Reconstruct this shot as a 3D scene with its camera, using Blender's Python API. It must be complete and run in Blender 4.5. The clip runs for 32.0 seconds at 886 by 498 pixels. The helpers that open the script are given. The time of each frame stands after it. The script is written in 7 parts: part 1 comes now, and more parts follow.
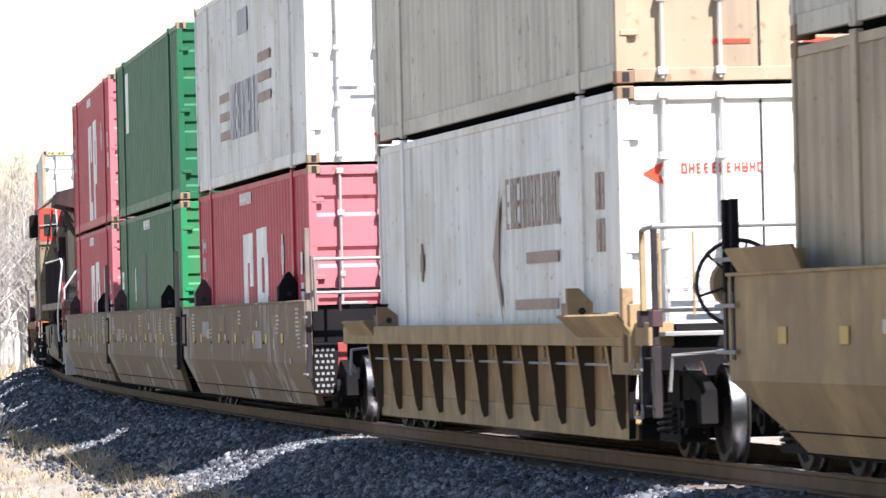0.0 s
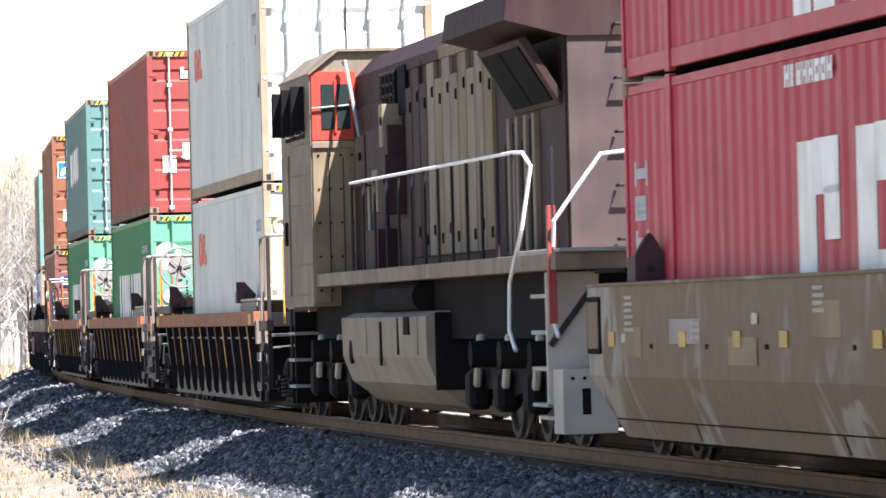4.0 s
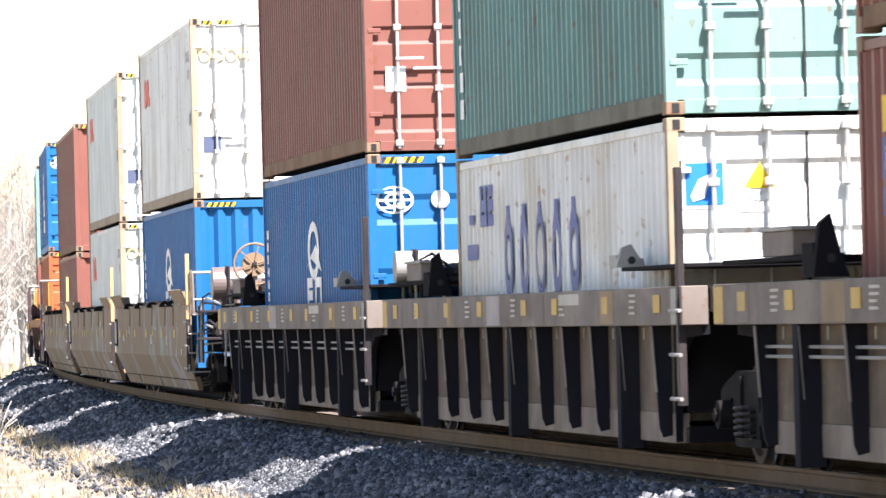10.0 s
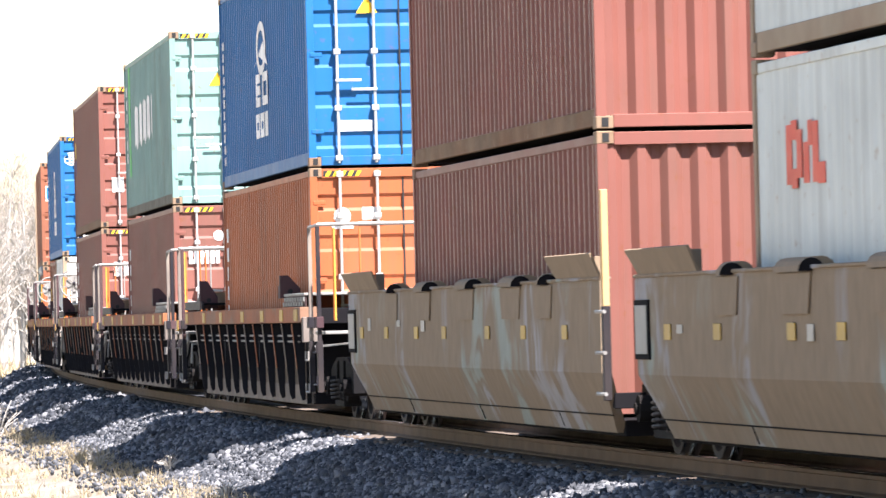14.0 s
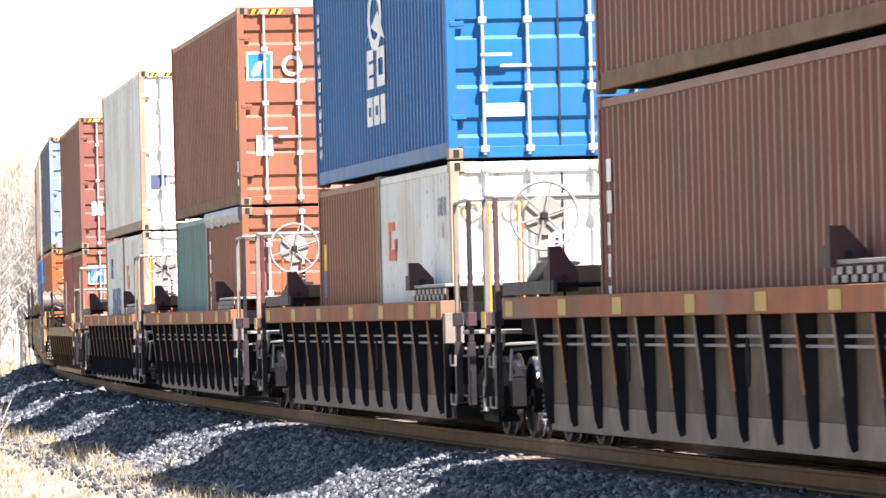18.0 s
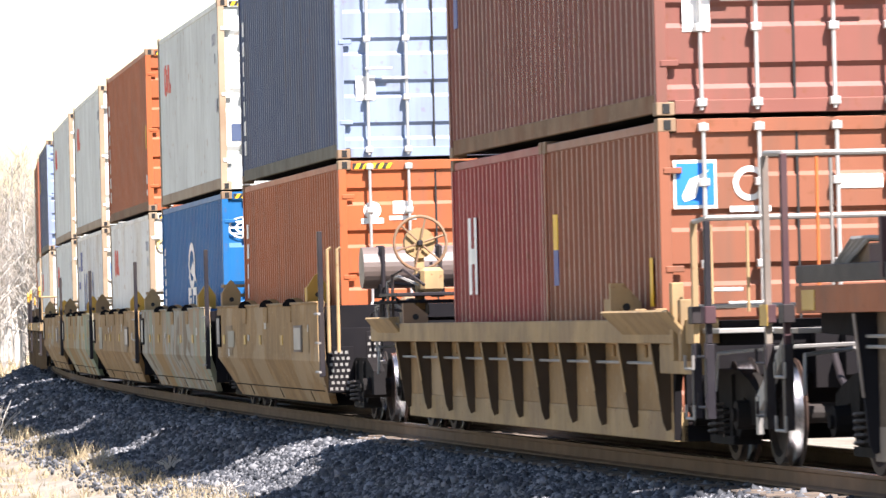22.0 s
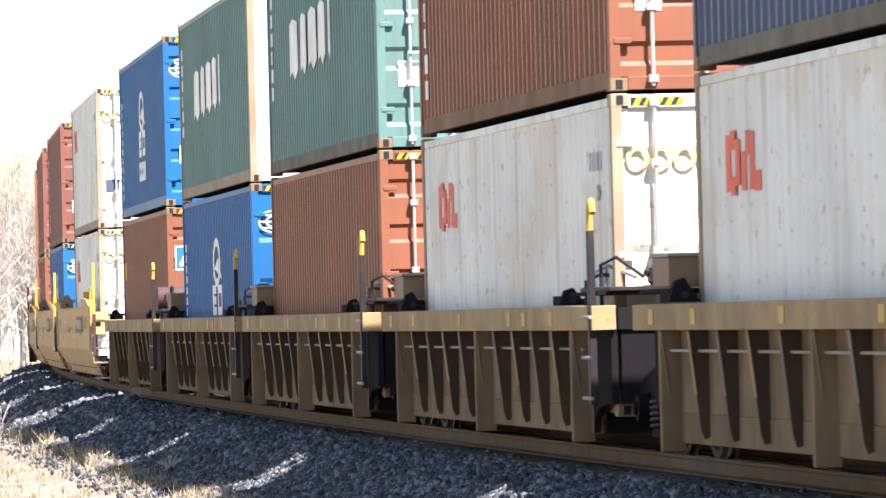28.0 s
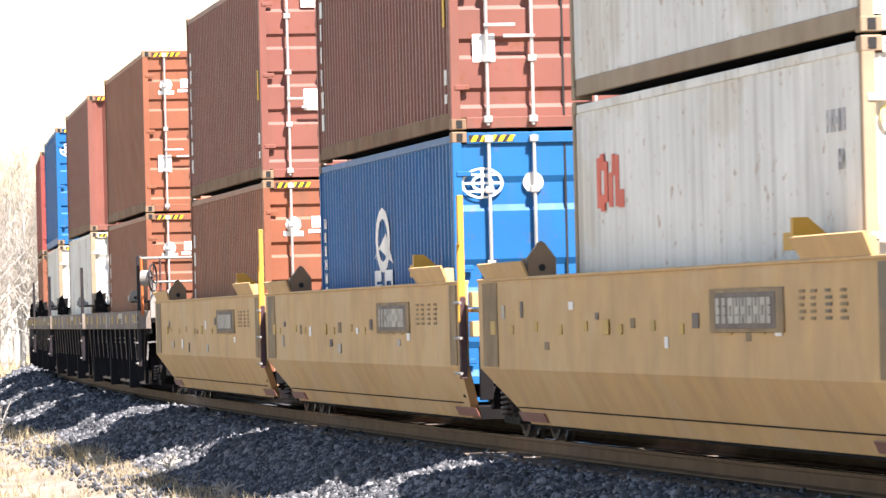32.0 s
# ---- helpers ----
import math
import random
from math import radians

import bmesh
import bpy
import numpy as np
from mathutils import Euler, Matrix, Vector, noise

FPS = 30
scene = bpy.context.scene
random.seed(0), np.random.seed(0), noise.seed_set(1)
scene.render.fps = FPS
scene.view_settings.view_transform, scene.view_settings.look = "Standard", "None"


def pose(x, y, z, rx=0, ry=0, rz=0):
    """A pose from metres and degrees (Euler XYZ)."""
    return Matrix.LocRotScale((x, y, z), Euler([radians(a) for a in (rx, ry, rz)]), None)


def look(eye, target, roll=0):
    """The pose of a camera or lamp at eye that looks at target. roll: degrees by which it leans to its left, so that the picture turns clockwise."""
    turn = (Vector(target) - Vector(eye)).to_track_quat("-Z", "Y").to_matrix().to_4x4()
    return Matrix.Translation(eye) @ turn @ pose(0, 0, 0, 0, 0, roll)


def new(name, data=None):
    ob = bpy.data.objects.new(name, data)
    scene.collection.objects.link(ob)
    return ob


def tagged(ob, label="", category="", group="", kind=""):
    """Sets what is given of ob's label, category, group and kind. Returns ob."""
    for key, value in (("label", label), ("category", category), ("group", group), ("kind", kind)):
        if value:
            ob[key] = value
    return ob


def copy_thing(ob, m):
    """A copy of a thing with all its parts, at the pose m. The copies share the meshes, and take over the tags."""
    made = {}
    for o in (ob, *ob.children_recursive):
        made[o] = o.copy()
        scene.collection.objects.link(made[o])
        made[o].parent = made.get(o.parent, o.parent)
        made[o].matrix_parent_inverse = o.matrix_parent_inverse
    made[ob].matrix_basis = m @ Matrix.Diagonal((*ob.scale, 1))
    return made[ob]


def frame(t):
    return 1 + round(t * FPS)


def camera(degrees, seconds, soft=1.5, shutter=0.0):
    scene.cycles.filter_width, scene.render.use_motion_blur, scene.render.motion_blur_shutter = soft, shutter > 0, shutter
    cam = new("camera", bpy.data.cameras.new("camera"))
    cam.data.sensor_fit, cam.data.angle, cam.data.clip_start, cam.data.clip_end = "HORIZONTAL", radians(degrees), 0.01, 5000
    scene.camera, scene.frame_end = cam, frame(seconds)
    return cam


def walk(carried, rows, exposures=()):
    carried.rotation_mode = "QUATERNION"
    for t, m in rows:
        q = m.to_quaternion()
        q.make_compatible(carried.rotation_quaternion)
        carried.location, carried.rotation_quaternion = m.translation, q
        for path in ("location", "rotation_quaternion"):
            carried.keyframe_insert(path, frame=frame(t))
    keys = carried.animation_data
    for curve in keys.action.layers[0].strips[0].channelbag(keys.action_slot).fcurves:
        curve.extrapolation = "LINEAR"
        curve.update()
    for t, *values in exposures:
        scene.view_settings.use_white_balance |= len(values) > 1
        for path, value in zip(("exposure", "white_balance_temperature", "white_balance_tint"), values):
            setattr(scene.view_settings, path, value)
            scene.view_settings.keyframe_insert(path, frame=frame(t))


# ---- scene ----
# ---------------------------------------------------------------- camera and track plan
# z = 0 is the top of the rails; the camera stands still on the outside of a long curve.
EYE_H, PITCH, LEAN = 1.287, 0.655, -1.409
R, D, PHI = 1785.1, 10.955, 1.39552
V, ACC, LAST = 19.537, -0.00356, 32.0
cam = camera(8.87, 32.0, soft=1.5, shutter=0.12)
walk(cam, [(t, look((0, 0, EYE_H), (0, 100 * math.cos(radians(PITCH + p)), EYE_H + 100 * math.sin(radians(PITCH + p))), LEAN))
           for t, p in ((0, .028), (4, .028), (8.2, .026), (9, .018), (10, .012), (13, .008), (15.5, 0), (24, 0), (32, 0))],
     exposures=[(t, e, k, 18) for t, e, k in ((0.0, 1.72, 6100), (2.0, 1.66, 6100), (3.5, 1.78, 6150), (4.5, 1.92, 6200), (6.5, 2.08, 6300), (18.0, 2.03, 6400), (22.0, 1.88, 6500), (26.0, 1.8, 6450), (29.0, 1.98, 6480), (32.0, 1.98, 6700))])

CEN = Vector((math.sin(PHI), math.cos(PHI))) * (D + R)


def on_track(s, d=0.0, z=0.0):
    """The place at arc length s (growing along the train's way), d metres outside the centre line."""
    a = s / R
    ca, sa = math.cos(a), math.sin(a)
    bx, by, rx, ry = -math.sin(PHI), -math.cos(PHI), math.cos(PHI), -math.sin(PHI)
    return Vector((CEN.x + (R + d) * (bx * ca + rx * sa), CEN.y + (R + d) * (by * ca + ry * sa), z))


def heading(s):
    """Yaw in degrees of a thing whose +x points along the train's way."""
    a = s / R
    bx, by, rx, ry = -math.sin(PHI), -math.cos(PHI), math.cos(PHI), -math.sin(PHI)
    return math.degrees(math.atan2(-by * math.sin(a) + ry * math.cos(a), -bx * math.sin(a) + rx * math.cos(a)))


def pose_at(s, z=0.0, turn=0.0):
    p = on_track(s)
    return pose(p.x, p.y, z, 0, 0, heading(s) + turn)


def travelled(t):
    return V * t + ACC * t * t / 2


# ---------------------------------------------------------------- light
SUN_OFF, SUN_EL = 26.0, 54.0          # degrees off the track's line at s = -70, and above the horizon
sun_yaw = heading(-70) + SUN_OFF      # bearing of the sun, counter-clockwise from +x
sd = Vector((math.cos(radians(sun_yaw)) * math.cos(radians(SUN_EL)), math.sin(radians(sun_yaw)) * math.cos(radians(SUN_EL)), math.sin(radians(SUN_EL))))
world = bpy.data.worlds.new("sky")
scene.world = world
world.use_nodes = True
nt = world.node_tree
nt.nodes.clear()
sky = nt.nodes.new("ShaderNodeTexSky")
sky.sky_type = "NISHITA"
sky.sun_disc = False
sky.sun_elevation = radians(SUN_EL)
sky.sun_rotation = radians(90 - sun_yaw)
sky.air_density, sky.dust_density, sky.ozone_density = 1.35, 0.35, 1.6
bg = nt.nodes.new("ShaderNodeBackground")
bg.inputs[1].default_value = 0.056
out = nt.nodes.new("ShaderNodeOutputWorld")
nt.links.new(sky.outputs[0], bg.inputs[0])
nt.links.new(bg.outputs[0], out.inputs[0])
sun = new("sun", bpy.data.lights.new("sun", "SUN"))
sun.data.energy, sun.data.angle, sun.data.color = 5.0, radians(0.53), (1.0, 0.955, 0.895)
sun.matrix_basis = look(sd * 50, (0, 0, 0))
# ---------------------------------------------------------------- materials
def node_tools(name):
    m = bpy.data.materials.new(name)
    m.use_nodes = True
    return m, m.node_tree, m.node_tree.nodes["Principled BSDF"]


def mat(name, colour, rough=0.6, metal=0.0, vary=0.12, scale=2.0, dirt=None, dirty=0.35, streak=0.0, bump=0.15, fine=60.0, spots=None, spotty=0.5, coat=0.0, gloss=0.25, blotch=None, blotchy=0.6):
    """A painted or raw surface: broad patches, fine grain, dirt that runs down in streaks, and chips."""
    m, t, p = node_tools(name)
    N, K = t.nodes, t.links
    co = N.new("ShaderNodeTexCoord")
    info = N.new("ShaderNodeObjectInfo")
    shift = N.new("ShaderNodeVectorMath")
    shift.operation = "MULTIPLY_ADD"
    K.new(info.outputs["Random"], shift.inputs[0])
    shift.inputs[1].default_value = (17.0, 9.0, 5.0)
    K.new(co.outputs["Object"], shift.inputs[2])

    def noise_at(s, detail, stretch=None):
        src = shift.outputs[0]
        if stretch:
            mp = N.new("ShaderNodeMapping")
            mp.inputs["Scale"].default_value = stretch
            K.new(src, mp.inputs[0])
            src = mp.outputs[0]
        n = N.new("ShaderNodeTexNoise")
        n.inputs["Scale"].default_value, n.inputs["Detail"].default_value = s, detail
        K.new(src, n.inputs["Vector"])
        return n.outputs["Fac"]

    def ramp(src, a, b):
        r = N.new("ShaderNodeMapRange")
        r.inputs["From Min"].default_value, r.inputs["From Max"].default_value = a, b
        K.new(src, r.inputs["Value"])
        return r.outputs["Result"]

    def mix(fac, a, b, gain=1.0):
        x = N.new("ShaderNodeMix")
        x.data_type = "RGBA"
        if gain != 1.0:
            g = N.new("ShaderNodeMath")
            g.operation = "MULTIPLY"
            g.inputs[1].default_value = gain
            K.new(fac, g.inputs[0])
            fac = g.outputs[0]
        K.new(fac, x.inputs["Factor"])
        for slot, v in (("A", a), ("B", b)):
            sock = [i for i in x.inputs if i.name == slot and i.type == "RGBA"][0]
            if isinstance(v, tuple):
                sock.default_value = (*v, 1)
            else:
                K.new(v, sock)
        return [o for o in x.outputs if o.type == "RGBA"][0]

    lo = tuple(c * (1 - vary) for c in colour)
    hi = tuple(min(1, c * (1 + vary)) for c in colour)
    c = mix(ramp(noise_at(scale, 6), 0.3, 0.7), lo, hi)
    if dirt:
        c = mix(ramp(noise_at(scale * 0.6, 5), 0.42, 0.75), c, dirt, dirty)
        if streak:
            c = mix(ramp(noise_at(1.0, 4, (5.0, 5.0, 0.35)), 0.5, 0.78), c, dirt, streak)
    if blotch:
        c = mix(ramp(noise_at(0.55, 7, (1.0, 1.0, 1.6)), 0.54, 0.60), c, blotch, blotchy)
    if spots:
        c = mix(ramp(noise_at(scale * 9, 8), 0.63, 0.70), c, spots, spotty)
    K.new(c, p.inputs["Base Color"])
    p.inputs["Roughness"].default_value, p.inputs["Metallic"].default_value = rough, metal
    p.inputs["Coat Weight"].default_value = coat
    p.inputs["Specular IOR Level"].default_value = gloss
    rr = N.new("ShaderNodeMapRange")
    rr.inputs["To Min"].default_value, rr.inputs["To Max"].default_value = max(0.05, rough - 0.1), min(1, rough + 0.12)
    K.new(noise_at(scale * 3, 4), rr.inputs["Value"])
    K.new(rr.outputs["Result"], p.inputs["Roughness"])
    if bump:
        b = N.new("ShaderNodeBump")
        b.inputs["Strength"].default_value, b.inputs["Distance"].default_value = bump, 0.01
        K.new(noise_at(fine, 4), b.inputs["Height"])
        K.new(b.outputs["Normal"], p.inputs["Normal"])
    return m


GRIME, RUST, SOOT = (0.10, 0.075, 0.055), (0.16, 0.06, 0.025), (0.02, 0.018, 0.017)


def paint(name, colour, **k):
    a = dict(rough=0.5, vary=0.10, scale=0.9, dirt=GRIME, dirty=0.24, streak=0.42, spots=RUST, spotty=0.5, bump=0.06)
    a.update(k)
    return mat(name, colour, **a)


PAINT = {
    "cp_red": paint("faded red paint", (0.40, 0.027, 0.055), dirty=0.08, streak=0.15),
    # paler copy of cp_red for doors: sun glare put into the colour
    "pink": paint("red door paint paled for sun glare", (0.46, 0.135, 0.15), dirty=0.1, streak=0.2),
    "red": paint("red paint", (0.27, 0.050, 0.045)),
    "maroon": paint("red-brown paint", (0.195, 0.074, 0.057)),
    "brown": paint("brown oxide paint", (0.228, 0.083, 0.046)),
    "orange": paint("orange-brown paint", (0.34, 0.092, 0.032)),
    "green": paint("dark green paint", (0.010, 0.098, 0.042), dirty=0.08, streak=0.15),
    "ever": paint("bright green paint", (0.012, 0.19, 0.065)),
    # paler copy of ever for doors, holding the glare of the sunlit ends
    "glare_green": paint("green door paint paled for sun glare", (0.11, 0.33, 0.21)),
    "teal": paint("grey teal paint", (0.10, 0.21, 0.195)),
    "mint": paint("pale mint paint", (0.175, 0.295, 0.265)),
    "blue": paint("strong blue paint", (0.008, 0.108, 0.285), dirty=0.08, streak=0.18, spotty=0.2),
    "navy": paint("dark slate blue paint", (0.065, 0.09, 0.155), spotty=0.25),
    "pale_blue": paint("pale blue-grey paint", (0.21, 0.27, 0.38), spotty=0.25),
    "white": paint("dirty white paint", (0.66, 0.66, 0.62), dirty=0.2, streak=0.36, blotch=(0.46, 0.37, 0.24), blotchy=0.28, spots=(0.30, 0.15, 0.06), spotty=0.55),
    "grey": paint("pale grey paint", (0.54, 0.57, 0.54), dirty=0.16, streak=0.30, spots=(0.30, 0.17, 0.08), spotty=0.4),
    "cream": paint("greyish cream paint", (0.50, 0.46, 0.38), dirty=0.4),
    "tan": paint("tan weathered paint", (0.34, 0.27, 0.18), dirty=0.4),
}
M_STEEL = mat("galvanised rod", (0.55, 0.55, 0.53), 0.4, 0.6, dirt=GRIME, dirty=0.3)
M_BRAIL = mat("grimy tan-brown bottom rail", (0.20, 0.135, 0.085), 0.8, vary=0.25, dirt=RUST, dirty=0.5, streak=0.3, spots=(0.3, 0.24, 0.17), spotty=0.4, gloss=0.12)
M_BRAIL_GREY = mat("grimy grey-green bottom rail", (0.15, 0.145, 0.115), 0.8, vary=0.25, dirt=(0.10, 0.08, 0.055), dirty=0.5, streak=0.3, spots=RUST, spotty=0.4, gloss=0.12)
M_CAST = mat("worn casting steel", (0.24, 0.17, 0.11), 0.7, 0.2, dirt=RUST, dirty=0.5)
M_GASKET = mat("black rubber", (0.02, 0.02, 0.02), 0.7)
M_LETTER = mat("white lettering film", (0.78, 0.78, 0.75), 0.5, dirt=GRIME, dirty=0.25, streak=0.3, bump=0)
M_LRED = mat("red lettering film", (0.62, 0.06, 0.03), 0.5, dirt=GRIME, dirty=0.2, bump=0)
M_LBLUE = mat("blue lettering film", (0.03, 0.06, 0.25), 0.5, dirt=GRIME, dirty=0.2, bump=0)
M_LSKY = mat("light blue film", (0.02, 0.16, 0.55), 0.5, bump=0)
M_LBROWN = mat("faded brown lettering film", (0.31, 0.22, 0.18), 0.6, dirt=GRIME, dirty=0.3, bump=0)
M_LGREY = mat("faded grey lettering film", (0.40, 0.40, 0.41), 0.6, dirt=GRIME, dirty=0.3, bump=0)
M_LYEL = mat("yellow film", (0.75, 0.45, 0.02), 0.5, dirt=GRIME, dirty=0.2, bump=0)
M_LPALEYEL = mat("pale yellow film", (0.78, 0.62, 0.22), 0.5, dirt=GRIME, dirty=0.1, bump=0)
M_TARP = mat("blue-grey plastic sheet", (0.13, 0.16, 0.21), 0.35, vary=0.3, scale=5, gloss=0.5, bump=0.8, fine=14)
M_LBLACK = mat("black film", (0.03, 0.03, 0.03), 0.5, bump=0)
M_LGREEN = mat("green film", (0.05, 0.40, 0.09), 0.5, bump=0)

M_SILL_ORANGE = mat("rusty orange car paint", (0.30, 0.105, 0.045), 0.75, blotch=(0.19, 0.135, 0.095), blotchy=0.6, dirt=GRIME, dirty=0.55, streak=0.3, spots=RUST)
M_SILL_GREY = mat("dusty grey-brown car paint", (0.18, 0.153, 0.132), 0.8, vary=0.18, blotch=(0.27, 0.235, 0.19), blotchy=0.5, dirt=GRIME, dirty=0.5, streak=0.4, spots=RUST)
M_SILL_TAN = mat("dusty tan car paint", (0.33, 0.228, 0.112), 0.75, vary=0.2, blotch=(0.22, 0.15, 0.085), blotchy=0.6, dirt=GRIME, dirty=0.5, streak=0.35, spots=RUST)
M_SILL_YEL = mat("ochre yellow car paint", (0.52, 0.335, 0.15), 0.7, vary=0.08, dirt=(0.27, 0.20, 0.13), dirty=0.32, streak=0.22, blotch=(0.52, 0.38, 0.22), blotchy=0.4, spots=(0.3, 0.22, 0.14), spotty=0.2)
M_LOWRAIL = mat("dust-caked lower rail", (0.235, 0.195, 0.158), 0.9, vary=0.2, dirt=GRIME, dirty=0.4, streak=0.3, gloss=0.1)
M_WORN = mat("worn grey over ochre paint", (0.30, 0.22, 0.13), 0.8, vary=0.25, blotch=(0.17, 0.15, 0.12), blotchy=0.8, dirt=GRIME, dirty=0.4, streak=0.5, gloss=0.1)
M_YELLOW = mat("safety yellow paint", (0.52, 0.30, 0.05), 0.6, dirt=GRIME, dirty=0.3)
# soot black, lowered further to hold the shade under the cars
M_UNDER = mat("sooty steel deepened for shade and gaps", (0.011, 0.0105, 0.012), 0.9, dirt=(0.026, 0.022, 0.020), dirty=0.35, gloss=0.05)
# rib colour carries grime and the shade of the overhanging sill
M_WEB = mat("grimy rib steel with sill shade put in", (0.017, 0.017, 0.021), 0.9, dirt=(0.03, 0.026, 0.024), dirty=0.4, gloss=0.08)
M_BAY = mat("dusty well side sheet", (0.15, 0.118, 0.088), 0.9, vary=0.2, dirt=(0.06, 0.05, 0.042), dirty=0.65, streak=0.55, spots=(0.33, 0.27, 0.2), spotty=0.3, gloss=0.1)
# oily steel with the shade of the load above put into its base
M_TRUCK = mat("oily cast truck steel deepened for shade", (0.009, 0.0085, 0.009), 0.8, 0.0, dirt=(0.035, 0.03, 0.025), dirty=0.4, gloss=0.08)
M_WHEEL = mat("wheel steel", (0.028, 0.024, 0.022), 0.7, 0.2, dirt=RUST, dirty=0.3)
M_TREAD = mat("polished tread steel", (0.30, 0.30, 0.31), 0.24, 1.0, vary=0.05, bump=0)
M_SPRING = mat("worn spring steel", (0.05, 0.045, 0.042), 0.6, 0.3, dirt=GRIME, dirty=0.4)
M_GRATE = mat("galvanised grating", (0.30, 0.29, 0.27), 0.6, 0.4, dirt=GRIME, dirty=0.4)
M_RODORANGE = mat("orange handrail paint", (0.50, 0.13, 0.03), 0.6, dirt=GRIME, dirty=0.4)
M_RODBLACK = mat("black handrail paint", (0.014, 0.012, 0.016), 0.6, dirt=GRIME, dirty=0.3)
M_DARKRED = mat("dark maroon guide steel", (0.06, 0.03, 0.035), 0.7, dirt=GRIME, dirty=0.4)
M_PATCH_Y = mat("yellow reflector film", (0.44, 0.275, 0.05), 0.5, dirt=GRIME, dirty=0.35)
M_GREEN_PATCH = mat("dark grey-green patch paint", (0.035, 0.06, 0.05), 0.6, dirt=GRIME, dirty=0.3)
M_PATCH_W = mat("pale stencil patch", (0.45, 0.42, 0.36), 0.7, dirt=GRIME, dirty=0.3)
M_RAIL = mat("rusty rail steel", (0.16, 0.10, 0.06), 0.8, 0.1, vary=0.2, dirt=GRIME, dirty=0.4)
M_RAILTOP = mat("polished rail head", (0.62, 0.60, 0.57), 0.22, 1.0, vary=0.1, bump=0)
M_TANK = mat("grey-brown tank paint", (0.13, 0.10, 0.09), 0.45, dirt=GRIME, dirty=0.4, gloss=0.5)
M_TIE = mat("weathered timber tie", (0.12, 0.095, 0.075), 0.9, dirt=SOOT, dirty=0.4)

# ---------------------------------------------------------------- mesh tools
MESHES = {}


def mesh_of(bm, name):
    me = bpy.data.meshes.new(name)
    bm.normal_update()
    bm.to_mesh(me)
    bm.free()
    return me


def thing(name, label, category, group="", kind=""):
    return tagged(new(name), label, category, group, kind)


def part(name, data, material, parent, label="", at=None, turn=None):
    """Links a bmesh or a shared mesh as one part under a thing or a part."""
    me = mesh_of(data, name) if isinstance(data, bmesh.types.BMesh) else data
    ob = new(name, me)
    if not me.materials:
        me.materials.append(None)
    ob.material_slots[0].link = "OBJECT"
    ob.material_slots[0].material = material
    ob.parent = parent
    if at is not None or turn is not None:
        ob.matrix_basis = pose(*(at or (0, 0, 0)), *(turn or (0, 0, 0)))
    if label:
        tagged(ob, label)
    return ob


def add_box(bm, x0, x1, y0, y1, z0, z1, bev=0.0):
    v = [bm.verts.new(c) for c in ((x0, y0, z0), (x1, y0, z0), (x1, y1, z0), (x0, y1, z0), (x0, y0, z1), (x1, y0, z1), (x1, y1, z1), (x0, y1, z1))]
    f = [bm.faces.new([v[i] for i in q]) for q in ((3, 2, 1, 0), (4, 5, 6, 7), (0, 1, 5, 4), (1, 2, 6, 5), (2, 3, 7, 6), (3, 0, 4, 7))]
    if bev:
        e = {e for q in f for e in q.edges}
        bmesh.ops.bevel(bm, geom=list(e), offset=bev, segments=1, affect="EDGES", profile=0.5)


def box(dx, dy, dz, bev=0.006):
    """A shared mesh: a block with broken edges, centred."""
    key = ("box", round(dx, 3), round(dy, 3), round(dz, 3), bev)
    if key not in MESHES:
        bm = bmesh.new()
        add_box(bm, -dx / 2, dx / 2, -dy / 2, dy / 2, -dz / 2, dz / 2, min(bev, dx / 3, dy / 3, dz / 3))
        MESHES[key] = mesh_of(bm, "block")
    return MESHES[key]


def block(name, x0, x1, y0, y1, z0, z1, material, parent, label="", bev=0.006):
    return part(name, box(x1 - x0, y1 - y0, z1 - z0, bev), material, parent, label, ((x0 + x1) / 2, (y0 + y1) / 2, (z0 + z1) / 2))


def tube(bm, points, r, sides=8):
    """A bent round bar through the points."""
    pts = [Vector(p) for p in points]
    rings = []
    for i, p in enumerate(pts):
        a = (pts[min(i + 1, len(pts) - 1)] - pts[max(i - 1, 0)]).normalized()
        u = a.cross(Vector((0.31, 0.87, 0.37))).normalized()
        w = a.cross(u)
        rings.append([bm.verts.new(p + r * (math.cos(k * math.tau / sides) * u + math.sin(k * math.tau / sides) * w)) for k in range(sides)])
    for a, b in zip(rings, rings[1:]):
        for k in range(sides):
            bm.faces.new((a[k], a[(k + 1) % sides], b[(k + 1) % sides], b[k]))
    bm.faces.new(rings[0][::-1])
    bm.faces.new(rings[-1])


def bar(name, points, r, material, parent, label="", sides=8):
    key = ("bar", tuple(tuple(round(c, 3) for c in p) for p in points), r, sides)
    if key not in MESHES:
        bm = bmesh.new()
        tube(bm, points, r, sides)
        MESHES[key] = mesh_of(bm, name)
    return part(name, MESHES[key], material, parent, label)


def extrude_profile(outline, y0, y1):
    """A plate: an outline in x, z drawn out from y0 to y1."""
    bm = bmesh.new()
    a = [bm.verts.new((x, y0, z)) for x, z in outline]
    b = [bm.verts.new((x, y1, z)) for x, z in outline]
    bm.faces.new(a)
    bm.faces.new(b[::-1])
    for i in range(len(a)):
        j = (i + 1) % len(a)
        bm.faces.new((a[j], a[i], b[i], b[j]))
    bmesh.ops.recalc_face_normals(bm, faces=bm.faces)
    return bm


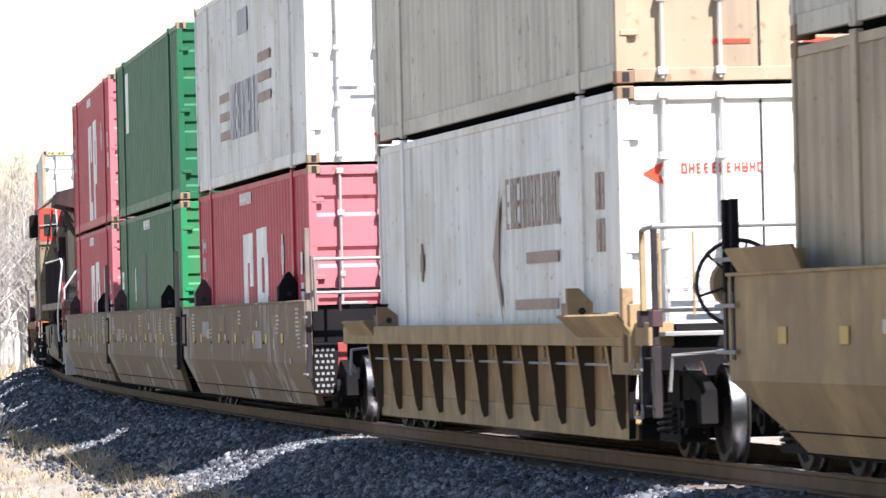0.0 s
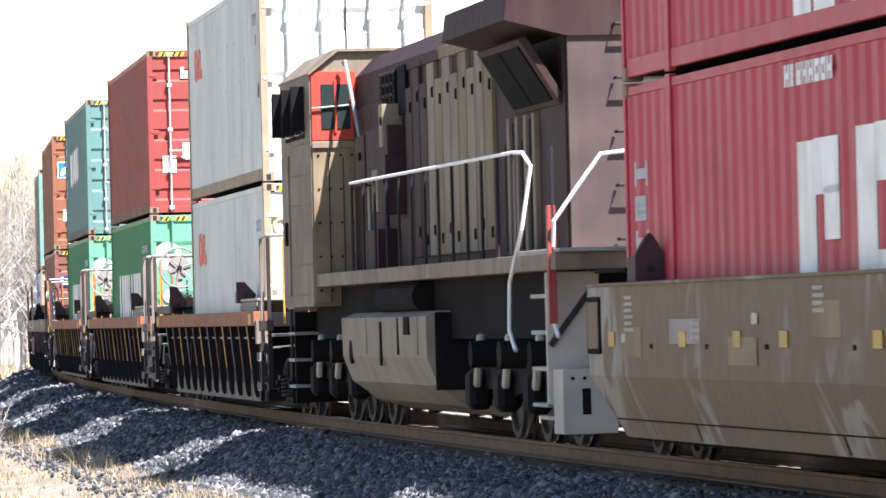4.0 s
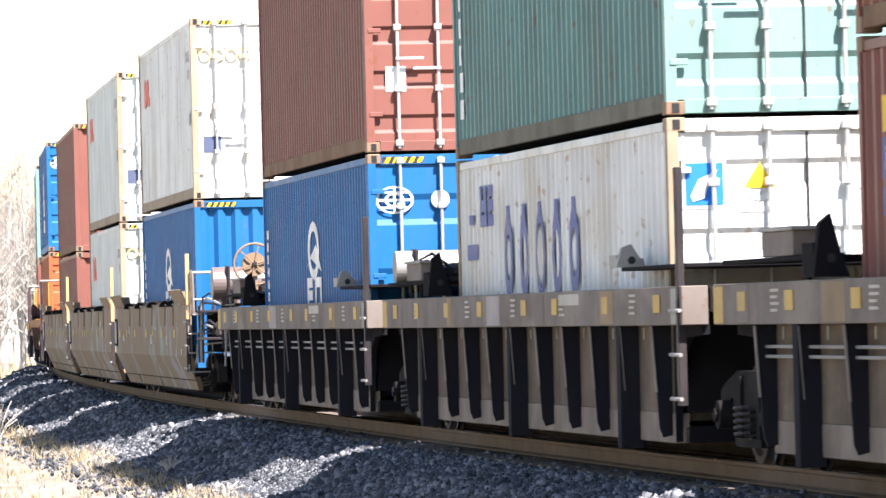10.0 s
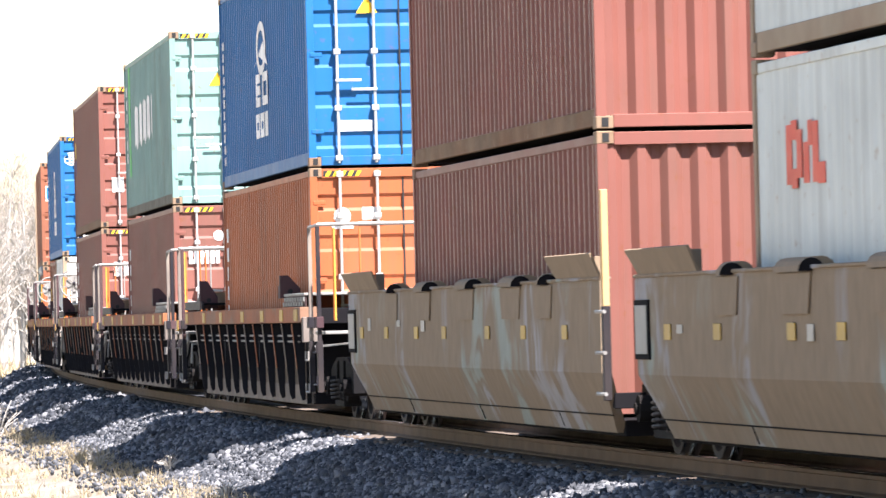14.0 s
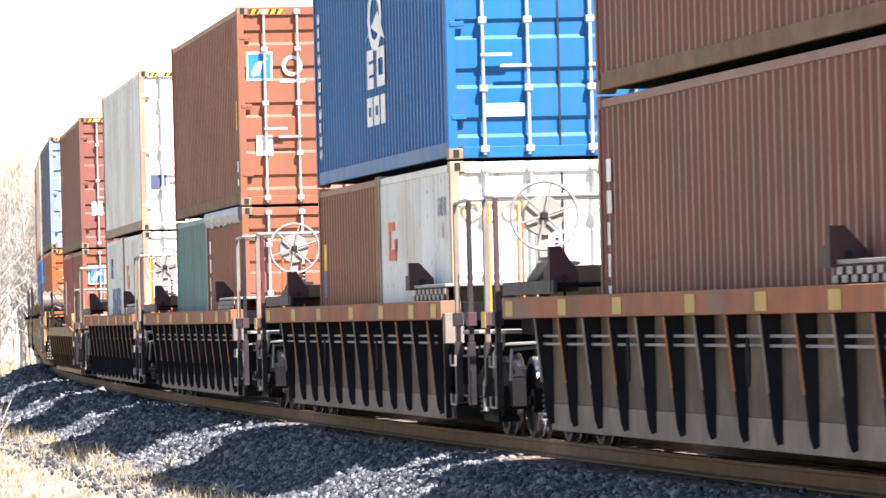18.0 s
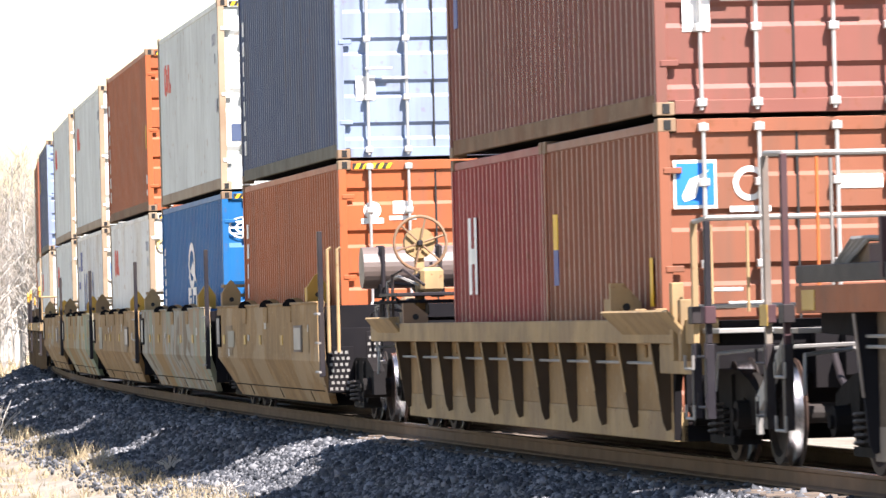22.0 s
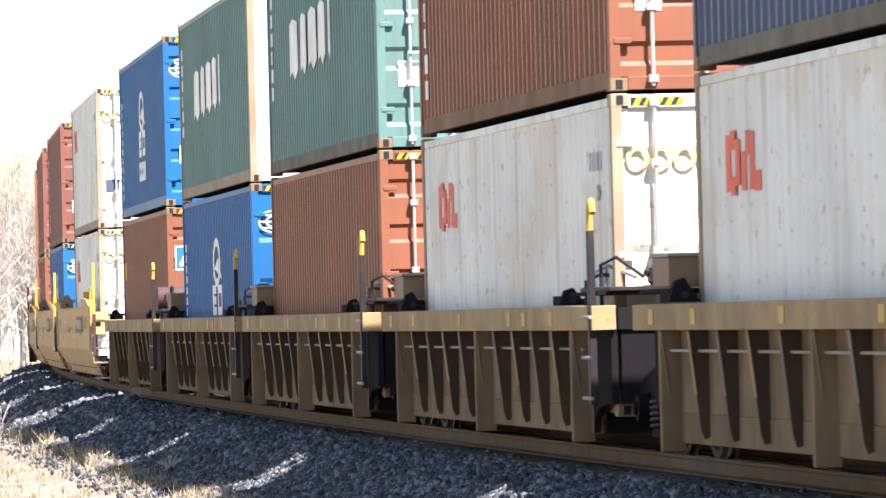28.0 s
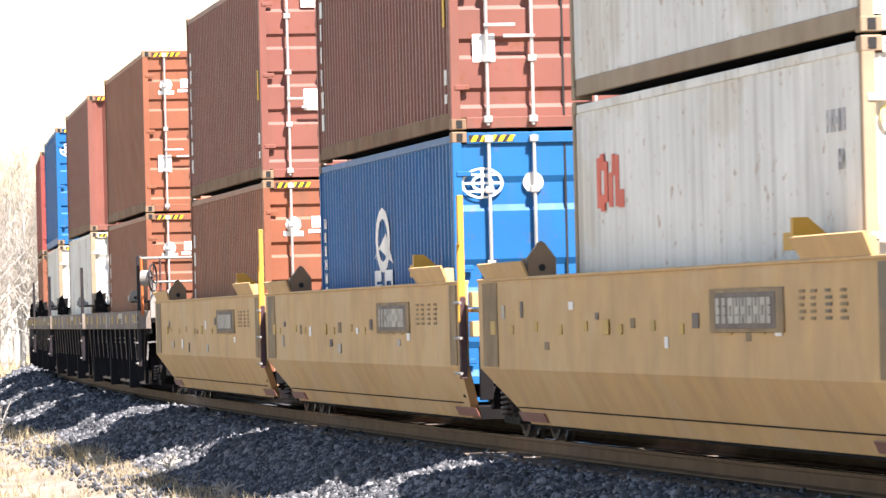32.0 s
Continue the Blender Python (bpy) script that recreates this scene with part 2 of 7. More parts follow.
def cross_section(outline, x0, x1):
    """A beam: an outline in y, z drawn out from x0 to x1."""
    bm = bmesh.new()
    a = [bm.verts.new((x0, y, z)) for y, z in outline]
    b = [bm.verts.new((x1, y, z)) for y, z in outline]
    bm.faces.new(a)
    bm.faces.new(b[::-1])
    for i in range(len(a)):
        j = (i + 1) % len(a)
        bm.faces.new((a[j], a[i], b[i], b[j]))
    bmesh.ops.recalc_face_normals(bm, faces=bm.faces)
    return bm


MOVERS = []      # (thing, arc length of its middle at the start, height)
WHEELS = []


# ---------------------------------------------------------------- ground and track
XS = (0, 1.3, 1.72, 2.1, 2.55, 2.9, 3.4, 4.2, 8.0, 14.0, 2000.0)
ZS = (-0.21, -0.225, -0.285, -0.39, -0.68, -0.76, -0.87, -1.06, -1.20, -1.34, -1.40)


def ground_z(d, s=0.0):
    """Height of the ground d metres from the track's middle, on the outside (d > 0) or inside of the curve."""
    a = abs(d)
    xs = XS
    zs = ZS
    return float(np.interp(a, xs, zs))


def stones_material():
    m, t, p = node_tools("crushed grey ballast")
    N, K = t.nodes, t.links
    g = N.new("ShaderNodeNewGeometry")
    cr = N.new("ShaderNodeValToRGB")
    e = cr.color_ramp.elements
    e[0].position, e[0].color = 0.0, (0.018, 0.021, 0.027, 1)
    e[1].position, e[1].color = 1.0, (0.21, 0.213, 0.222, 1)
    mid = cr.color_ramp.elements.new(0.55)
    mid.color = (0.060, 0.065, 0.074, 1)
    K.new(g.outputs["Random Per Island"], cr.inputs[0])
    K.new(cr.outputs[0], p.inputs["Base Color"])
    p.inputs["Roughness"].default_value = 0.9
    return m


M_STONES = stones_material()
M_BED = mat("fine ballast bed", (0.050, 0.053, 0.060), 0.95, vary=0.35, scale=18, bump=1.0, fine=25, dirt=(0.13, 0.125, 0.12), dirty=0.3)


def ground_material():
    m, t, p = node_tools("dry grass and gravel ground")
    N, K = t.nodes, t.links
    co = N.new("ShaderNodeTexCoord")
    n1, n2 = N.new("ShaderNodeTexNoise"), N.new("ShaderNodeTexNoise")
    n1.inputs["Scale"].default_value, n1.inputs["Detail"].default_value = 0.6, 8
    n2.inputs["Scale"].default_value, n2.inputs["Detail"].default_value = 9.0, 6
    cr, cr2 = N.new("ShaderNodeValToRGB"), N.new("ShaderNodeValToRGB")
    cr.color_ramp.elements[0].color, cr.color_ramp.elements[1].color = (0.20, 0.17, 0.125, 1), (0.28, 0.255, 0.215, 1)
    cr.color_ramp.elements[0].position, cr.color_ramp.elements[1].position = 0.38, 0.62
    cr2.color_ramp.elements[0].color, cr2.color_ramp.elements[1].color = (0.5, 0.48, 0.45, 1), (1.0, 1.0, 1.0, 1)
    cr2.color_ramp.elements[0].position, cr2.color_ramp.elements[1].position = 0.3, 0.65
    mx = N.new("ShaderNodeMix")
    mx.data_type, mx.blend_type = "RGBA", "MULTIPLY"
    for n in (n1, n2):
        K.new(co.outputs["Object"], n.inputs["Vector"])
    K.new(n1.outputs["Fac"], cr.inputs[0])
    K.new(n2.outputs["Fac"], cr2.inputs[0])
    mx.inputs["Factor"].default_value = 0.8
    rgba = [i for i in mx.inputs if i.type == "RGBA"]
    K.new(cr.outputs[0], rgba[0])
    K.new(cr2.outputs[0], rgba[1])
    K.new([o for o in mx.outputs if o.type == "RGBA"][0], p.inputs["Base Color"])
    p.inputs["Roughness"].default_value = 0.95
    b = N.new("ShaderNodeBump")
    b.inputs["Strength"].default_value, b.inputs["Distance"].default_value = 0.8, 0.05
    K.new(n2.outputs["Fac"], b.inputs["Height"])
    K.new(b.outputs["Normal"], p.inputs["Normal"])
    return m


M_GROUND = ground_material()


def sheet(name, s_list, d_list, zfun, material):
    """A strip of ground laid along the track."""
    vs = [on_track(s, d, zfun(d, s)) for s in s_list for d in d_list]
    n = len(d_list)
    fs = [(i * n + j, i * n + j + 1, (i + 1) * n + j + 1, (i + 1) * n + j) for i in range(len(s_list) - 1) for j in range(n - 1)]
    me = bpy.data.meshes.new(name)
    me.from_pydata([tuple(v) for v in vs], [], fs)
    me.materials.append(material)
    me.polygons.foreach_set("use_smooth", [True] * len(fs))
    return new(name, me)


def rough_z(d, s):
    z = ground_z(d)
    p = Vector((s * 0.35, d * 0.6, 3.0))
    k = min(1.0, max(0.0, (abs(d) - 1.6) / 2.0))
    return z + k * (0.07 * noise.noise(p) + 0.04 * noise.noise(p * 3.1)) + 0.02 * noise.noise(p * 9)


def build_ground():
    s_near = list(np.arange(-240, 40, 0.5))
    d_bed = [-3.0, -2.6, -2.25, -1.8, -1.2, -0.6, 0, 0.6, 1.2, 1.5, 1.72, 1.9, 2.1, 2.25, 2.4, 2.55, 2.7, 2.9, 3.05, 3.2]
    # the land: one sheet to the horizon
    s_far = [-2600, -1500, -900, -600, -420, -320, -280] + list(np.arange(-260, 60, 1.0)) + [80, 140, 260, 500, 1000, 2000]
    d_far = [-1500, -700, -300, -150, -80, -40, -20, -12, -8, -6, -4.4, -3.6, -2.9, -2.25, -1.7, 0, 1.3, 1.72, 2.1, 2.55, 2.9, 3.2, 3.6, 4.0, 4.4, 4.8, 5.2, 5.6, 6.0, 6.5, 7, 7.6, 8.4, 9.5, 11, 14, 20, 30, 60, 120, 300, 700, 1500, 2500]
    tagged(sheet("ground", s_far, d_far, lambda d, s: rough_z(d, s) - 0.03, M_GROUND), "sunlit dry grass and gravel ground beside the railway", "ground", kind="structure")
    tagged(sheet("ballast_bed", s_near, d_bed, lambda d, s: rough_z(d, s) + (0.012 if abs(d) < 3.0 else -0.06), M_BED), "bed of crushed grey stone under the rails", "ballast", kind="structure")


def build_rails():
    track = thing("railway_track", "rusty steel rails on timber ties in grey ballast", "track", kind="structure")
    ss = [-900 + 20 * i for i in range(30)] + list(np.arange(-300, 80, 2.0))
    prof = [(-0.07, -0.171), (0.07, -0.171), (0.07, -0.158), (0.012, -0.14), (0.010, -0.045), (0.036, -0.034), (0.036, -0.006), (-0.036, -0.006), (-0.036, -0.034), (-0.010, -0.045), (-0.012, -0.14), (-0.07, -0.158)]
    for side in (-1, 1):
        for name, pr, m in (("rail", prof, M_RAIL), ("rail_head", [(-0.034, -0.0055), (0.034, -0.0055), (0.028, 0.0), (-0.028, 0.0)], M_RAILTOP)):
            vs = [on_track(s, side * 0.7535 + o, z) for s in ss for o, z in pr]
            n = len(pr)
            fs = [(i * n + j, i * n + (j + 1) % n, (i + 1) * n + (j + 1) % n, (i + 1) * n + j) for i in range(len(ss) - 1) for j in range(n)]
            me = bpy.data.meshes.new(name)
            me.from_pydata([tuple(v) for v in vs], [], fs)
            part(name, me, m, track, "polished running surface" if name == "rail_head" else "")
    tie = box(0.23, 2.6, 0.18, 0.012)
    for i in range(126):
        s = -95 + i * 0.56
        p = on_track(s)
        part("tie", tie, M_TIE, track, at=(p.x, p.y, -0.265 + 0.008 * noise.noise((i * 1.7, 0, 0))), turn=(0, 0, heading(s) + 1.5 * noise.noise((i * 3.3, 5, 0))))


build_ground()
build_rails()
# ---------------------------------------------------------------- containers
def wave_wall(L, H, depth=0.05, period=0.278):
    """A corrugated steel wall in x, z with a flat back, outer face towards -y."""
    key = ("wave", round(L, 2), round(H, 2), depth, period)
    if key in MESHES:
        return MESHES[key]
    bm = bmesh.new()
    n = max(2, round(L / period))
    p = L / n
    xs, ys = [], []
    for i in range(n):
        x0 = -L / 2 + i * p
        for f, y in ((0.0, 0), (0.26, 0), (0.5, depth), (0.76, depth)):
            xs.append(x0 + f * p), ys.append(y)
    xs.append(L / 2), ys.append(0)
    lo = [bm.verts.new((x, y, 0)) for x, y in zip(xs, ys)]
    hi = [bm.verts.new((x, y, H)) for x, y in zip(xs, ys)]
    for i in range(len(lo) - 1):
        bm.faces.new((lo[i], lo[i + 1], hi[i + 1], hi[i]))
    b = [bm.verts.new(c) for c in ((-L / 2, depth + 0.03, 0), (L / 2, depth + 0.03, 0), (L / 2, depth + 0.03, H), (-L / 2, depth + 0.03, H))]
    bm.faces.new((b[1], b[0], b[3], b[2]))
    bm.faces.new((lo[0], hi[0], b[3], b[0]))
    bm.faces.new((lo[-1], b[1], b[2], hi[-1]))
    MESHES[key] = mesh_of(bm, "corrugated_wall")
    return MESHES[key]


def door_leaf(w, h, n, depth=0.03):
    """A door leaf facing +x: raised panels with n sloping grooves across."""
    key = ("leaf", round(w, 3), round(h, 3), n, depth)
    if key in MESHES:
        return MESHES[key]
    bm = bmesh.new()
    zs, xs = [0], [0]
    if n:
        p = h / n
        for i in range(n):
            z0 = i * p
            for f, x in ((0.18, 0), (0.26, -depth), (0.52, -depth), (0.60, 0)):
                zs.append(z0 + f * p), xs.append(x)
    zs.append(h), xs.append(0)
    a = [bm.verts.new((x, -w / 2, z)) for x, z in zip(xs, zs)]
    b = [bm.verts.new((x, w / 2, z)) for x, z in zip(xs, zs)]
    for i in range(len(a) - 1):
        bm.faces.new((a[i], b[i], b[i + 1], a[i + 1]))
    c = [bm.verts.new(q) for q in ((-depth - 0.03, -w / 2, 0), (-depth - 0.03, w / 2, 0), (-depth - 0.03, w / 2, h), (-depth - 0.03, -w / 2, h))]
    bm.faces.new(c)
    bm.faces.new(a + [c[3], c[0]])
    bm.faces.new(b[::-1] + [c[1], c[2]])
    bm.faces.new((a[0], c[0], c[1], b[0]))
    bm.faces.new((a[-1], b[-1], c[2], c[3]))
    bmesh.ops.recalc_face_normals(bm, faces=bm.faces)
    MESHES[key] = mesh_of(bm, "door_leaf")
    return MESHES[key]


def casting():
    if "casting" not in MESHES:
        bm = bmesh.new()
        add_box(bm, -0.089, 0.089, -0.081, 0.081, -0.059, 0.059, 0.008)
        add_box(bm, 0.0885, 0.0905, -0.030, 0.030, -0.036, 0.036)
        MESHES["casting"] = mesh_of(bm, "corner_casting")
    return MESHES["casting"]


def hazard_mesh():
    if "hazard" not in MESHES:
        bm = bmesh.new()
        for i in range(5):
            y = -0.22 + i * 0.098
            bm.faces.new([bm.verts.new(q) for q in ((0.0045, y, -0.035), (0.0045, y + 0.05, -0.035), (0.0045, y + 0.09, 0.035), (0.0045, y + 0.04, 0.035))])
        MESHES["hazard"] = mesh_of(bm, "hazard_stripe")
    return MESHES["hazard"]


def lock_rod(h, r=0.019):
    key = ("rod", round(h, 2), r)
    if key not in MESHES:
        bm = bmesh.new()
        tube(bm, [(0, 0, 0), (0, 0, h)], r, 8)
        for z in (0.03, h * 0.24, h * 0.5, h * 0.78, h - 0.08):
            add_box(bm, -0.045, 0.030, -0.045, 0.045, z, z + 0.07, 0.006)
        MESHES[key] = mesh_of(bm, "lock_rod")
    return MESHES[key]


W40, H96, H86 = 2.438, 2.896, 2.591


def container(name, label, colour, L=12.19, H=H96, end="door", side="wave", doors=5, door_colour=None, cast=None, group="containers on the train"):
    """A freight container, its base at z = 0 and its doors or blank end towards +x. The -y side faces the outside of the curve."""
    W = 2.59 if side == "dom" else W40
    m = PAINT[colour]
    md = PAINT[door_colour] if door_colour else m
    mc = cast or M_CAST
    c = thing(name, label, "container", group)
    hl, hw = L / 2, W / 2
    # frame
    for sx in (-1, 1):
        for sy in (-1, 1):
            block("corner_post", sx * hl - (0.10 if sx > 0 else 0), sx * hl + (0 if sx > 0 else 0.10), sy * hw - (0.10 if sy > 0 else 0), sy * hw + (0 if sy > 0 else 0.10), 0.10, H - 0.10, mc if (mc is not M_CAST) else (md if sx > 0 else m), c)
            for z in (0.059, H - 0.059) if sx > 0 or sy < 0 else ():
                part("corner_casting", casting(), mc, c, at=(sx * (hl - 0.086), sy * (hw - 0.078), z))
            if sx > 0 and sy < 0:
                for z in (0.059, H - 0.059):
                    part("casting_hole", box(0.012, 0.066, 0.085, 0.003), M_GASKET, c, at=(hl + 0.002, -hw + 0.082, z))
    for sy in (-1, 1):
        block("bottom_rail", -hl + 0.18, hl - 0.18, sy * hw - (0.07 if sy > 0 else -0.012), sy * hw + (-0.012 if sy > 0 else 0.07), 0.03, 0.19, mc if mc is not M_CAST else (M_BRAIL if colour in ("maroon", "brown", "orange", "red") else M_BRAIL_GREY if colour in ("teal", "mint", "navy") else m), c)
        block("top_rail", -hl + 0.18, hl - 0.18, sy * hw - (0.06 if sy > 0 else -0.012), sy * hw + (-0.012 if sy > 0 else 0.06), H - 0.11, H - 0.03, m, c)
        if side == "dom":
            wall = wave_wall(L - 0.2, H - 0.30, 0.022, 0.40)
        elif side == "flat":
            wall = wave_wall(L - 0.2, H - 0.30, 0.016, 0.30)
        else:
            wall = wave_wall(L - 0.2, H - 0.30)
        part("side_wall", wall, m, c, at=(0, sy * (hw - 0.02), 0.19), turn=(0, 0, 0 if sy < 0 else 180))
    block("roof", -hl + 0.1, hl - 0.1, -hw + 0.06, hw - 0.06, H - 0.09, H - 0.02, m, c)
    block("floor", -hl + 0.1, hl - 0.1, -hw + 0.07, hw - 0.07, 0.04, 0.18, M_UNDER, c)
    block("rear_wall", -hl + 0.03, -hl + 0.09, -hw + 0.1, hw - 0.1, 0.12, H - 0.1, m, c)
    if side == "dom":
        for sx in (-1, 1):
            for sy in (-1, 1):
                x = sx * 6.0
                block("stacking_post", x - 0.10, x + 0.10, sy * hw - 0.055, sy * hw + 0.006, 0.0, H, m, c) if sy > 0 else block("stacking_post", x - 0.10, x + 0.10, -hw - 0.006, -hw + 0.055, 0.0, H, m, c)
    # front end
    block("header", hl - 0.10, hl - 0.005, -hw + 0.16, hw - 0.16, H - 0.13, H - 0.01, md, c)
    block("door_sill", hl - 0.10, hl - 0.005, -hw + 0.16, hw - 0.16, 0.01, 0.13, md, c)
    for sy in (-1, 1):
        if H > 2.8 and side != "dom":
            hs = block("hazard_plate", hl - 0.008, hl - 0.002, sy * (hw - 0.42) - 0.24, sy * (hw - 0.42) + 0.24, H - 0.112, H - 0.038, M_LBLACK, c, bev=0.001)
            part("hazard_stripe", hazard_mesh(), M_LYEL, hs)
    if end == "blank":
        part("front_wall", wave_wall(W - 0.2, H - 0.24, 0.065, 0.29), md, c, at=(hl - 0.03, 0, 0.12), turn=(0, 0, 90))
        return c
    lw, lh = (W - 0.22) / 2, H - 0.26
    for sy in (-1, 1):
        leaf = part("door", door_leaf(lw, lh, doors), md, c, at=(hl - 0.035, sy * (lw / 2 + 0.008), 0.13))
        for k in (0.30, 0.74):
            y = sy * (0.008 + lw * k)
            rod = part("lock_rod", lock_rod(H - 0.08), M_STEEL if colour not in ("ever", "green") else md, c, at=(hl + 0.03, y, 0.04))
            part("handle", box(0.02, 0.34, 0.035, 0.005), M_STEEL, rod, at=(0.03, -0.14 * sy * (1 if k > 0.5 else -1), 0.95 + 0.12 * (k > 0.5)))
        for i in ((0, 1, 2) if sy < 0 else (0, 2)):
            part("hinge", box(0.03, 0.16, 0.055, 0.006), md, c, at=(hl - 0.005, sy * (hw - 0.12), 0.45 + i * (H - 0.9) / 2))
    block("gasket", hl - 0.05, hl - 0.028, -0.012, 0.012, 0.14, H - 0.14, M_GASKET, c, bev=0.002)
    return c


# ---------------------------------------------------------------- lettering made of plain bars
def flat_boxes(c, where, rects, material, name, L, W, off=0.0):
    """Several flat bars as one film. Each rect: middle x, middle z, width, height."""
    bm = bmesh.new()
    for x, z, w, h in rects:
        if where == "side":
            y = -W / 2 + 0.016 - off
            add_box(bm, x - w / 2, x + w / 2, y - 0.003, y + 0.002, z - h / 2, z + h / 2)
        else:
            p = L / 2 - 0.031 + off
            add_box(bm, p - 0.002, p + 0.003, x - w / 2, x + w / 2, z - h / 2, z + h / 2)
    return part(name, bm, material, c)


def bars_row(x, z, w, h, n, seed=0, thick=0.22, upright=False):
    """A row (or a column) of n glyph-sized shapes made of plain strokes."""
    rnd = random.Random(seed)
    out = []
    cw = (h if upright else w) / n
    for i in range(n):
        if upright:
            gx, gz, gw, gh = x, z + h / 2 - (i + 0.5) * cw, w, cw * 0.72
        else:
            gx, gz, gw, gh = x - w / 2 + (i + 0.5) * cw, z, cw * 0.78, h
        s = min(gw, gh) * thick * 1.4
        out.append((gx - gw / 2 + s / 2, gz, s, gh))
        k = rnd.choice("abcd")
        if k in "abd":
            out.append((gx + gw / 2 - s / 2, gz, s, gh))
        if k in "ac":
            out.append((gx, gz + gh / 2 - s / 2, gw - 2 * s, s))
        if k in "acd":
            out.append((gx, gz - gh / 2 + s / 2, gw - 2 * s, s))
        if k in "bcd":
            out.append((gx, gz, gw - 2 * s, s))
    return out


def ring_film(c, where, x, z, r, r_in, material, name, L, W, flat=1.0, n=24):
    """A flat ring or disc."""
    bm = bmesh.new()
    lo, hi = [], []
    for k in range(n):
        a = k * math.tau / n
        for lst, rr in ((lo, r_in), (hi, r)):
            u, v = x + rr * math.cos(a), z + flat * rr * math.sin(a)
            lst.append(bm.verts.new((u, -W / 2 + 0.012, v) if where == "side" else (L / 2 - 0.027, u, v)))
    if r_in <= 0:
        bmesh.ops.delete(bm, geom=lo, context="VERTS")
        bm.faces.new(hi if where == "end" else hi[::-1])
    else:
        for k in range(n):
            j = (k + 1) % n
            f = (lo[k], hi[k], hi[j], lo[j])
            bm.faces.new(f)
    return part(name, bm, material, c)


def poly_film(c, where, pts, material, name, L, W):
    bm = bmesh.new()
    bm.faces.new([bm.verts.new((u, -W / 2 + 0.011, v) if where == "side" else (L / 2 - 0.026, u, v)) for u, v in pts])
    return part(name, bm, material, c)


def mark(c, kind, L=12.19, H=H96, W=W40):
    """Lettering and signs by kind."""
    S = lambda r, m, n="lettering": flat_boxes(c, "side", r, m, n, L, W)
    E = lambda r, m, n="lettering": flat_boxes(c, "end", r, m, n, L, W)
    hl = L / 2
    if kind == "red_block":        # red square-cut emblem low on the side towards the rear
        x, z = -hl + 1.75, H * 0.73
        k = 0.74
        S([(x - 0.5, z, 0.2, 0.62 * k), (x - 0.14, z, 0.18, 0.5 * k), (x - 0.32, z + 0.25 * k, 0.2, 0.15), (x - 0.32, z - 0.25 * k, 0.2, 0.15), (x + 0.10, z - 0.1 * k, 0.2, 0.42 * k), (x + 0.24, z + 0.2 * k, 0.14, 0.26 * k), (x + 0.42, z, 0.2, 0.62 * k), (x + 0.62, z - 0.22 * k, 0.26, 0.16)], M_LRED, "emblem")
        S(bars_row(hl - 0.95, H * 0.80, 0.75, 0.17, 3, 3) + bars_row(hl - 0.85, H * 0.70, 0.2, 0.15, 1, 4) + [(hl - 0.7, H * 0.45, 0.28, 0.2)], M_LGREY, "number_marking")
    if kind == "red_block_short":
        x, z = -hl + 1.15, H * 0.70
        S([(x - 0.28, z, 0.18, 0.44), (x, z + 0.17, 0.4, 0.10), (x, z - 0.16, 0.46, 0.13), (x + 0.2, z - 0.05, 0.14, 0.14)], M_LRED, "emblem")
        S(bars_row(hl - 0.85, H * 0.82, 0.6, 0.2, 3, 5) + bars_row(hl - 0.75, H * 0.72, 0.2, 0.16, 1, 6), M_LGREY, "number_marking")
    if kind == "blue_word":        # five tall narrow blue glyph shapes low on the side
        for k in range(5):
            u = -2.75 + 0.98 * k
            ring_film(c, "side", u, 1.52, 0.27, 0.14 if k != 2 else 0.19, M_LBLUE, "tall_glyph", L, W, 1.7, 10)
            S([(u, 1.97, 0.2, 0.14)], M_LBLUE, "glyph_tip")
        S(bars_row(-hl + 2.0, H * 0.80, 1.1, 0.42, 2, 9, 0.2) + [(-hl + 0.95, H * 0.62, 0.7, 0.16), (-hl + 0.9, H * 0.75, 0.3, 0.1)], M_LBLUE, "small_lettering")
    if kind == "blue_word_short":
        S(bars_row(0.3, 1.34, 3.0, 0.56, 4, 22, 0.16) + bars_row(-1.2, H * 0.78, 0.9, 0.4, 2, 10, 0.2), M_LBLUE)
    if kind == "tall_stack":       # round emblem above two rows of strokes, a column of small marks at the rear
        x = -hl + 6.1
        ring_film(c, "side", x, 1.84, 0.66, 0.44, M_LETTER, "emblem", L, W, 0.58, 12)
        poly_film(c, "side", [(x - 0.95, 1.60), (x - 0.3, 1.74), (x + 0.9, 1.56), (x + 0.3, 1.92)], M_LETTER, "emblem", L, W)
        S(bars_row(x, 1.26, 1.8, 0.46, 2, 36, 0.2), M_LETTER)
        S(bars_row(x, 0.76, 1.9, 0.34, 3, 37, 0.24), M_LETTER)
        S(bars_row(-hl + 0.42, H * 0.44, 0.22, 1.9, 11, 12, 0.3, True), M_LETTER, "side_marking")
    if kind == "rear_column":
        S(bars_row(-hl + 0.45, H * 0.47, 0.22, 2.0, 7, 14, 0.34, True), M_LETTER, "side_marking")
    if kind == "green_word":       # nine broad white glyph shapes
        S(bars_row(-0.55, H * 0.45, 6.6, 1.2, 9, 47, 0.31), M_LETTER)
        S(bars_row(hl - 1.9, H * 0.80, 1.7, 0.13, 7, 2, 0.16) + bars_row(hl - 1.3, H * 0.70, 0.45, 0.12, 2, 2, 0.16), M_LGREY, "number_marking")
    if kind == "white_patches":    # overpainted white word of three broad patches
        for x, w in ((-2.9, 1.0), (-1.75, 0.7), (-0.7, 0.95), (0.35, 0.8), (1.2, 0.22)):
            z = H * 0.575 + 0.02 * x
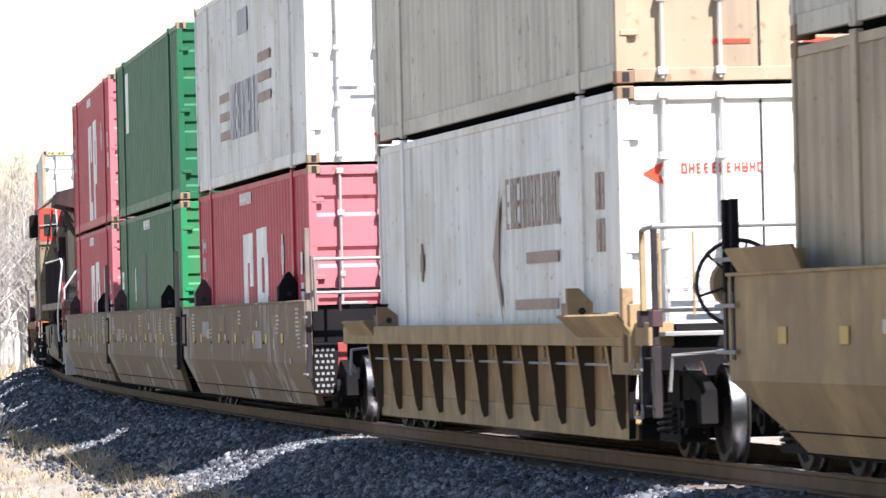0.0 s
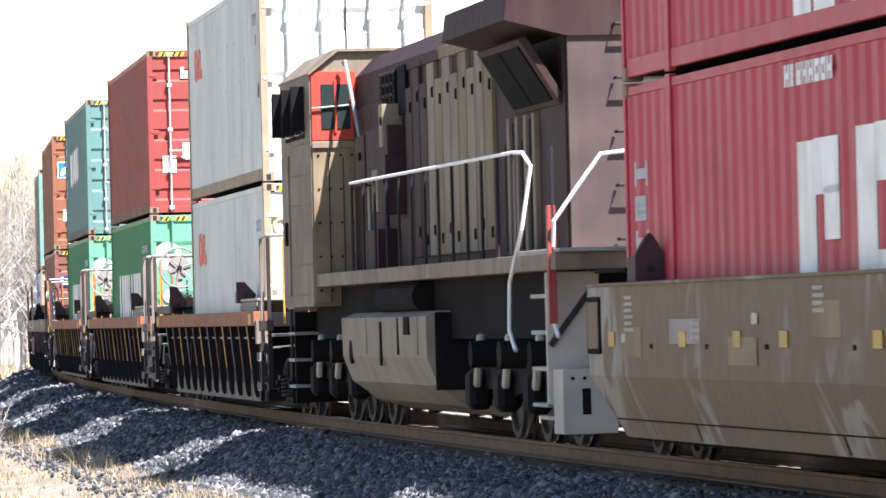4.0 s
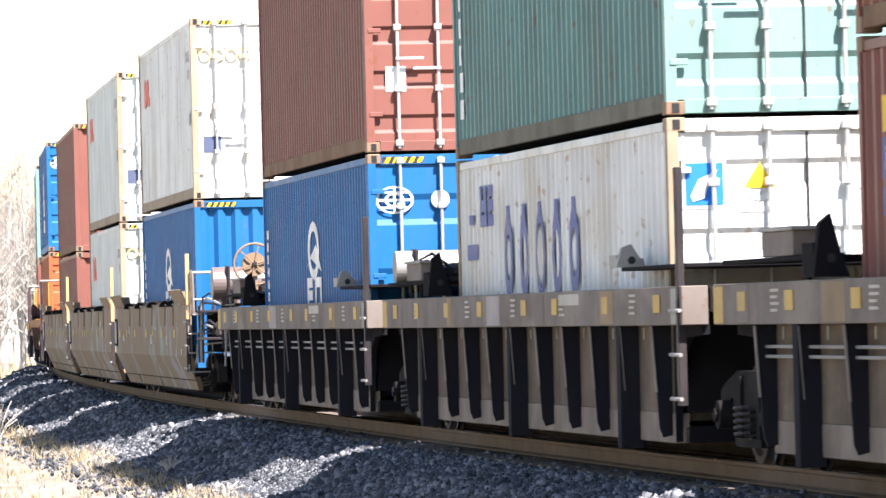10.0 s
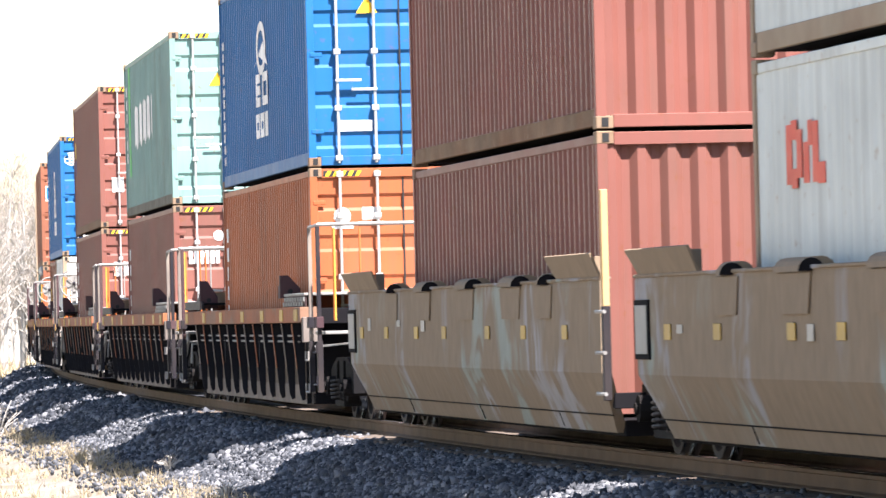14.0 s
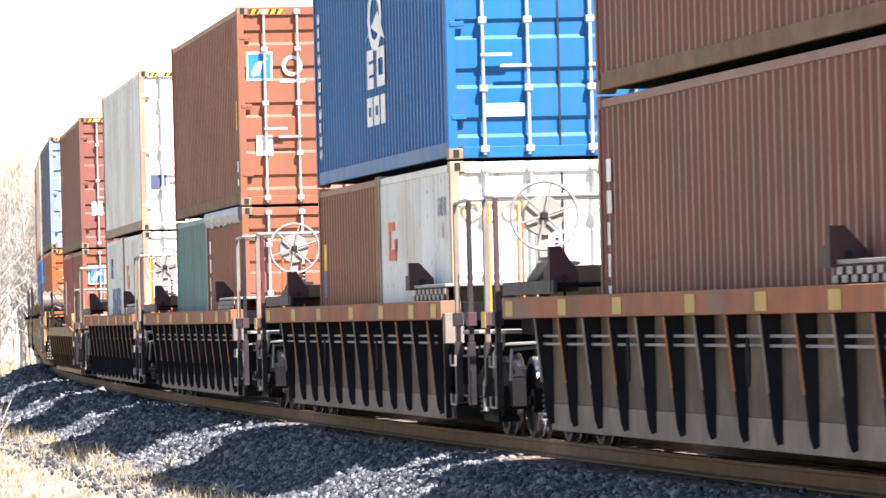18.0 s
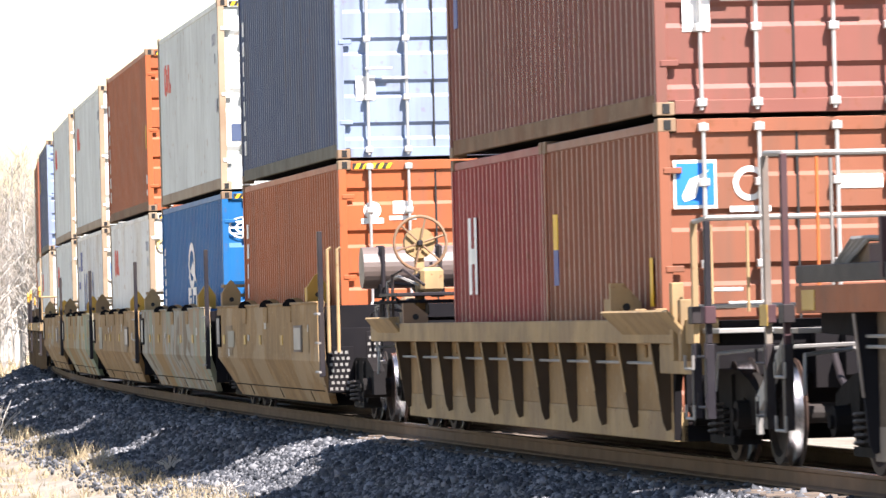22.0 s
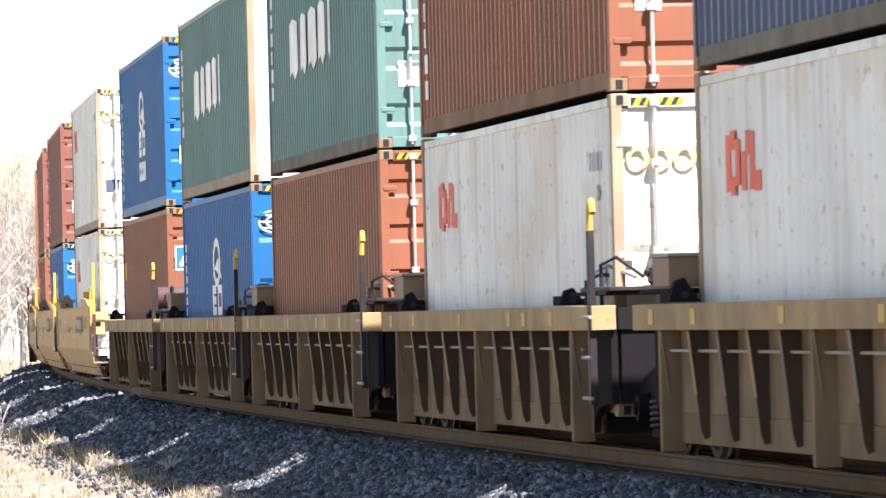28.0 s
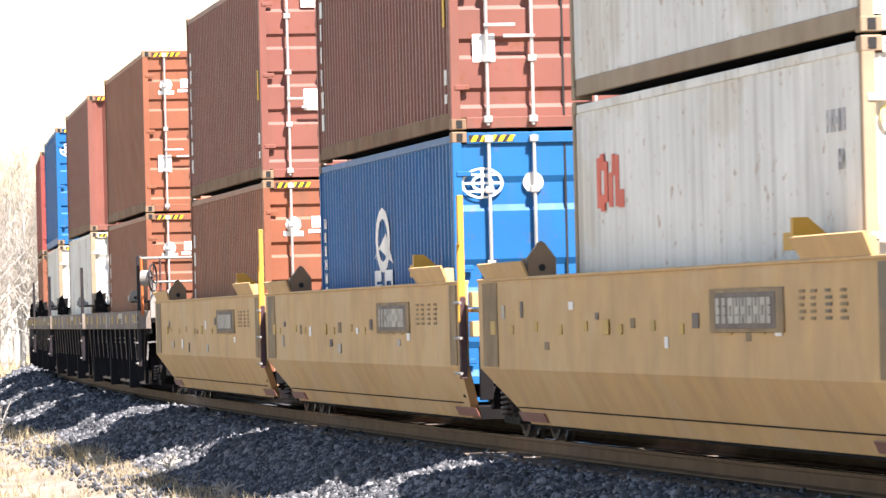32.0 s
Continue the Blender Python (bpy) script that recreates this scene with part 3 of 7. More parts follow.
            poly_film(c, "side", [(x - w / 2, z - 0.36), (x - w * 0.2, z - 0.30), (x + w * 0.1, z - 0.42), (x + w / 2, z - 0.30), (x + w * 0.46, z + 0.34), (x - w * 0.1, z + 0.40), (x - w * 0.44, z + 0.33)], M_LETTER, "overpainted_glyph", L, W)
        S(bars_row(-hl + 0.45, H * 0.6, 0.22, 1.5, 6, 18, 0.34, True), M_LETTER, "side_marking")
    if kind == "tarpaulin":        # rolled sheet tied along the top edge of an open box
        rnd = random.Random(5)
        n, rows = 26, ((0.015, -0.02), (-0.02, -0.04), (-0.09, -0.045), (-0.16, -0.03), (-0.21, -0.005))
        bm = bmesh.new()
        grid = [[bm.verts.new((-hl + 0.15 + (L - 0.3) * i / n, -W / 2 + y - 0.02 * rnd.random(), H + z + 0.03 * rnd.uniform(-1, 1) * (k > 2))) for i in range(n + 1)] for k, (z, y) in enumerate(rows)]
        back = [[bm.verts.new((v.co.x, -W / 2 + 0.01, v.co.z)) for v in grid[k]] for k in (0, -1)]
        full = [back[0]] + grid + [back[1]]
        for a, b in zip(full, full[1:] + full[:1]):
            for i in range(n):
                bm.faces.new((a[i], b[i], b[i + 1], a[i + 1]))
        for i in (0, n):
            bm.faces.new([row[i] for row in full])
        bmesh.ops.recalc_face_normals(bm, faces=bm.faces)
        part("tarpaulin", bm, M_TARP, c, "crumpled blue-grey plastic sheet")
    if kind == "green_stripe":
        S([(-hl + 1.25, H * 0.62, 0.42, H * 0.72)], M_LGREEN, "green_stripe")
    if kind == "small_emblem":
        S([(-hl + 1.0, H * 0.80, 0.62, 0.26)], M_LYEL, "emblem")
        S([(-hl + 1.0, H * 0.69, 0.66, 0.3), ], M_LBLUE, "emblem")
        S(bars_row(-hl + 1.0, H * 0.69, 0.5, 0.16, 3, 3), M_LETTER)
        S([(-hl + 1.0, H * 0.585, 0.66, 0.2)], M_LBLUE, "emblem")
    if kind == "rear_badge":
        S([(-hl + 0.55, H * 0.66, 0.26, 0.34)], M_LYEL, "badge")
        S([(-hl + 0.55, H * 0.53, 0.26, 0.34)], M_LBLUE, "badge")
    if kind == "front_yellow":
        S([(hl - 0.55, H * 0.46, 0.14, 0.42)], M_LYEL, "sticker")
        S([(hl - 0.5, H * 0.2, 0.18, 0.16), (hl - 0.5, H * 0.12, 0.18, 0.1)], M_LETTER, "sticker")
    if kind == "white_slash":
        S([(-1.9, H * 0.60, 0.18, 0.8), (-1.5, H * 0.60, 0.16, 0.8)] + [(-1.7, H * 0.60, 0.24, 0.16)], M_LETTER)
    if kind == "two_frames":       # big pale emblem of two upright frames on a red 53 ft box
        x = -hl + 8.7
        S([(x - 1.35, 1.15, 0.62, 2.0), (x - 0.65, 1.95, 0.8, 0.42), (x - 0.5, 1.6, 0.5, 0.4), (x - 0.6, 0.35, 0.7, 0.42), (x + 0.65, 1.15, 0.62, 2.1), (x + 1.35, 2.0, 0.8, 0.42), (x + 1.35, 1.1, 0.8, 0.40), (x + 1.62, 1.55, 0.5, 0.6)], M_LETTER, "emblem")
        S(bars_row(-0.6, H * 0.92, 1.7, 0.17, 8, 8), M_LETTER, "number_marking")
        S(bars_row(-hl + 0.7, H * 0.62, 0.6, 0.9, 3, 8, 0.3, True), M_LGREY, "number_marking")
        S([(hl - 3.6, H * 0.62, 0.16, 0.55), (hl - 3.6, H * 0.62, 0.3, 0.25)], M_LETTER, "lozenge")
        S(bars_row(hl - 1.1, H * 0.5, 0.3, 0.8, 2, 16, 0.3, True), M_LETTER, "number_marking")
    if kind == "green_53":
        S(bars_row(-0.5, H * 0.92, 1.6, 0.16, 6, 8) + bars_row(-hl + 0.7, H * 0.52, 0.5, 0.9, 2, 28, 0.3, True), M_LETTER, "number_marking")
        S([(-hl + 4.3, H * 0.56, 0.16, 0.6), (-hl + 4.3, H * 0.56, 0.3, 0.28)], M_LETTER, "lozenge")
        S([(-hl + 6.6, H * 0.52, 1.3, 1.3)], M_GREEN_PATCH, "dark_patch")
    if kind == "white_label":
        S([(-hl + 3.0, H * 0.72, 0.75, 1.1)], M_LETTER, "white_panel")
    if kind == "brown_words":      # faded arrow and two rows of brown glyph shapes
        x = -hl + 10.2
        poly_film(c, "side", [(x - 1.6, 1.5), (x - 0.95, 2.3), (x - 1.15, 1.8), (x - 1.2, 1.3), (x - 0.95, 0.75)], M_LBROWN, "arrow_emblem", L, W)
        S(bars_row(x + 0.95, 2.0, 3.3, 0.5, 11, 71, 0.17), M_LBROWN)
        S([(x + 1.5, 1.45, 1.9, 0.11), (x + 1.1, 1.0, 2.6, 0.10)], M_LBROWN, "small_lettering")
        S(bars_row(hl - 1.1, 2.0, 0.5, 0.34, 2, 61) + bars_row(hl - 1.1, 1.6, 0.5, 0.3, 2, 62), M_LBROWN, "number_marking")
        S([(-hl + 3.4, 1.5, 0.1, 0.42), (-hl + 3.4, 1.5, 0.24, 0.2)], M_LBROWN, "lozenge")
        poly_film(c, "end", [(-1.08, 2.12), (-0.86, 2.24), (-0.93, 2.12), (-0.86, 2.0)], M_LRED, "arrow_emblem", L, W)
        E(bars_row(-0.36, 2.16, 0.75, 0.09, 11, 72), M_LRED)
        E(bars_row(-0.30, 1.15, 0.9, 0.14, 9, 73), M_LGREY, "number_marking")
    if kind == "striped_word":     # grey glyph shapes with brown stripes at both sides
        x = -hl + 7.6
        S(bars_row(x, 1.05, 4.2, 0.8, 8, 81, 0.22), M_LGREY)
        S([(x - 3.0, 0.75 + 0.28 * i, 1.5, 0.13) for i in range(3)] + [(x + 3.0, 1.1 + 0.28 * i, 1.7, 0.13) for i in range(3)], M_LBROWN, "stripe_marking")
        S([(x, 2.3, 1.4, 0.35)], M_LGREY, "emblem")
    if kind == "end_disc":         # big white disc with a small blue heart on the door
        ring_film(c, "end", -0.92, 2.16, 0.25, 0, M_LETTER, "disc", L, W)
        ring_film(c, "end", -0.90, 1.45, 0.12, 0, M_LETTER, "disc", L, W)
        ring_film(c, "end", -0.918, 2.16, 0.06, 0.001, M_LSKY, "disc_heart", L, W)
    if kind == "end_globe":
        for r in (0.23, 0.12):
            ring_film(c, "end", -0.90, H * 0.81, r, r - 0.03, M_LETTER, "globe_ring", L, W, 0.72)
        E([(-0.90, H * 0.81, 0.44, 0.025), (-0.90, H * 0.81 + 0.09, 0.34, 0.022), (-0.90, H * 0.81 - 0.09, 0.34, 0.022), (-0.90, H * 0.81, 0.025, 0.32)], M_LETTER, "globe_grid")
        ring_film(c, "end", -0.35, H * 0.81, 0.11, 0, M_LETTER, "disc", L, W)
        E([(-0.6, H * 0.18, 0.45, 0.14), (0.75, H * 0.7, 0.4, 0.16), (0.75, H * 0.2, 0.5, 0.1)], M_LETTER, "door_marking")
    if kind == "end_word":         # three white glyph shapes
        E(bars_row(-0.71, 2.06, 0.56, 0.29, 3, 91, 0.3), M_LETTER)
        ring_film(c, "end", -0.46, 2.38, 0.09, 0, M_LETTER, "badge", L, W)
        E([(0.75, H * 0.55, 0.5, 0.12), (0.7, H * 0.32, 0.6, 0.08), (0.7, H * 0.27, 0.6, 0.08)], M_LETTER, "number_marking")
        E([(-0.55, H * 0.14, 0.55, 0.2)], M_LYEL, "warning_strip")
    if kind == "end_badges":
        ring_film(c, "end", -0.80, 2.27, 0.11, 0, M_LETTER, "badge", L, W)
        E([(-0.80, 2.14, 0.28, 0.07)], M_LETTER, "badge_foot")
        E([(-0.42, 2.30, 0.24, 0.16), (-0.42, 2.17, 0.34, 0.05)], M_LETTER, "emblem")
        E([(0.75, H * 0.66, 0.4, 0.1), (0.78, H * 0.55, 0.3, 0.1)], M_LETTER, "number_marking")
    if kind == "end_blue_sign":
        z = H * 0.70 if H > 2.8 else H * 0.78
        E([(-0.90, z, 0.38, 0.42)], M_LETTER, "white_panel")
        flat_boxes(c, "end", [(-0.90, z, 0.33, 0.36)], M_LSKY, "blue_sign", L, W, 0.004)
        poly_film(c, "end", [(-1.02, z - 0.10), (-0.95, z + 0.04), (-0.78, z + 0.12), (-0.86, z + 0.02), (-0.90, z - 0.12), (-1.0, z - 0.15)], M_LETTER, "sign_curve", L + 0.016, W)
        ring_film(c, "end", -0.42, z, 0.15, 0.10, M_LETTER, "ring_badge", L, W)
        E([(-0.42, z - 0.22, 0.36, 0.05), (0.55, z, 0.4, 0.12)], M_LETTER, "small_marking")
    if kind == "end_long_sign":
        z = 2.12
        E([(-0.90, z, 0.46, 0.26)], M_LBLUE, "blue_sign")
        poly_film(c, "end", [(-1.06, z + 0.02), (-0.69, z + 0.10), (-0.69, z - 0.01)], M_LYEL, "sign_wedge", L + 0.014, W)
        flat_boxes(c, "end", [(-1.04, z, 0.07, 0.2), (-0.86, z - 0.08, 0.3, 0.04)], M_LETTER, "sign_tower", L, W, 0.009)
        E([(0.35, z + 0.1, 0.4, 0.14), (0.35, z - 0.9, 0.4, 0.1)], M_LETTER, "number_marking")
    if kind == "end_triangle":
        poly_film(c, "end", [(-0.56, 1.98), (-0.28, 1.98), (-0.42, 2.20)], M_LYEL, "warning_triangle", L, W)
    if kind == "end_papers":
        E([(-0.85, H * 0.30, 0.24, 0.3)], M_LETTER, "white_panel")
    if kind == "end_dark_square":
        E([(-0.90, H * 0.30, 0.28, 0.26)], PAINT["navy"], "dark_panel")
    if kind == "end_rings":        # row of pale yellow rings
        for i in range(4):
            ring_film(c, "end", -0.98 + 0.215 * i, H * 0.80, 0.105, 0.065, M_LPALEYEL, "pale_ring", L, W)
    if kind == "end_red_tabs":
        E([(-0.25, 0.36, 0.34, 0.04), (0.5, 0.36, 0.34, 0.04)], M_LRED, "red_tab")
    if kind == "end_bars":
        E(bars_row(-0.25, H * 0.86, 0.8, 0.2, 3, 93), M_LETTER)
        E([(-0.5, H * 0.38, 0.22, 0.3)], M_LETTER, "sticker")


# ---------------------------------------------------------------- trucks
def wheel_mesh(r=0.42):
    key = ("wheel", r)
    if key not in MESHES:
        bm = bmesh.new()
        n = 28
        prof = [(0.0, r * 0.16), (-0.10, r * 0.16), (-0.10, r * 0.26), (-0.03, r * 0.34), (-0.03, r * 0.78), (-0.075, r * 0.84), (-0.075, r * 0.985), (0.02, r), (0.055, r + 0.005), (0.07, r + 0.028), (0.085, r + 0.02), (0.085, r * 0.84), (0.02, r * 0.78), (0.02, r * 0.34), (0.05, r * 0.26), (0.05, r * 0.16)]
        rings = [[bm.verts.new((q * math.cos(k * math.tau / n), y, q * math.sin(k * math.tau / n))) for k in range(n)] for y, q in prof]
        for a, b in zip(rings, rings[1:] + rings[:1]):
            for k in range(n):
                bm.faces.new((a[k], a[(k + 1) % n], b[(k + 1) % n], b[k]))
        bmesh.ops.recalc_face_normals(bm, faces=bm.faces)
        MESHES[key] = mesh_of(bm, "wheel")
    return MESHES[key]


def tread_mesh(r=0.42):
    key = ("tread", r)
    if key not in MESHES:
        bm = bmesh.new()
        n = 28
        prof = [(-0.07, r * 0.99), (0.02, r + 0.003), (0.05, r + 0.007)]
        rings = [[bm.verts.new((q * math.cos(k * math.tau / n), y, q * math.sin(k * math.tau / n))) for k in range(n)] for y, q in prof]
        for a, b in zip(rings, rings[1:]):
            for k in range(n):
                bm.faces.new((a[k], a[(k + 1) % n], b[(k + 1) % n], b[k]))
        bmesh.ops.recalc_face_normals(bm, faces=bm.faces)
        MESHES[key] = mesh_of(bm, "tread")
    return MESHES[key]


def wheelset(parent, x, r=0.42, sub=True):
    """Two wheels and an axle, one turning part; the wheel's treads shine."""
    key = ("wheelset", r)
    if key not in MESHES:
        bm = bmesh.new()
        for side in (-1, 1):
            tmp = bmesh.new()
            tmp.from_mesh(wheel_mesh(r))
            bmesh.ops.transform(tmp, matrix=pose(0, side * 0.77, 0, 0, 0, 0 if side < 0 else 180), verts=tmp.verts)
            me = mesh_of(tmp, "t")
            bm.from_mesh(me)
            bpy.data.meshes.remove(me)
        tube(bm, [(0, -1.0, 0), (0, 1.0, 0)], 0.085, 12)
        first = len(bm.faces)
        for side in (-1, 1):
            tmp = bmesh.new()
            tmp.from_mesh(tread_mesh(r))
            bmesh.ops.transform(tmp, matrix=pose(0, side * 0.77, 0, 0, 0, 0 if side < 0 else 180), verts=tmp.verts)
            me = mesh_of(tmp, "t")
            bm.from_mesh(me)
            bpy.data.meshes.remove(me)
        bm.faces.ensure_lookup_table()
        for f in bm.faces[first:]:
            f.material_index = 1
        MESHES[key] = mesh_of(bm, "wheelset")
        MESHES[key].materials.append(None)
        MESHES[key].materials.append(M_TREAD)
    w = part("wheelset", MESHES[key], M_WHEEL, parent)
    w.matrix_parent_inverse = pose(x, 0, r)
    WHEELS.append((w, r))


def side_frame_mesh():
    if "side_frame" not in MESHES:
        o = [(-1.25, 0.34), (-1.22, 0.62), (-0.95, 0.70), (-0.55, 0.78), (0.55, 0.78), (0.95, 0.70), (1.22, 0.62), (1.25, 0.34), (1.05, 0.34), (0.98, 0.52), (0.75, 0.56), (0.62, 0.30), (0.45, 0.17), (-0.45, 0.17), (-0.62, 0.30), (-0.75, 0.56), (-0.98, 0.52), (-1.05, 0.34)]
        bm = extrude_profile(o, -0.07, 0.07)
        for x in (-0.9, 0.9):
            tube(bm, [(x, -0.17, 0.42), (x, 0.17, 0.42)], 0.12, 12)
            tube(bm, [(x, -0.20, 0.42), (x, 0.20, 0.42)], 0.055, 8)
        for x in (-0.36, 0.36):
            add_box(bm, x - 0.04, x + 0.04, -0.10, 0.10, 0.2, 0.74)
        add_box(bm, -0.5, 0.5, -0.11, 0.11, 0.17, 0.24)
        MESHES["side_frame"] = mesh_of(bm, "side_frame")
    return MESHES["side_frame"]


def spring_mesh():
    if "spring" not in MESHES:
        bm = bmesh.new()
        for dx in (0.0,):
            pts = [(dx + 0.13 * math.cos(a * math.tau / 10), 0.09 * math.sin(a * math.tau / 10), 0.24 + 0.26 * a / 50) for a in range(51)]
            tube(bm, pts, 0.016, 5)
        MESHES["spring"] = mesh_of(bm, "spring")
    return MESHES["spring"]


def truck(car, x):
    t = part("truck", box(0.45, 2.1, 0.30, 0.03), M_TRUCK, car, "sooty cast steel truck", at=(x, 0, 0.58))
    for side in (-1, 1):
        part("side_frame", side_frame_mesh(), M_TRUCK, t, at=(0, side * 1.02, -0.58))
        if side < 0:
            part("spring", spring_mesh(), M_SPRING, t, at=(0, -1.14, -0.58))
    for dx in (-0.9, 0.9):
        wheelset(car, x + dx)
    return t


# ---------------------------------------------------------------- well cars
def guide_ear(car, x, z, material, shape="round", h=0.30, y_in=1.24):
    """An upright guide plate across the top of each side, steering the box into the well."""
    key = ("ear", shape, h, y_in)
    if key not in MESHES:
        a, b = -1.51, -y_in
        w = b - a
        if shape == "round":
            o = [(a, 0), (b, 0), (b, h * 0.42), (a + 0.72 * w, h * 0.70), (a + 0.42 * w, h), (a, h)]
        elif shape == "blade":
            o = [(a, 0), (b, 0), (a + 0.75 * w, h * 0.45), (a + 0.5 * w, h), (a + 0.2 * w, h * 0.86)]
        else:
            o = [(a, 0), (b, 0), (b, h * 0.55), (a + 0.62 * w, h * 0.94), (a + 0.5 * w, h), (a + 0.38 * w, h * 0.94), (a, h * 0.55)]
        bm = cross_section(o, -0.05, 0.05)
        add_box(bm, -0.42, -0.05, a + 0.02, a + 0.06, 0, h * 0.55)
        add_box(bm, -0.30, -0.05, b - 0.05, b - 0.01, 0, h * 0.38)
        MESHES[key] = mesh_of(bm, "guide_ear")
        bm = bmesh.new()
        n = 10
        bm.faces.new([bm.verts.new((0.053, (a + b) / 2 + 0.035 * math.cos(k * math.tau / n), h * 0.30 + 0.035 * math.sin(k * math.tau / n))) for k in range(n)])
        MESHES[key + (1,)] = mesh_of(bm, "ear_hole")
    for side in (-1, 1):
        e = part("guide_ear", MESHES[key], material, car, at=(x, 0, z), turn=(0, 0, 0 if side < 0 else 180))
        if side < 0:
            part("ear_hole", MESHES[key + (1,)], M_GASKET, e)


def guide_flap(car, x, z, material, L=2.6, h=0.27, tilt=24):
    """A long plate leaning outwards along the top of each side."""
    key = ("flap", L, h, tilt)
    if key not in MESHES:
        bm = extrude_profile([(-L / 2 + 0.16, 0), (L / 2 - 0.05, 0), (L / 2, h), (-L / 2, h)], -0.012, 0.012)
        bmesh.ops.transform(bm, matrix=pose(0, 0, 0, tilt, 0, 0), verts=bm.verts)
        MESHES[key] = mesh_of(bm, "guide_flap")
    for side in (-1, 1):
        f = part("guide_flap", MESHES[key], material, car, "flared guide flap", at=(x, side * 1.50, z), turn=(0, 0, 0 if side < 0 else 180))
        for u in ((-0.8, 0.0, 0.8) if side < 0 else ()):
            part("gusset", box(0.02, 0.10, h * 0.8, 0.003), material, f, at=(u * L / 2.6, 0.06, h * 0.42))


def top_hood(car, x, z, material, L=1.1):
    """A rounded cover over the edge of the side with its mounting plate."""
    key = ("hood", L)
    if key not in MESHES:
        ring = [(0.11 * math.cos(a * math.pi / 8), 0.11 * math.sin(a * math.pi / 8)) for a in range(9)]
        MESHES[key] = mesh_of(cross_section([(u - 0.04, v) for u, v in ring], -L / 2, L / 2), "hood")
        wp, hp = (1.0 if L > 0.4 else 0.6) if L < 1.0 else L, 0.30 if L > 0.4 else 0.20
        MESHES[key + (1,)] = mesh_of(extrude_profile([(-wp * 0.40, 0.30 - hp), (wp * 0.40, 0.30 - hp), (wp / 2, 0.30), (-wp / 2, 0.30)], -0.006, 0.006), "hood_plate")
        ring = [(0.10 * math.cos(a * math.pi / 8), 0.10 * math.sin(a * math.pi / 8)) for a in range(9)]
        MESHES[key + (2,)] = mesh_of(cross_section([(u - 0.04, v) for u, v in ring], L / 2, L / 2 + 0.003), "hood_end")
    for side in (-1, 1):
        t = (0, 0, 0 if side > 0 else 180)
        o = part("hood", MESHES[key], material, car, at=(x, side * 1.49, z), turn=t)
        if side < 0:
            # black face on the solid hood, painted for the shade of a hollow
            part("hood_end", MESHES[key + (2,)], M_UNDER, o, turn=(0, 0, 180))
            part("hood_plate", MESHES[key + (1,)], material, o, at=(0, 0.045, -0.31), turn=(0, 0, 180))


def hand_post(car, x, z0, z1, m_top, m_low, pair=0.0):
    """Upright grab irons at a corner of the car, with rungs below."""
    for side in (-1, 1):
        y = side * 1.50
        for k, px in enumerate(((x, x + pair) if pair else (x,))):
            block("grab_post", px - 0.05, px + 0.05, y - 0.03, y + 0.03, (z0 + z1) / 2 - 0.1, z1, m_top, car)
            if side < 0:
                block("ladder_post", px - 0.05, px + 0.05, y - 0.034, y + 0.034, z0, (z0 + z1) / 2 - 0.1, m_low, car)
        for k in range(3):
            z = z0 + 0.06 + k * 0.36
            if side < 0:
                bar("rung", [(x - 0.22, y - 0.05, z), (x + 0.22 + pair, y - 0.05, z)], 0.018, M_GRATE, car, sides=6)


def end_ladder(car, e, x0, x1, z0, z1, m0, m1, inner):
    """Two tall stanchions at a corner of the car with hanging steps, a hoop across the end and thin posts behind. e: +1 front, -1 rear."""
    for side in (-1, 1):
        y = side * 1.50
        for x, m in ((x0, m0), (x1, m1)):
            block("stanchion", x - 0.032, x + 0.032, y - 0.025, y + 0.025, 1.0, z1, m, car)
            if side < 0:
                block("lower_stanchion", x - 0.05, x + 0.05, y - 0.035, y + 0.035, z0, 1.0, M_RODBLACK, car)
                block("clamp_plate", x - 0.09, x + 0.09, y - 0.045, y + 0.045, 1.16, 1.30, M_RODBLACK if m is m0 else M_DARKRED, car)
        if side < 0:
            bar("corner_rail", [(x0, y, z1), (x1, y, z1 + 0.02), (x1, y * 0.55, z1 + 0.02)], 0.022, M_GRATE, car, sides=6)
    for x, lift, m in ((x0, 0.0, M_GRATE), (x1, 0.1, M_RODBLACK)):
        for z in (z0 + lift, z0 + lift + 0.4):
            bar("hanging_step", [(x - 0.17, -1.56, z + 0.11), (x - 0.17, -1.56, z), (x + 0.17, -1.56, z), (x + 0.17, -1.56, z + 0.11)], 0.013, m, car, sides=5)
    bar("cross_rail", [(x1, -1.50, z1 + 0.02), (x1, 1.50, z1 + 0.02)], 0.024, M_GRATE, car)
    for k, (dx, y, m) in enumerate(inner):
        bar("rail_post", [(x0 + e * dx, y, 1.25), (x0 + e * dx, y, z1 - 0.02)], 0.014, m, car, sides=6)
    b = block("end_step", min(x0, x1) - 0.1, max(x0, x1) + 0.1, -1.44, -0.9, 1.08, 1.12, M_GRATE, car, "open end step")


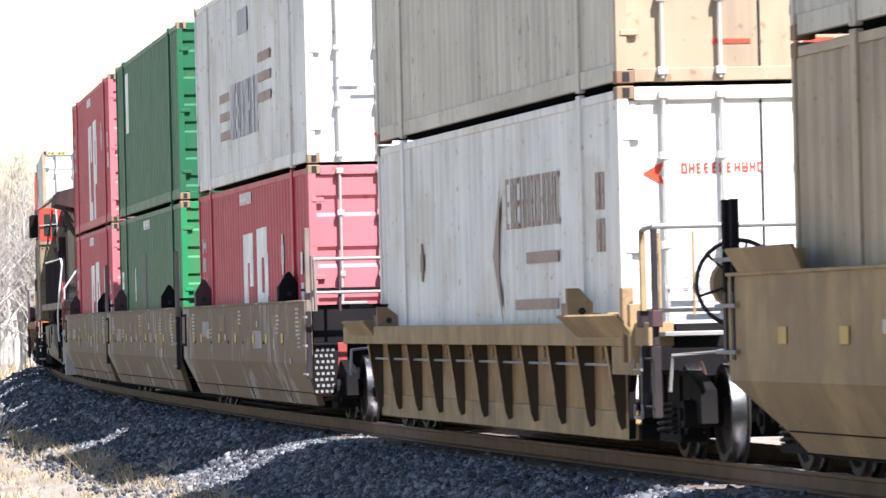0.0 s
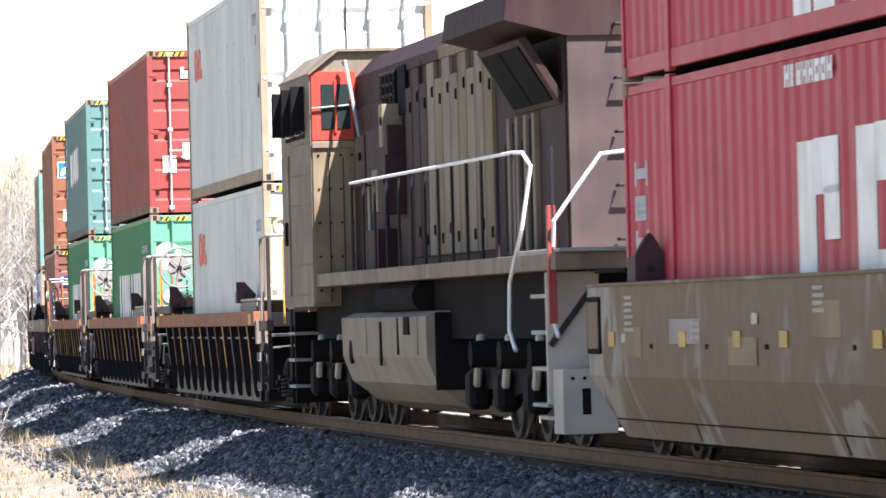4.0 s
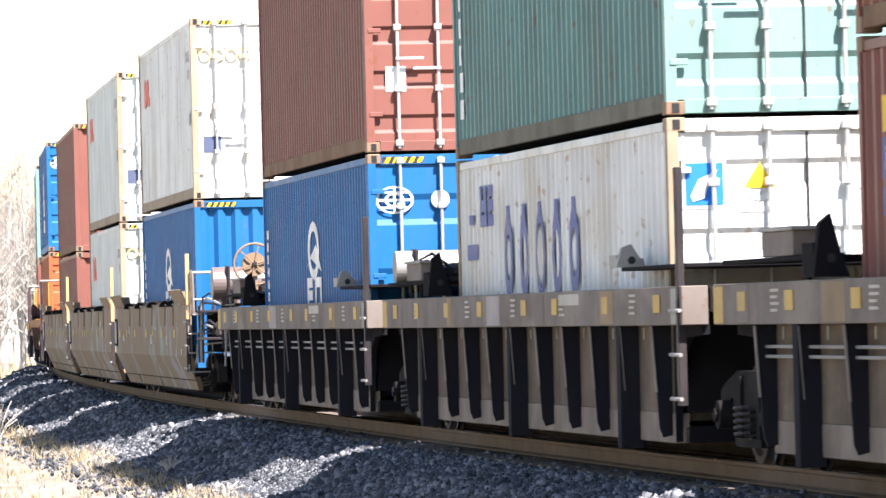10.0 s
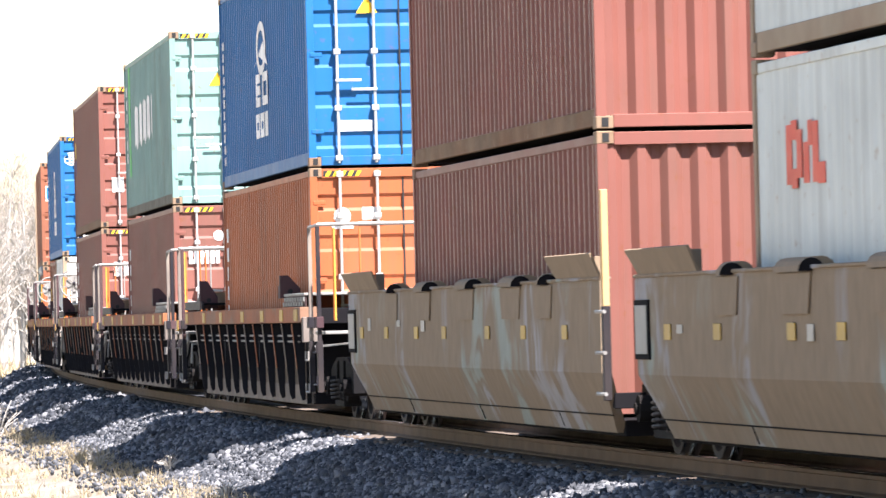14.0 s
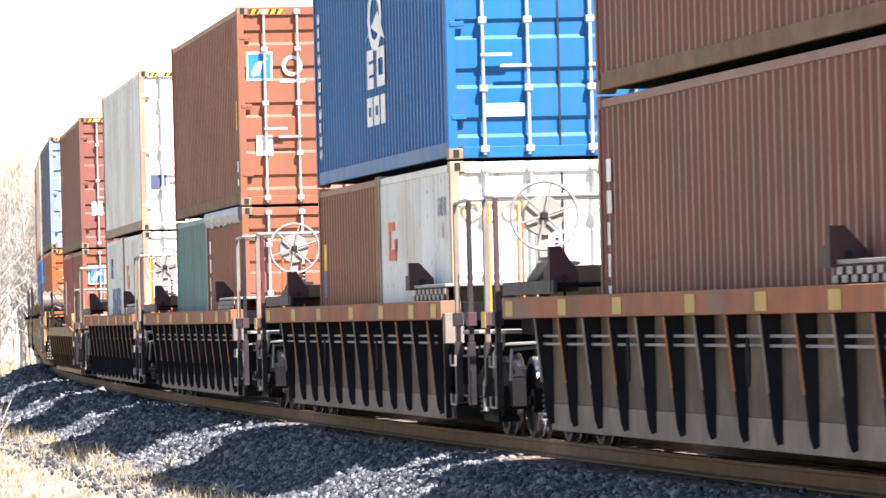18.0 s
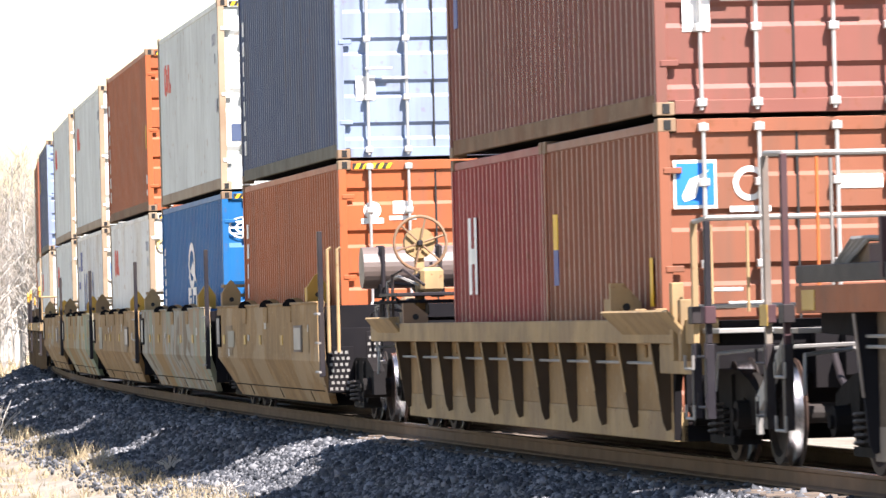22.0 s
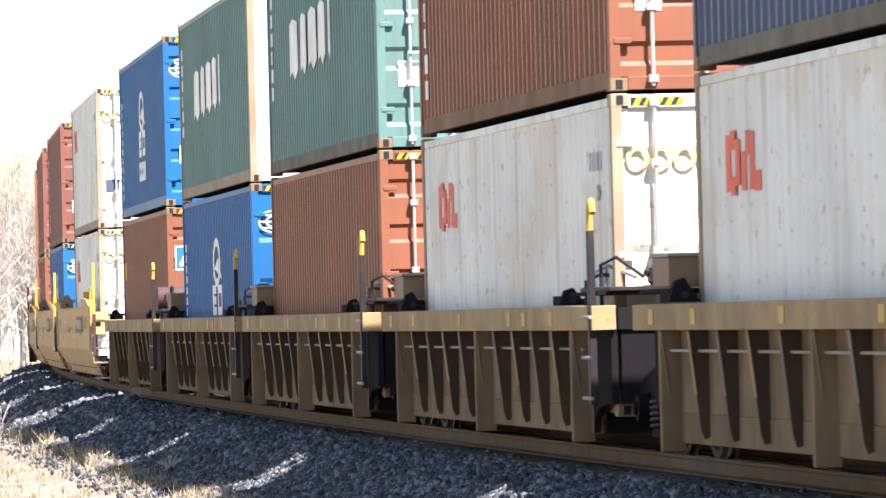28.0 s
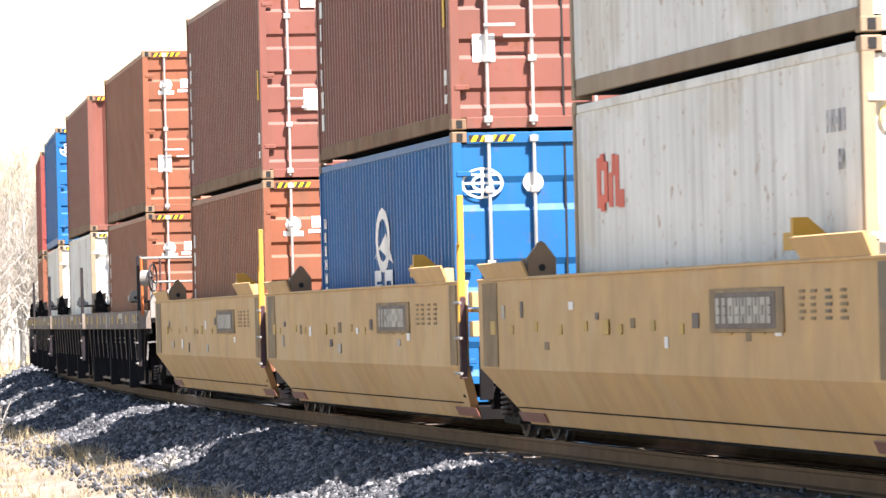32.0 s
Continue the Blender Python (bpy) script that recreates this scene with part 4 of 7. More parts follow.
def coupling(car, e, x):
    """Coupler head, air hoses and the uncoupling lever at an end of a car; x is where the sill ends."""
    bm = bmesh.new()
    add_box(bm, -0.55, 0.35, -0.11, 0.11, -0.13, 0.13, 0.02)
    add_box(bm, 0.30, 0.62, -0.20, 0.06, -0.17, 0.17, 0.05)
    add_box(bm, 0.42, 0.66, 0.05, 0.22, -0.15, 0.15, 0.05)
    part("coupler", bm, M_TRUCK, car, at=(x + e * 0.75, 0, 0.86), turn=(0, 0, 0 if e > 0 else 180))
    bar("uncoupling_lever", [(x + e * 0.30, -1.40, 0.62), (x + e * 0.35, -1.38, 0.92), (x + e * 0.7, -0.9, 0.96), (x + e * 1.1, -0.2, 0.98)], 0.018, M_GRATE, car, sides=6)
    bar("air_hose", [(x + e * 0.4, -0.45, 0.92), (x + e * 0.8, -0.48, 0.70), (x + e * 1.2, -0.40, 0.42), (x + e * 1.7, -0.25, 0.45)], 0.03, M_RODBLACK, car)
    block("striker", x + e * 0.1 - 0.08, x + e * 0.1 + 0.08, -0.55, 0.55, 0.62, 1.12, M_UNDER, car)


def platform(car, x0, x1, z, m=None, edge=True):
    """A walkway slab with a punched edge plate along its sides."""
    p = block("platform", x0, x1, -1.46, 1.46, z, z + 0.035, m or M_GRATE, car, "walkway slab")
    key = ("edge", round(x1 - x0, 2))
    if key not in MESHES:
        bm = bmesh.new()
        n = max(4, int((x1 - x0) / 0.30))
        w = (x1 - x0) / n
        for i in range(n):
            for r in range(2):
                u = -(x1 - x0) / 2 + (i + 0.5 * r) * w
                add_box(bm, u, u + w * 0.52, -0.006, 0.006, -0.13 + 0.06 * r, -0.075 + 0.06 * r)
        MESHES[key] = mesh_of(bm, "punched_edge")
    if edge:
        part("punched_edge", MESHES[key], M_GRATE, p, "punched steel edge", at=(0, -1.455, -0.02))
        block("edge_backing", x0 + 0.02, x1 - 0.02, -1.44, -1.42, z - 0.14, z, M_DARKRED, car)


def brake_wheel(car, x, z, m_wheel, m_hub, r=0.30, y=-0.35, turn=0):
    bm = bmesh.new()
    n = 24
    tube(bm, [(0, r * math.cos(k * math.tau / n), r * math.sin(k * math.tau / n)) for k in range(n + 1)], 0.018, 6)
    for k in range(6):
        a = k * math.tau / 6 + 0.3
        tube(bm, [(0, 0.05 * math.cos(a), 0.05 * math.sin(a)), (0, r * math.cos(a), r * math.sin(a))], 0.012, 5)
    w = part("brake_wheel", bm, m_wheel, car, "spoked hand brake wheel", at=(x + 0.12, y, z), turn=(0, 0, turn))
    hub = bmesh.new()
    tube(hub, [(-0.16, 0, 0), (-0.14, 0, 0), (0.0, 0, 0)], 0.58 * r, 20)
    h = part("gear_box", hub, m_hub, w, "hand brake gear housing", at=(-0.04, 0, 0))
    part("hub_cap", box(0.05, 0.22 * r, 0.22 * r, 0.012), M_RODBLACK, h, at=(0.02, 0, 0))
    block("brake_stand", x - 0.05, x + 0.05, y - 0.05, y + 0.05, min(1.35, z - 0.7), z - 0.1, m_hub, car)
    bm = bmesh.new()
    for k in range(7):
        add_box(bm, -0.012, 0.012, -0.02, 0.02, -0.25 - k * 0.05, -0.215 - k * 0.05)
    part("brake_chain", bm, M_RODBLACK, w, at=(-0.02, 0.12, 0))


def brake_gear(car, x, z, y=-1.05, seed=0, m=None):
    """Valve bodies, brackets and bent pipes on a small dark deck."""
    rnd = random.Random(seed)
    d = block("gear_deck", x - 0.75, x + 0.75, y - 0.36, y + 0.5, z, z + 0.04, M_RODBLACK, car, "black gear deck")
    for k in range(3):
        w, h = rnd.uniform(0.2, 0.34), rnd.uniform(0.14, 0.30)
        u, v = -0.5 + 0.48 * k, rnd.uniform(-0.2, 0.15)
        vb = part("valve_body", box(w, w * 0.8, h, 0.04), (M_CAST, M_TRUCK, m or M_SPRING)[k], d, at=(u, v, 0.02 + h / 2))
        part("valve_cap", box(w * 0.5, w * 0.9, h * 0.35, 0.03), M_RODBLACK, vb, at=(0, -0.03, h * 0.1))
    for k in range(3):
        u = x - 0.6 + 0.4 * k
        bar("brake_pipe", [(u, y - 0.33, z - 0.35), (u, y - 0.33, z + 0.10 + 0.07 * k), (u + 0.35, y - 0.25, z + 0.16 + 0.07 * k), (u + 0.6, y - 0.05, z + 0.12)], 0.018, M_GRATE if k == 1 else M_RODBLACK, car, sides=5)


def air_tank(car, x, y, z, L, r, m):
    bm = bmesh.new()
    tube(bm, [(-L / 2, 0, 0), (-L / 2 + 0.03, 0, 0), (L / 2 - 0.03, 0, 0), (L / 2, 0, 0)], r, 28)
    t = part("air_reservoir", bm, m, car, "cylindrical air reservoir", at=(x, y, z), turn=(0, 0, 90))
    for u in (-0.3, 0.3):
        part("tank_strap", box(0.05, 2 * r + 0.03, 2 * r + 0.03, 0.08), M_RODBLACK, t, at=(u * L, 0, 0))
        part("tank_foot", box(0.1, 2 * r, 0.16, 0.01), M_UNDER, t, at=(u * L, 0, -r - 0.03))


def end_railing(car, x, z, m_post, m_bar, lean=0.0):
    """Rail across the end of the car with posts at both sides."""
    bar("cross_rail", [(x, -1.45, z), (x, 1.45, z)], 0.024, m_bar, car)
    bar("cross_rail", [(x, -1.45, z - 0.42), (x, 1.45, z - 0.42)], 0.02, m_bar, car)
    for side in (-1, 1):
        for k, dx in enumerate((0.0, -0.3)):
            bar("rail_post", [(x + dx - lean, side * 1.44, 1.40), (x + dx, side * 1.45, z + (0.05 if k else 0))], 0.024, (m_post, M_SILL_GREY)[k], car, sides=6)
            bar("rail_post", [(x + dx, side * 1.1, 1.40), (x + dx, side * 1.1, z - 0.02)], 0.02, M_DARKRED, car, sides=6) if k else None


def rib_mesh(top, foot=0.30, low=1.415):
    key = ("rib", round(top, 2), foot, low)
    if key not in MESHES:
        o = [(1.341, foot - 0.08), (low - 0.03, foot - 0.10), (low, foot - 0.02), (1.50, top - 0.22), (1.50, top - 0.2), (1.341, top - 0.2)]
        MESHES[key] = mesh_of(cross_section(o, -0.018, 0.018), "rib")
        bm = bmesh.new()
        zf = foot + 0.34 * (top - 0.21 - foot)
        yf = low + (1.50 - low) * 0.34
        o2 = [(yf, zf), (yf + 0.010, zf), (1.512, top - 0.21), (1.502, top - 0.21)]
        e = cross_section(o2, -0.035, 0.035)
        MESHES[key + ("edge",)] = mesh_of(e, "rib_edge")
        bm.free()
    return MESHES[key], MESHES[key + ("edge",)]


def ribbed_car(label, half, well, top, m_sill, ribs, edge_mats, ends, arch=1.0, m_web=None, m_bay=None, m_low=None, rods=True, sill_h=0.20, heavy=(), foot=0.32, low=1.415, half_f=None, well_f=None):
    """A well car with an open ribbed side: sill, sheet, ribs, lower rail and floor. ends: keys of the equipment at both ends."""
    c = thing("well_car", label, "well car", "well cars of the train")
    m_bay, m_low = m_bay or M_BAY, m_low or M_LOWRAIL
    half_f, well_f = half_f or half, well_f or well
    for side in (-1, 1):
        f = lambda a, b: (min(side * a, side * b), max(side * a, side * b))
        y0, y1 = f(1.30, 1.52)
        sill = block("top_sill", -half, half_f, y0, y1, top - sill_h, top, m_sill, c, "weathered top sill")
        y0, y1 = f(1.30, 1.34)
        block("side_sheet", -well, well_f, y0, y1, 0.42, top - sill_h, m_bay, c, "dusty well side sheet")
        y0, y1 = f(1.22, 1.345)
        block("lower_rail", -well, well_f, y0, y1, 0.17, 0.42, m_low, c, "dusty lower side rail")
        web, edge = rib_mesh(top - (sill_h - 0.2), foot, low)
        far = bmesh.new()
        for i in range(ribs):
            x = -well + 0.12 + i * (well + well_f - 0.24) / (ribs - 1)
            if side < 0:
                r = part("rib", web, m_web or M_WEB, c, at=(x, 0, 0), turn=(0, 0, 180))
                part("rib_edge", edge, edge_mats[i % len(edge_mats)], r)
            else:
                add_box(far, x - 0.018, x + 0.018, 1.341, 1.48, foot, top - sill_h)
            if i in heavy and side < 0:
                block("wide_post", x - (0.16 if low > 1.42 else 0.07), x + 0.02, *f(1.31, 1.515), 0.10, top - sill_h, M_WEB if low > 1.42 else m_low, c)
        if side > 0:
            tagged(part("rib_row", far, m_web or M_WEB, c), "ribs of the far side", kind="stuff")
        else:
            far.free()
        if rods:
            for k in range(rods):
                z = top - sill_h - 0.17 - 0.075 * k
                bar("pipe", [(-well, side * 1.42, z), (well_f, side * 1.42, z)], 0.014, M_GRATE, c, sides=6)
        # arch above the wheels; its near-black plate also fills the dark void
        for e in (-1, 1):
            q, wl, hf = arch, well if e < 0 else well_f, half if e < 0 else half_f
            pts = [(e * (wl + 0.0), 0.18), (e * (wl + 0.06), 0.18 + 0.42 * q), (e * (wl + 0.28), 0.18 + 0.74 * q), (e * min(wl + 0.62, hf - 0.2), 0.18 + 0.88 * q), (e * (hf - 0.05), 0.18 + 0.90 * q), (e * (hf - 0.05), top - sill_h), (e * (wl - 0.02), top - sill_h), (e * (wl - 0.02), 0.18)]
            key = ("arch", arch, round(hf, 2), round(wl, 2), round(top, 2), e)
            if key not in MESHES:
                MESHES[key] = mesh_of(extrude_profile(pts, -0.03, 0.03), "arch_plate")
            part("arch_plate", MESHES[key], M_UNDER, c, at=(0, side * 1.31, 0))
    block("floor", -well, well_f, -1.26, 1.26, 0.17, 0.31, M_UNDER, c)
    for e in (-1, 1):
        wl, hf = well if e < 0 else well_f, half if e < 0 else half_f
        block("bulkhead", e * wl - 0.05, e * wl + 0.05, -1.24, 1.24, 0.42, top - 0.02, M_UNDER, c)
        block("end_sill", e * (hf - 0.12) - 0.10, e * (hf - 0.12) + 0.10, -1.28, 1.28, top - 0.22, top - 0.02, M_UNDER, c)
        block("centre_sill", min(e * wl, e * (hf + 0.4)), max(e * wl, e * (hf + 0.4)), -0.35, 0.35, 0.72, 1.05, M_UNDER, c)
    return c


def panel_mesh(half, top, low_in, belly, slope, cut=0.25):
    """One smooth side of a bathtub car, facing -y, with its turned-in skirt and sloping ends."""
    key = ("tub", round(half, 2), round(top, 2), low_in, belly, slope, cut)
    if key in MESHES:
        return MESHES[key]
    bm = bmesh.new()
    rows = [(top, 1.52, half, half), (top - 0.06, 1.525, half, half), (belly, 1.52, half, half - 0.02), (0.36, 1.52 - low_in * 0.72, half - slope * 0.75, half - cut * slope * 0.7), (0.20, 1.52 - low_in, half - slope, half - cut * slope)]
    nx = 14
    grid = []
    for z, y, hr, hf in rows:
        grid.append([bm.verts.new((-hr + (hr + hf) * i / nx, -y + 0.012 * noise.noise((i * 0.9, z * 2.3, half)), z)) for i in range(nx + 1)])
    back = [[bm.verts.new((v.co.x, v.co.y + 0.09, v.co.z)) for v in row] for row in grid]
    for g, flip in ((grid, False), (back, True)):
        for a, b in zip(g, g[1:]):
            for i in range(nx):
                f = (a[i], b[i], b[i + 1], a[i + 1])
                bm.faces.new(f[::-1] if flip else f)
    for k in range(len(rows) - 1):
        bm.faces.new((grid[k][0], back[k][0], back[k + 1][0], grid[k + 1][0]))
        bm.faces.new((grid[k][-1], grid[k + 1][-1], back[k + 1][-1], back[k][-1]))
    for i in range(nx):
        bm.faces.new((grid[0][i], grid[0][i + 1], back[0][i + 1], back[0][i]))
        bm.faces.new((grid[-1][i], back[-1][i], back[-1][i + 1], grid[-1][i + 1]))
    bmesh.ops.recalc_face_normals(bm, faces=bm.faces)
    MESHES[key] = mesh_of(bm, "side_panel")
    return MESHES[key]


def smooth_car(label, half, top, m_side, low_in=0.24, belly=0.72, slope=1.3, seed=0, seams=True, patches=6, cut=0.25, closed=False):
    """A well car with smooth plated sides that turn in towards the rail."""
    c = thing("well_car", label, "well car", "well cars of the train")
    rnd = random.Random(seed)
    for side in (-1, 1):
        p = part("side_panel", panel_mesh(half, top, low_in, belly, slope, cut), m_side, c, "smooth plated side", turn=(0, 0, 0) if side < 0 else (0, 0, 180))
        part("top_lip", box(2 * half, 0.12, 0.03, 0.008), m_side, p, at=(0, -1.48, top + 0.012))
        part("skirt_seam", box(2 * half - slope * 1.6, 0.012, 0.012, 0.002), M_UNDER, p, at=(0, -1.52 + low_in * 0.72 - 0.005, 0.36))
        if side < 0:
            for i in range(patches):
                x = -half + 0.9 + (i + rnd.random() * 0.5) * (2 * half - 1.6) / patches
                part("reflector", box(0.28, 0.008, 0.13, 0.002), M_PATCH_Y, p, at=(x, -1.533, top - 0.46))
                if rnd.random() < 0.7:
                    part("stencil", box(0.10 + 0.2 * rnd.random(), 0.006, 0.06 + 0.1 * rnd.random(), 0.002), M_PATCH_W, p, at=(x + 0.5 + rnd.random(), -1.532, top - 0.25 - 0.5 * rnd.random()))
            if seams:
                for x in (-half * 0.55, 0.05 * half, half * 0.62):
                    part("skirt_joint", box(0.03, 0.012, 0.15, 0.003), M_UNDER, p, at=(x, -1.52 + low_in * 0.86 - 0.004, 0.285), turn=(math.degrees(math.atan2(0.28 * low_in, 0.16)), 0, 0))
    block("floor", -half + slope, half - slope, -1.24, 1.24, 0.17, 0.31, M_UNDER, c)
    for e in (-1, 1):
        xx = e * (half - slope * 0.55)
        if closed:
            # near-black plate added so the gap between units stays dark
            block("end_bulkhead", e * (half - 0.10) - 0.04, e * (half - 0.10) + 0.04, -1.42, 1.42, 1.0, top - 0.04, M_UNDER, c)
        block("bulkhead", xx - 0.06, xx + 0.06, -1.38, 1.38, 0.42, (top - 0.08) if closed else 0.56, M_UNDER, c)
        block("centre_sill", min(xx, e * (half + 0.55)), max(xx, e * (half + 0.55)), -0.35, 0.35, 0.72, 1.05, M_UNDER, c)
    return c


def plate(c, x, z, w, h, m_face, m_edge, y=-1.535):
    """A framed sign plate on the side."""
    p = part("sign_plate", box(w, 0.02, h, 0.004), m_edge, c, "framed stencil plate", at=(x, y, z))
    part("plate_face", box(w * 0.82, 0.006, h * 0.82, 0.002), m_face, p, at=(0, -0.012, 0))
    return p


def perforated_step(car, x, y0, y1, z0, z1):
    """A step panel pierced with rows of raised grip holes."""
    b = block("perforated_step", x, x + 0.02, y0, y1, z0, z1, M_UNDER, car, "dark perforated step panel")
    key = ("grip", round(y1 - y0, 2), round(z1 - z0, 2))
    if key not in MESHES:
        bm = bmesh.new()
        for r in range(int((z1 - z0) / 0.075)):
            for k in range(int((y1 - y0) / 0.065)):
                y = -(y1 - y0) / 2 + 0.02 + k * 0.065 + 0.02 * (r % 2)
                z = -(z1 - z0) / 2 + 0.03 + r * 0.075
                add_box(bm, 0.011, 0.018, y, y + 0.034, z, z + 0.036)
        MESHES[key] = mesh_of(bm, "grip_pattern")
    tagged(part("grip_pattern", MESHES[key], M_GRATE, b), "raised grip holes", kind="stuff")


def paint_patches(car, rnd, n, x0, x1, z0, z1, mats):
    """Square-cut patches of newer and older paint rolled over the flat part of the side."""
    for i in range(n):
        x, w, h = rnd.uniform(x0, x1), rnd.uniform(0.35, 1.3), rnd.uniform(0.16, 0.5)
        z = rnd.uniform(z0 + h / 2, z1 - h / 2)
        part("paint_patch", box(w, 0.003, h, 0.001), mats[i % len(mats)], car, at=(x, -1.5325 - 0.0005 * i, z))


def put(ob, s, z=0.0, turn=0.0):
    MOVERS.append((ob, s, z, turn))
# ---------------------------------------------------------------- the train, front to rear
def sprayed_paint(name, base, cover, stops):
    """Old paint with wandering upright strokes of several sprayed colours over it."""
    m, t, p = node_tools(name)
    N, K = t.nodes, t.links
    co, mp = N.new("ShaderNodeTexCoord"), N.new("ShaderNodeMapping")
    mp.inputs["Scale"].default_value = (1.0, 1.0, 0.55)
    K.new(co.outputs["Object"], mp.inputs[0])

    def noise_of(scale, detail, warp):
        n = N.new("ShaderNodeTexNoise")
        n.inputs["Scale"].default_value, n.inputs["Detail"].default_value, n.inputs["Distortion"].default_value = scale, detail, warp
        K.new(mp.outputs[0], n.inputs["Vector"])
        return n.outputs["Fac"]

    cr = N.new("ShaderNodeValToRGB")
    e = cr.color_ramp.elements
    e[0].position, e[0].color = 0.30, (*stops[0], 1)
    e[1].position, e[1].color = 0.72, (*stops[-1], 1)
    for k, c in enumerate(stops[1:-1]):
        w = (0.72 - 0.30) / (len(stops) - 1)
        for d in (-0.30, 0.30):
            e.new(0.30 + w * (k + 1 + d)).color = (*c, 1)
    K.new(noise_of(0.85, 4, 1.1), cr.inputs[0])
    r = N.new("ShaderNodeMapRange")
    r.inputs["From Min"].default_value, r.inputs["From Max"].default_value = cover, cover + 0.08
    K.new(noise_of(0.5, 4, 0.6), r.inputs["Value"])
    mx = N.new("ShaderNodeMix")
    mx.data_type = "RGBA"
    sock = [i for i in mx.inputs if i.type == "RGBA"]
    K.new(r.outputs["Result"], mx.inputs["Factor"])
    sock[0].default_value = (*base, 1)
    K.new(cr.outputs[0], sock[1])
    gr = N.new("ShaderNodeMix")
    gr.data_type, gr.blend_type = "RGBA", "MULTIPLY"
    gr.inputs["Factor"].default_value = 0.35
    gs = [i for i in gr.inputs if i.type == "RGBA"]
    K.new([o for o in mx.outputs if o.type == "RGBA"][0], gs[0])
    K.new(noise_of(7.0, 6, 0.0), gs[1])
    K.new([o for o in gr.outputs if o.type == "RGBA"][0], p.inputs["Base Color"])
    p.inputs["Roughness"].default_value, p.inputs["Specular IOR Level"].default_value = 0.8, 0.12
    return m


TAN_OLD = (0.36, 0.235, 0.11)
M_GRAF_A = sprayed_paint("sprayed pale green, pink and buff over tan", TAN_OLD, 0.36, ((0.20, 0.14, 0.09), (0.37, 0.36, 0.27), (0.30, 0.33, 0.25), (0.38, 0.27, 0.17), (0.38, 0.37, 0.31), (0.24, 0.19, 0.13), (0.33, 0.35, 0.27)))
M_GRAF_B = sprayed_paint("faded green spray over tan", TAN_OLD, 0.50, ((0.30, 0.34, 0.22), (0.26, 0.32, 0.22), (0.42, 0.38, 0.27), (0.32, 0.35, 0.25)))
M_SILL_GB53 = sprayed_paint("grey-brown car paint with pale scribbles", (0.235, 0.178, 0.118), 0.54, ((0.32, 0.29, 0.24), (0.22, 0.165, 0.115), (0.37, 0.34, 0.29), (0.23, 0.175, 0.12), (0.29, 0.25, 0.2)))
M_SILL_OLD = mat("scuffed tan car paint", (0.30, 0.195, 0.095), 0.8, vary=0.2, gloss=0.12, blotch=(0.40, 0.31, 0.2), blotchy=0.5, dirt=(0.16, 0.11, 0.06), dirty=0.5, streak=0.45, spots=(0.45, 0.4, 0.3), spotty=0.5)
M_SILL_GB = sprayed_paint("dull grey-brown car paint with lavender-grey washes", (0.28, 0.21, 0.142), 0.53, ((0.33, 0.31, 0.29), (0.26, 0.20, 0.14), (0.36, 0.34, 0.33), (0.28, 0.23, 0.17), (0.32, 0.34, 0.29), (0.25, 0.19, 0.13)))
EDGES = {"r_or": [M_SILL_GREY, M_SILL_ORANGE, M_YELLOW], "r_or2": [M_SILL_GREY, M_SILL_ORANGE], "r_gr": [M_SILL_GREY], "r_tan": [M_SILL_TAN], "r_5": [M_SILL_GREY, M_SILL_TAN]}
OFF = {"s_tan": 7.7, "r_tan53": 7.71, "s_gb53": 7.76, "r_or": 6.65, "r_gr": 7.0, "s_gb": 7.0, "r_tan": 6.87, "s_tan5": 6.7, "r_5": 6.58, "s_y": 6.87}
LOW = {"s_tan": 0.39, "r_tan53": 0.39, "s_gb53": 0.39}


M_BAY_TAN = mat("brown dusty side sheet", (0.215, 0.150, 0.090), 0.9, dirt=(0.085, 0.06, 0.038), dirty=0.6, streak=0.5, gloss=0.1)
M_SPRAY_PALE = mat("faded pale sprayed paint", (0.36, 0.35, 0.29), 0.8, vary=0.2, dirt=(0.28, 0.22, 0.14), dirty=0.6, gloss=0.1)
M_SPRAY_BUFF = mat("buff touch-up paint", (0.26, 0.195, 0.125), 0.8, vary=0.2, dirt=(0.2, 0.15, 0.1), dirty=0.6, gloss=0.1)
M_SPRAY_WHITE = mat("scraped pale lavender paint", (0.34, 0.31, 0.30), 0.8, vary=0.2, dirt=(0.22, 0.17, 0.12), dirty=0.7, gloss=0.1)
# ribs coloured dark: the shade under the sill is in the paint
M_WEB_TAN = mat("brown rib paint darkened for sill shade", (0.07, 0.05, 0.034), 0.9, dirt=SOOT, dirty=0.4, gloss=0.1)
EGF, EGR = 5.8, -6.9      # guides of the grey-brown 53 ft cars
RT1, RT2 = 8.05, 6.0


def oval_mesh():
    if "oval" not in MESHES:
        n = 14
        MESHES["oval"] = mesh_of(extrude_profile([(0.09 * math.cos(k * math.tau / n), 0.20 * math.sin(k * math.tau / n)) for k in range(n)], -0.006, 0.006), "oval_plate")
    return MESHES["oval"]


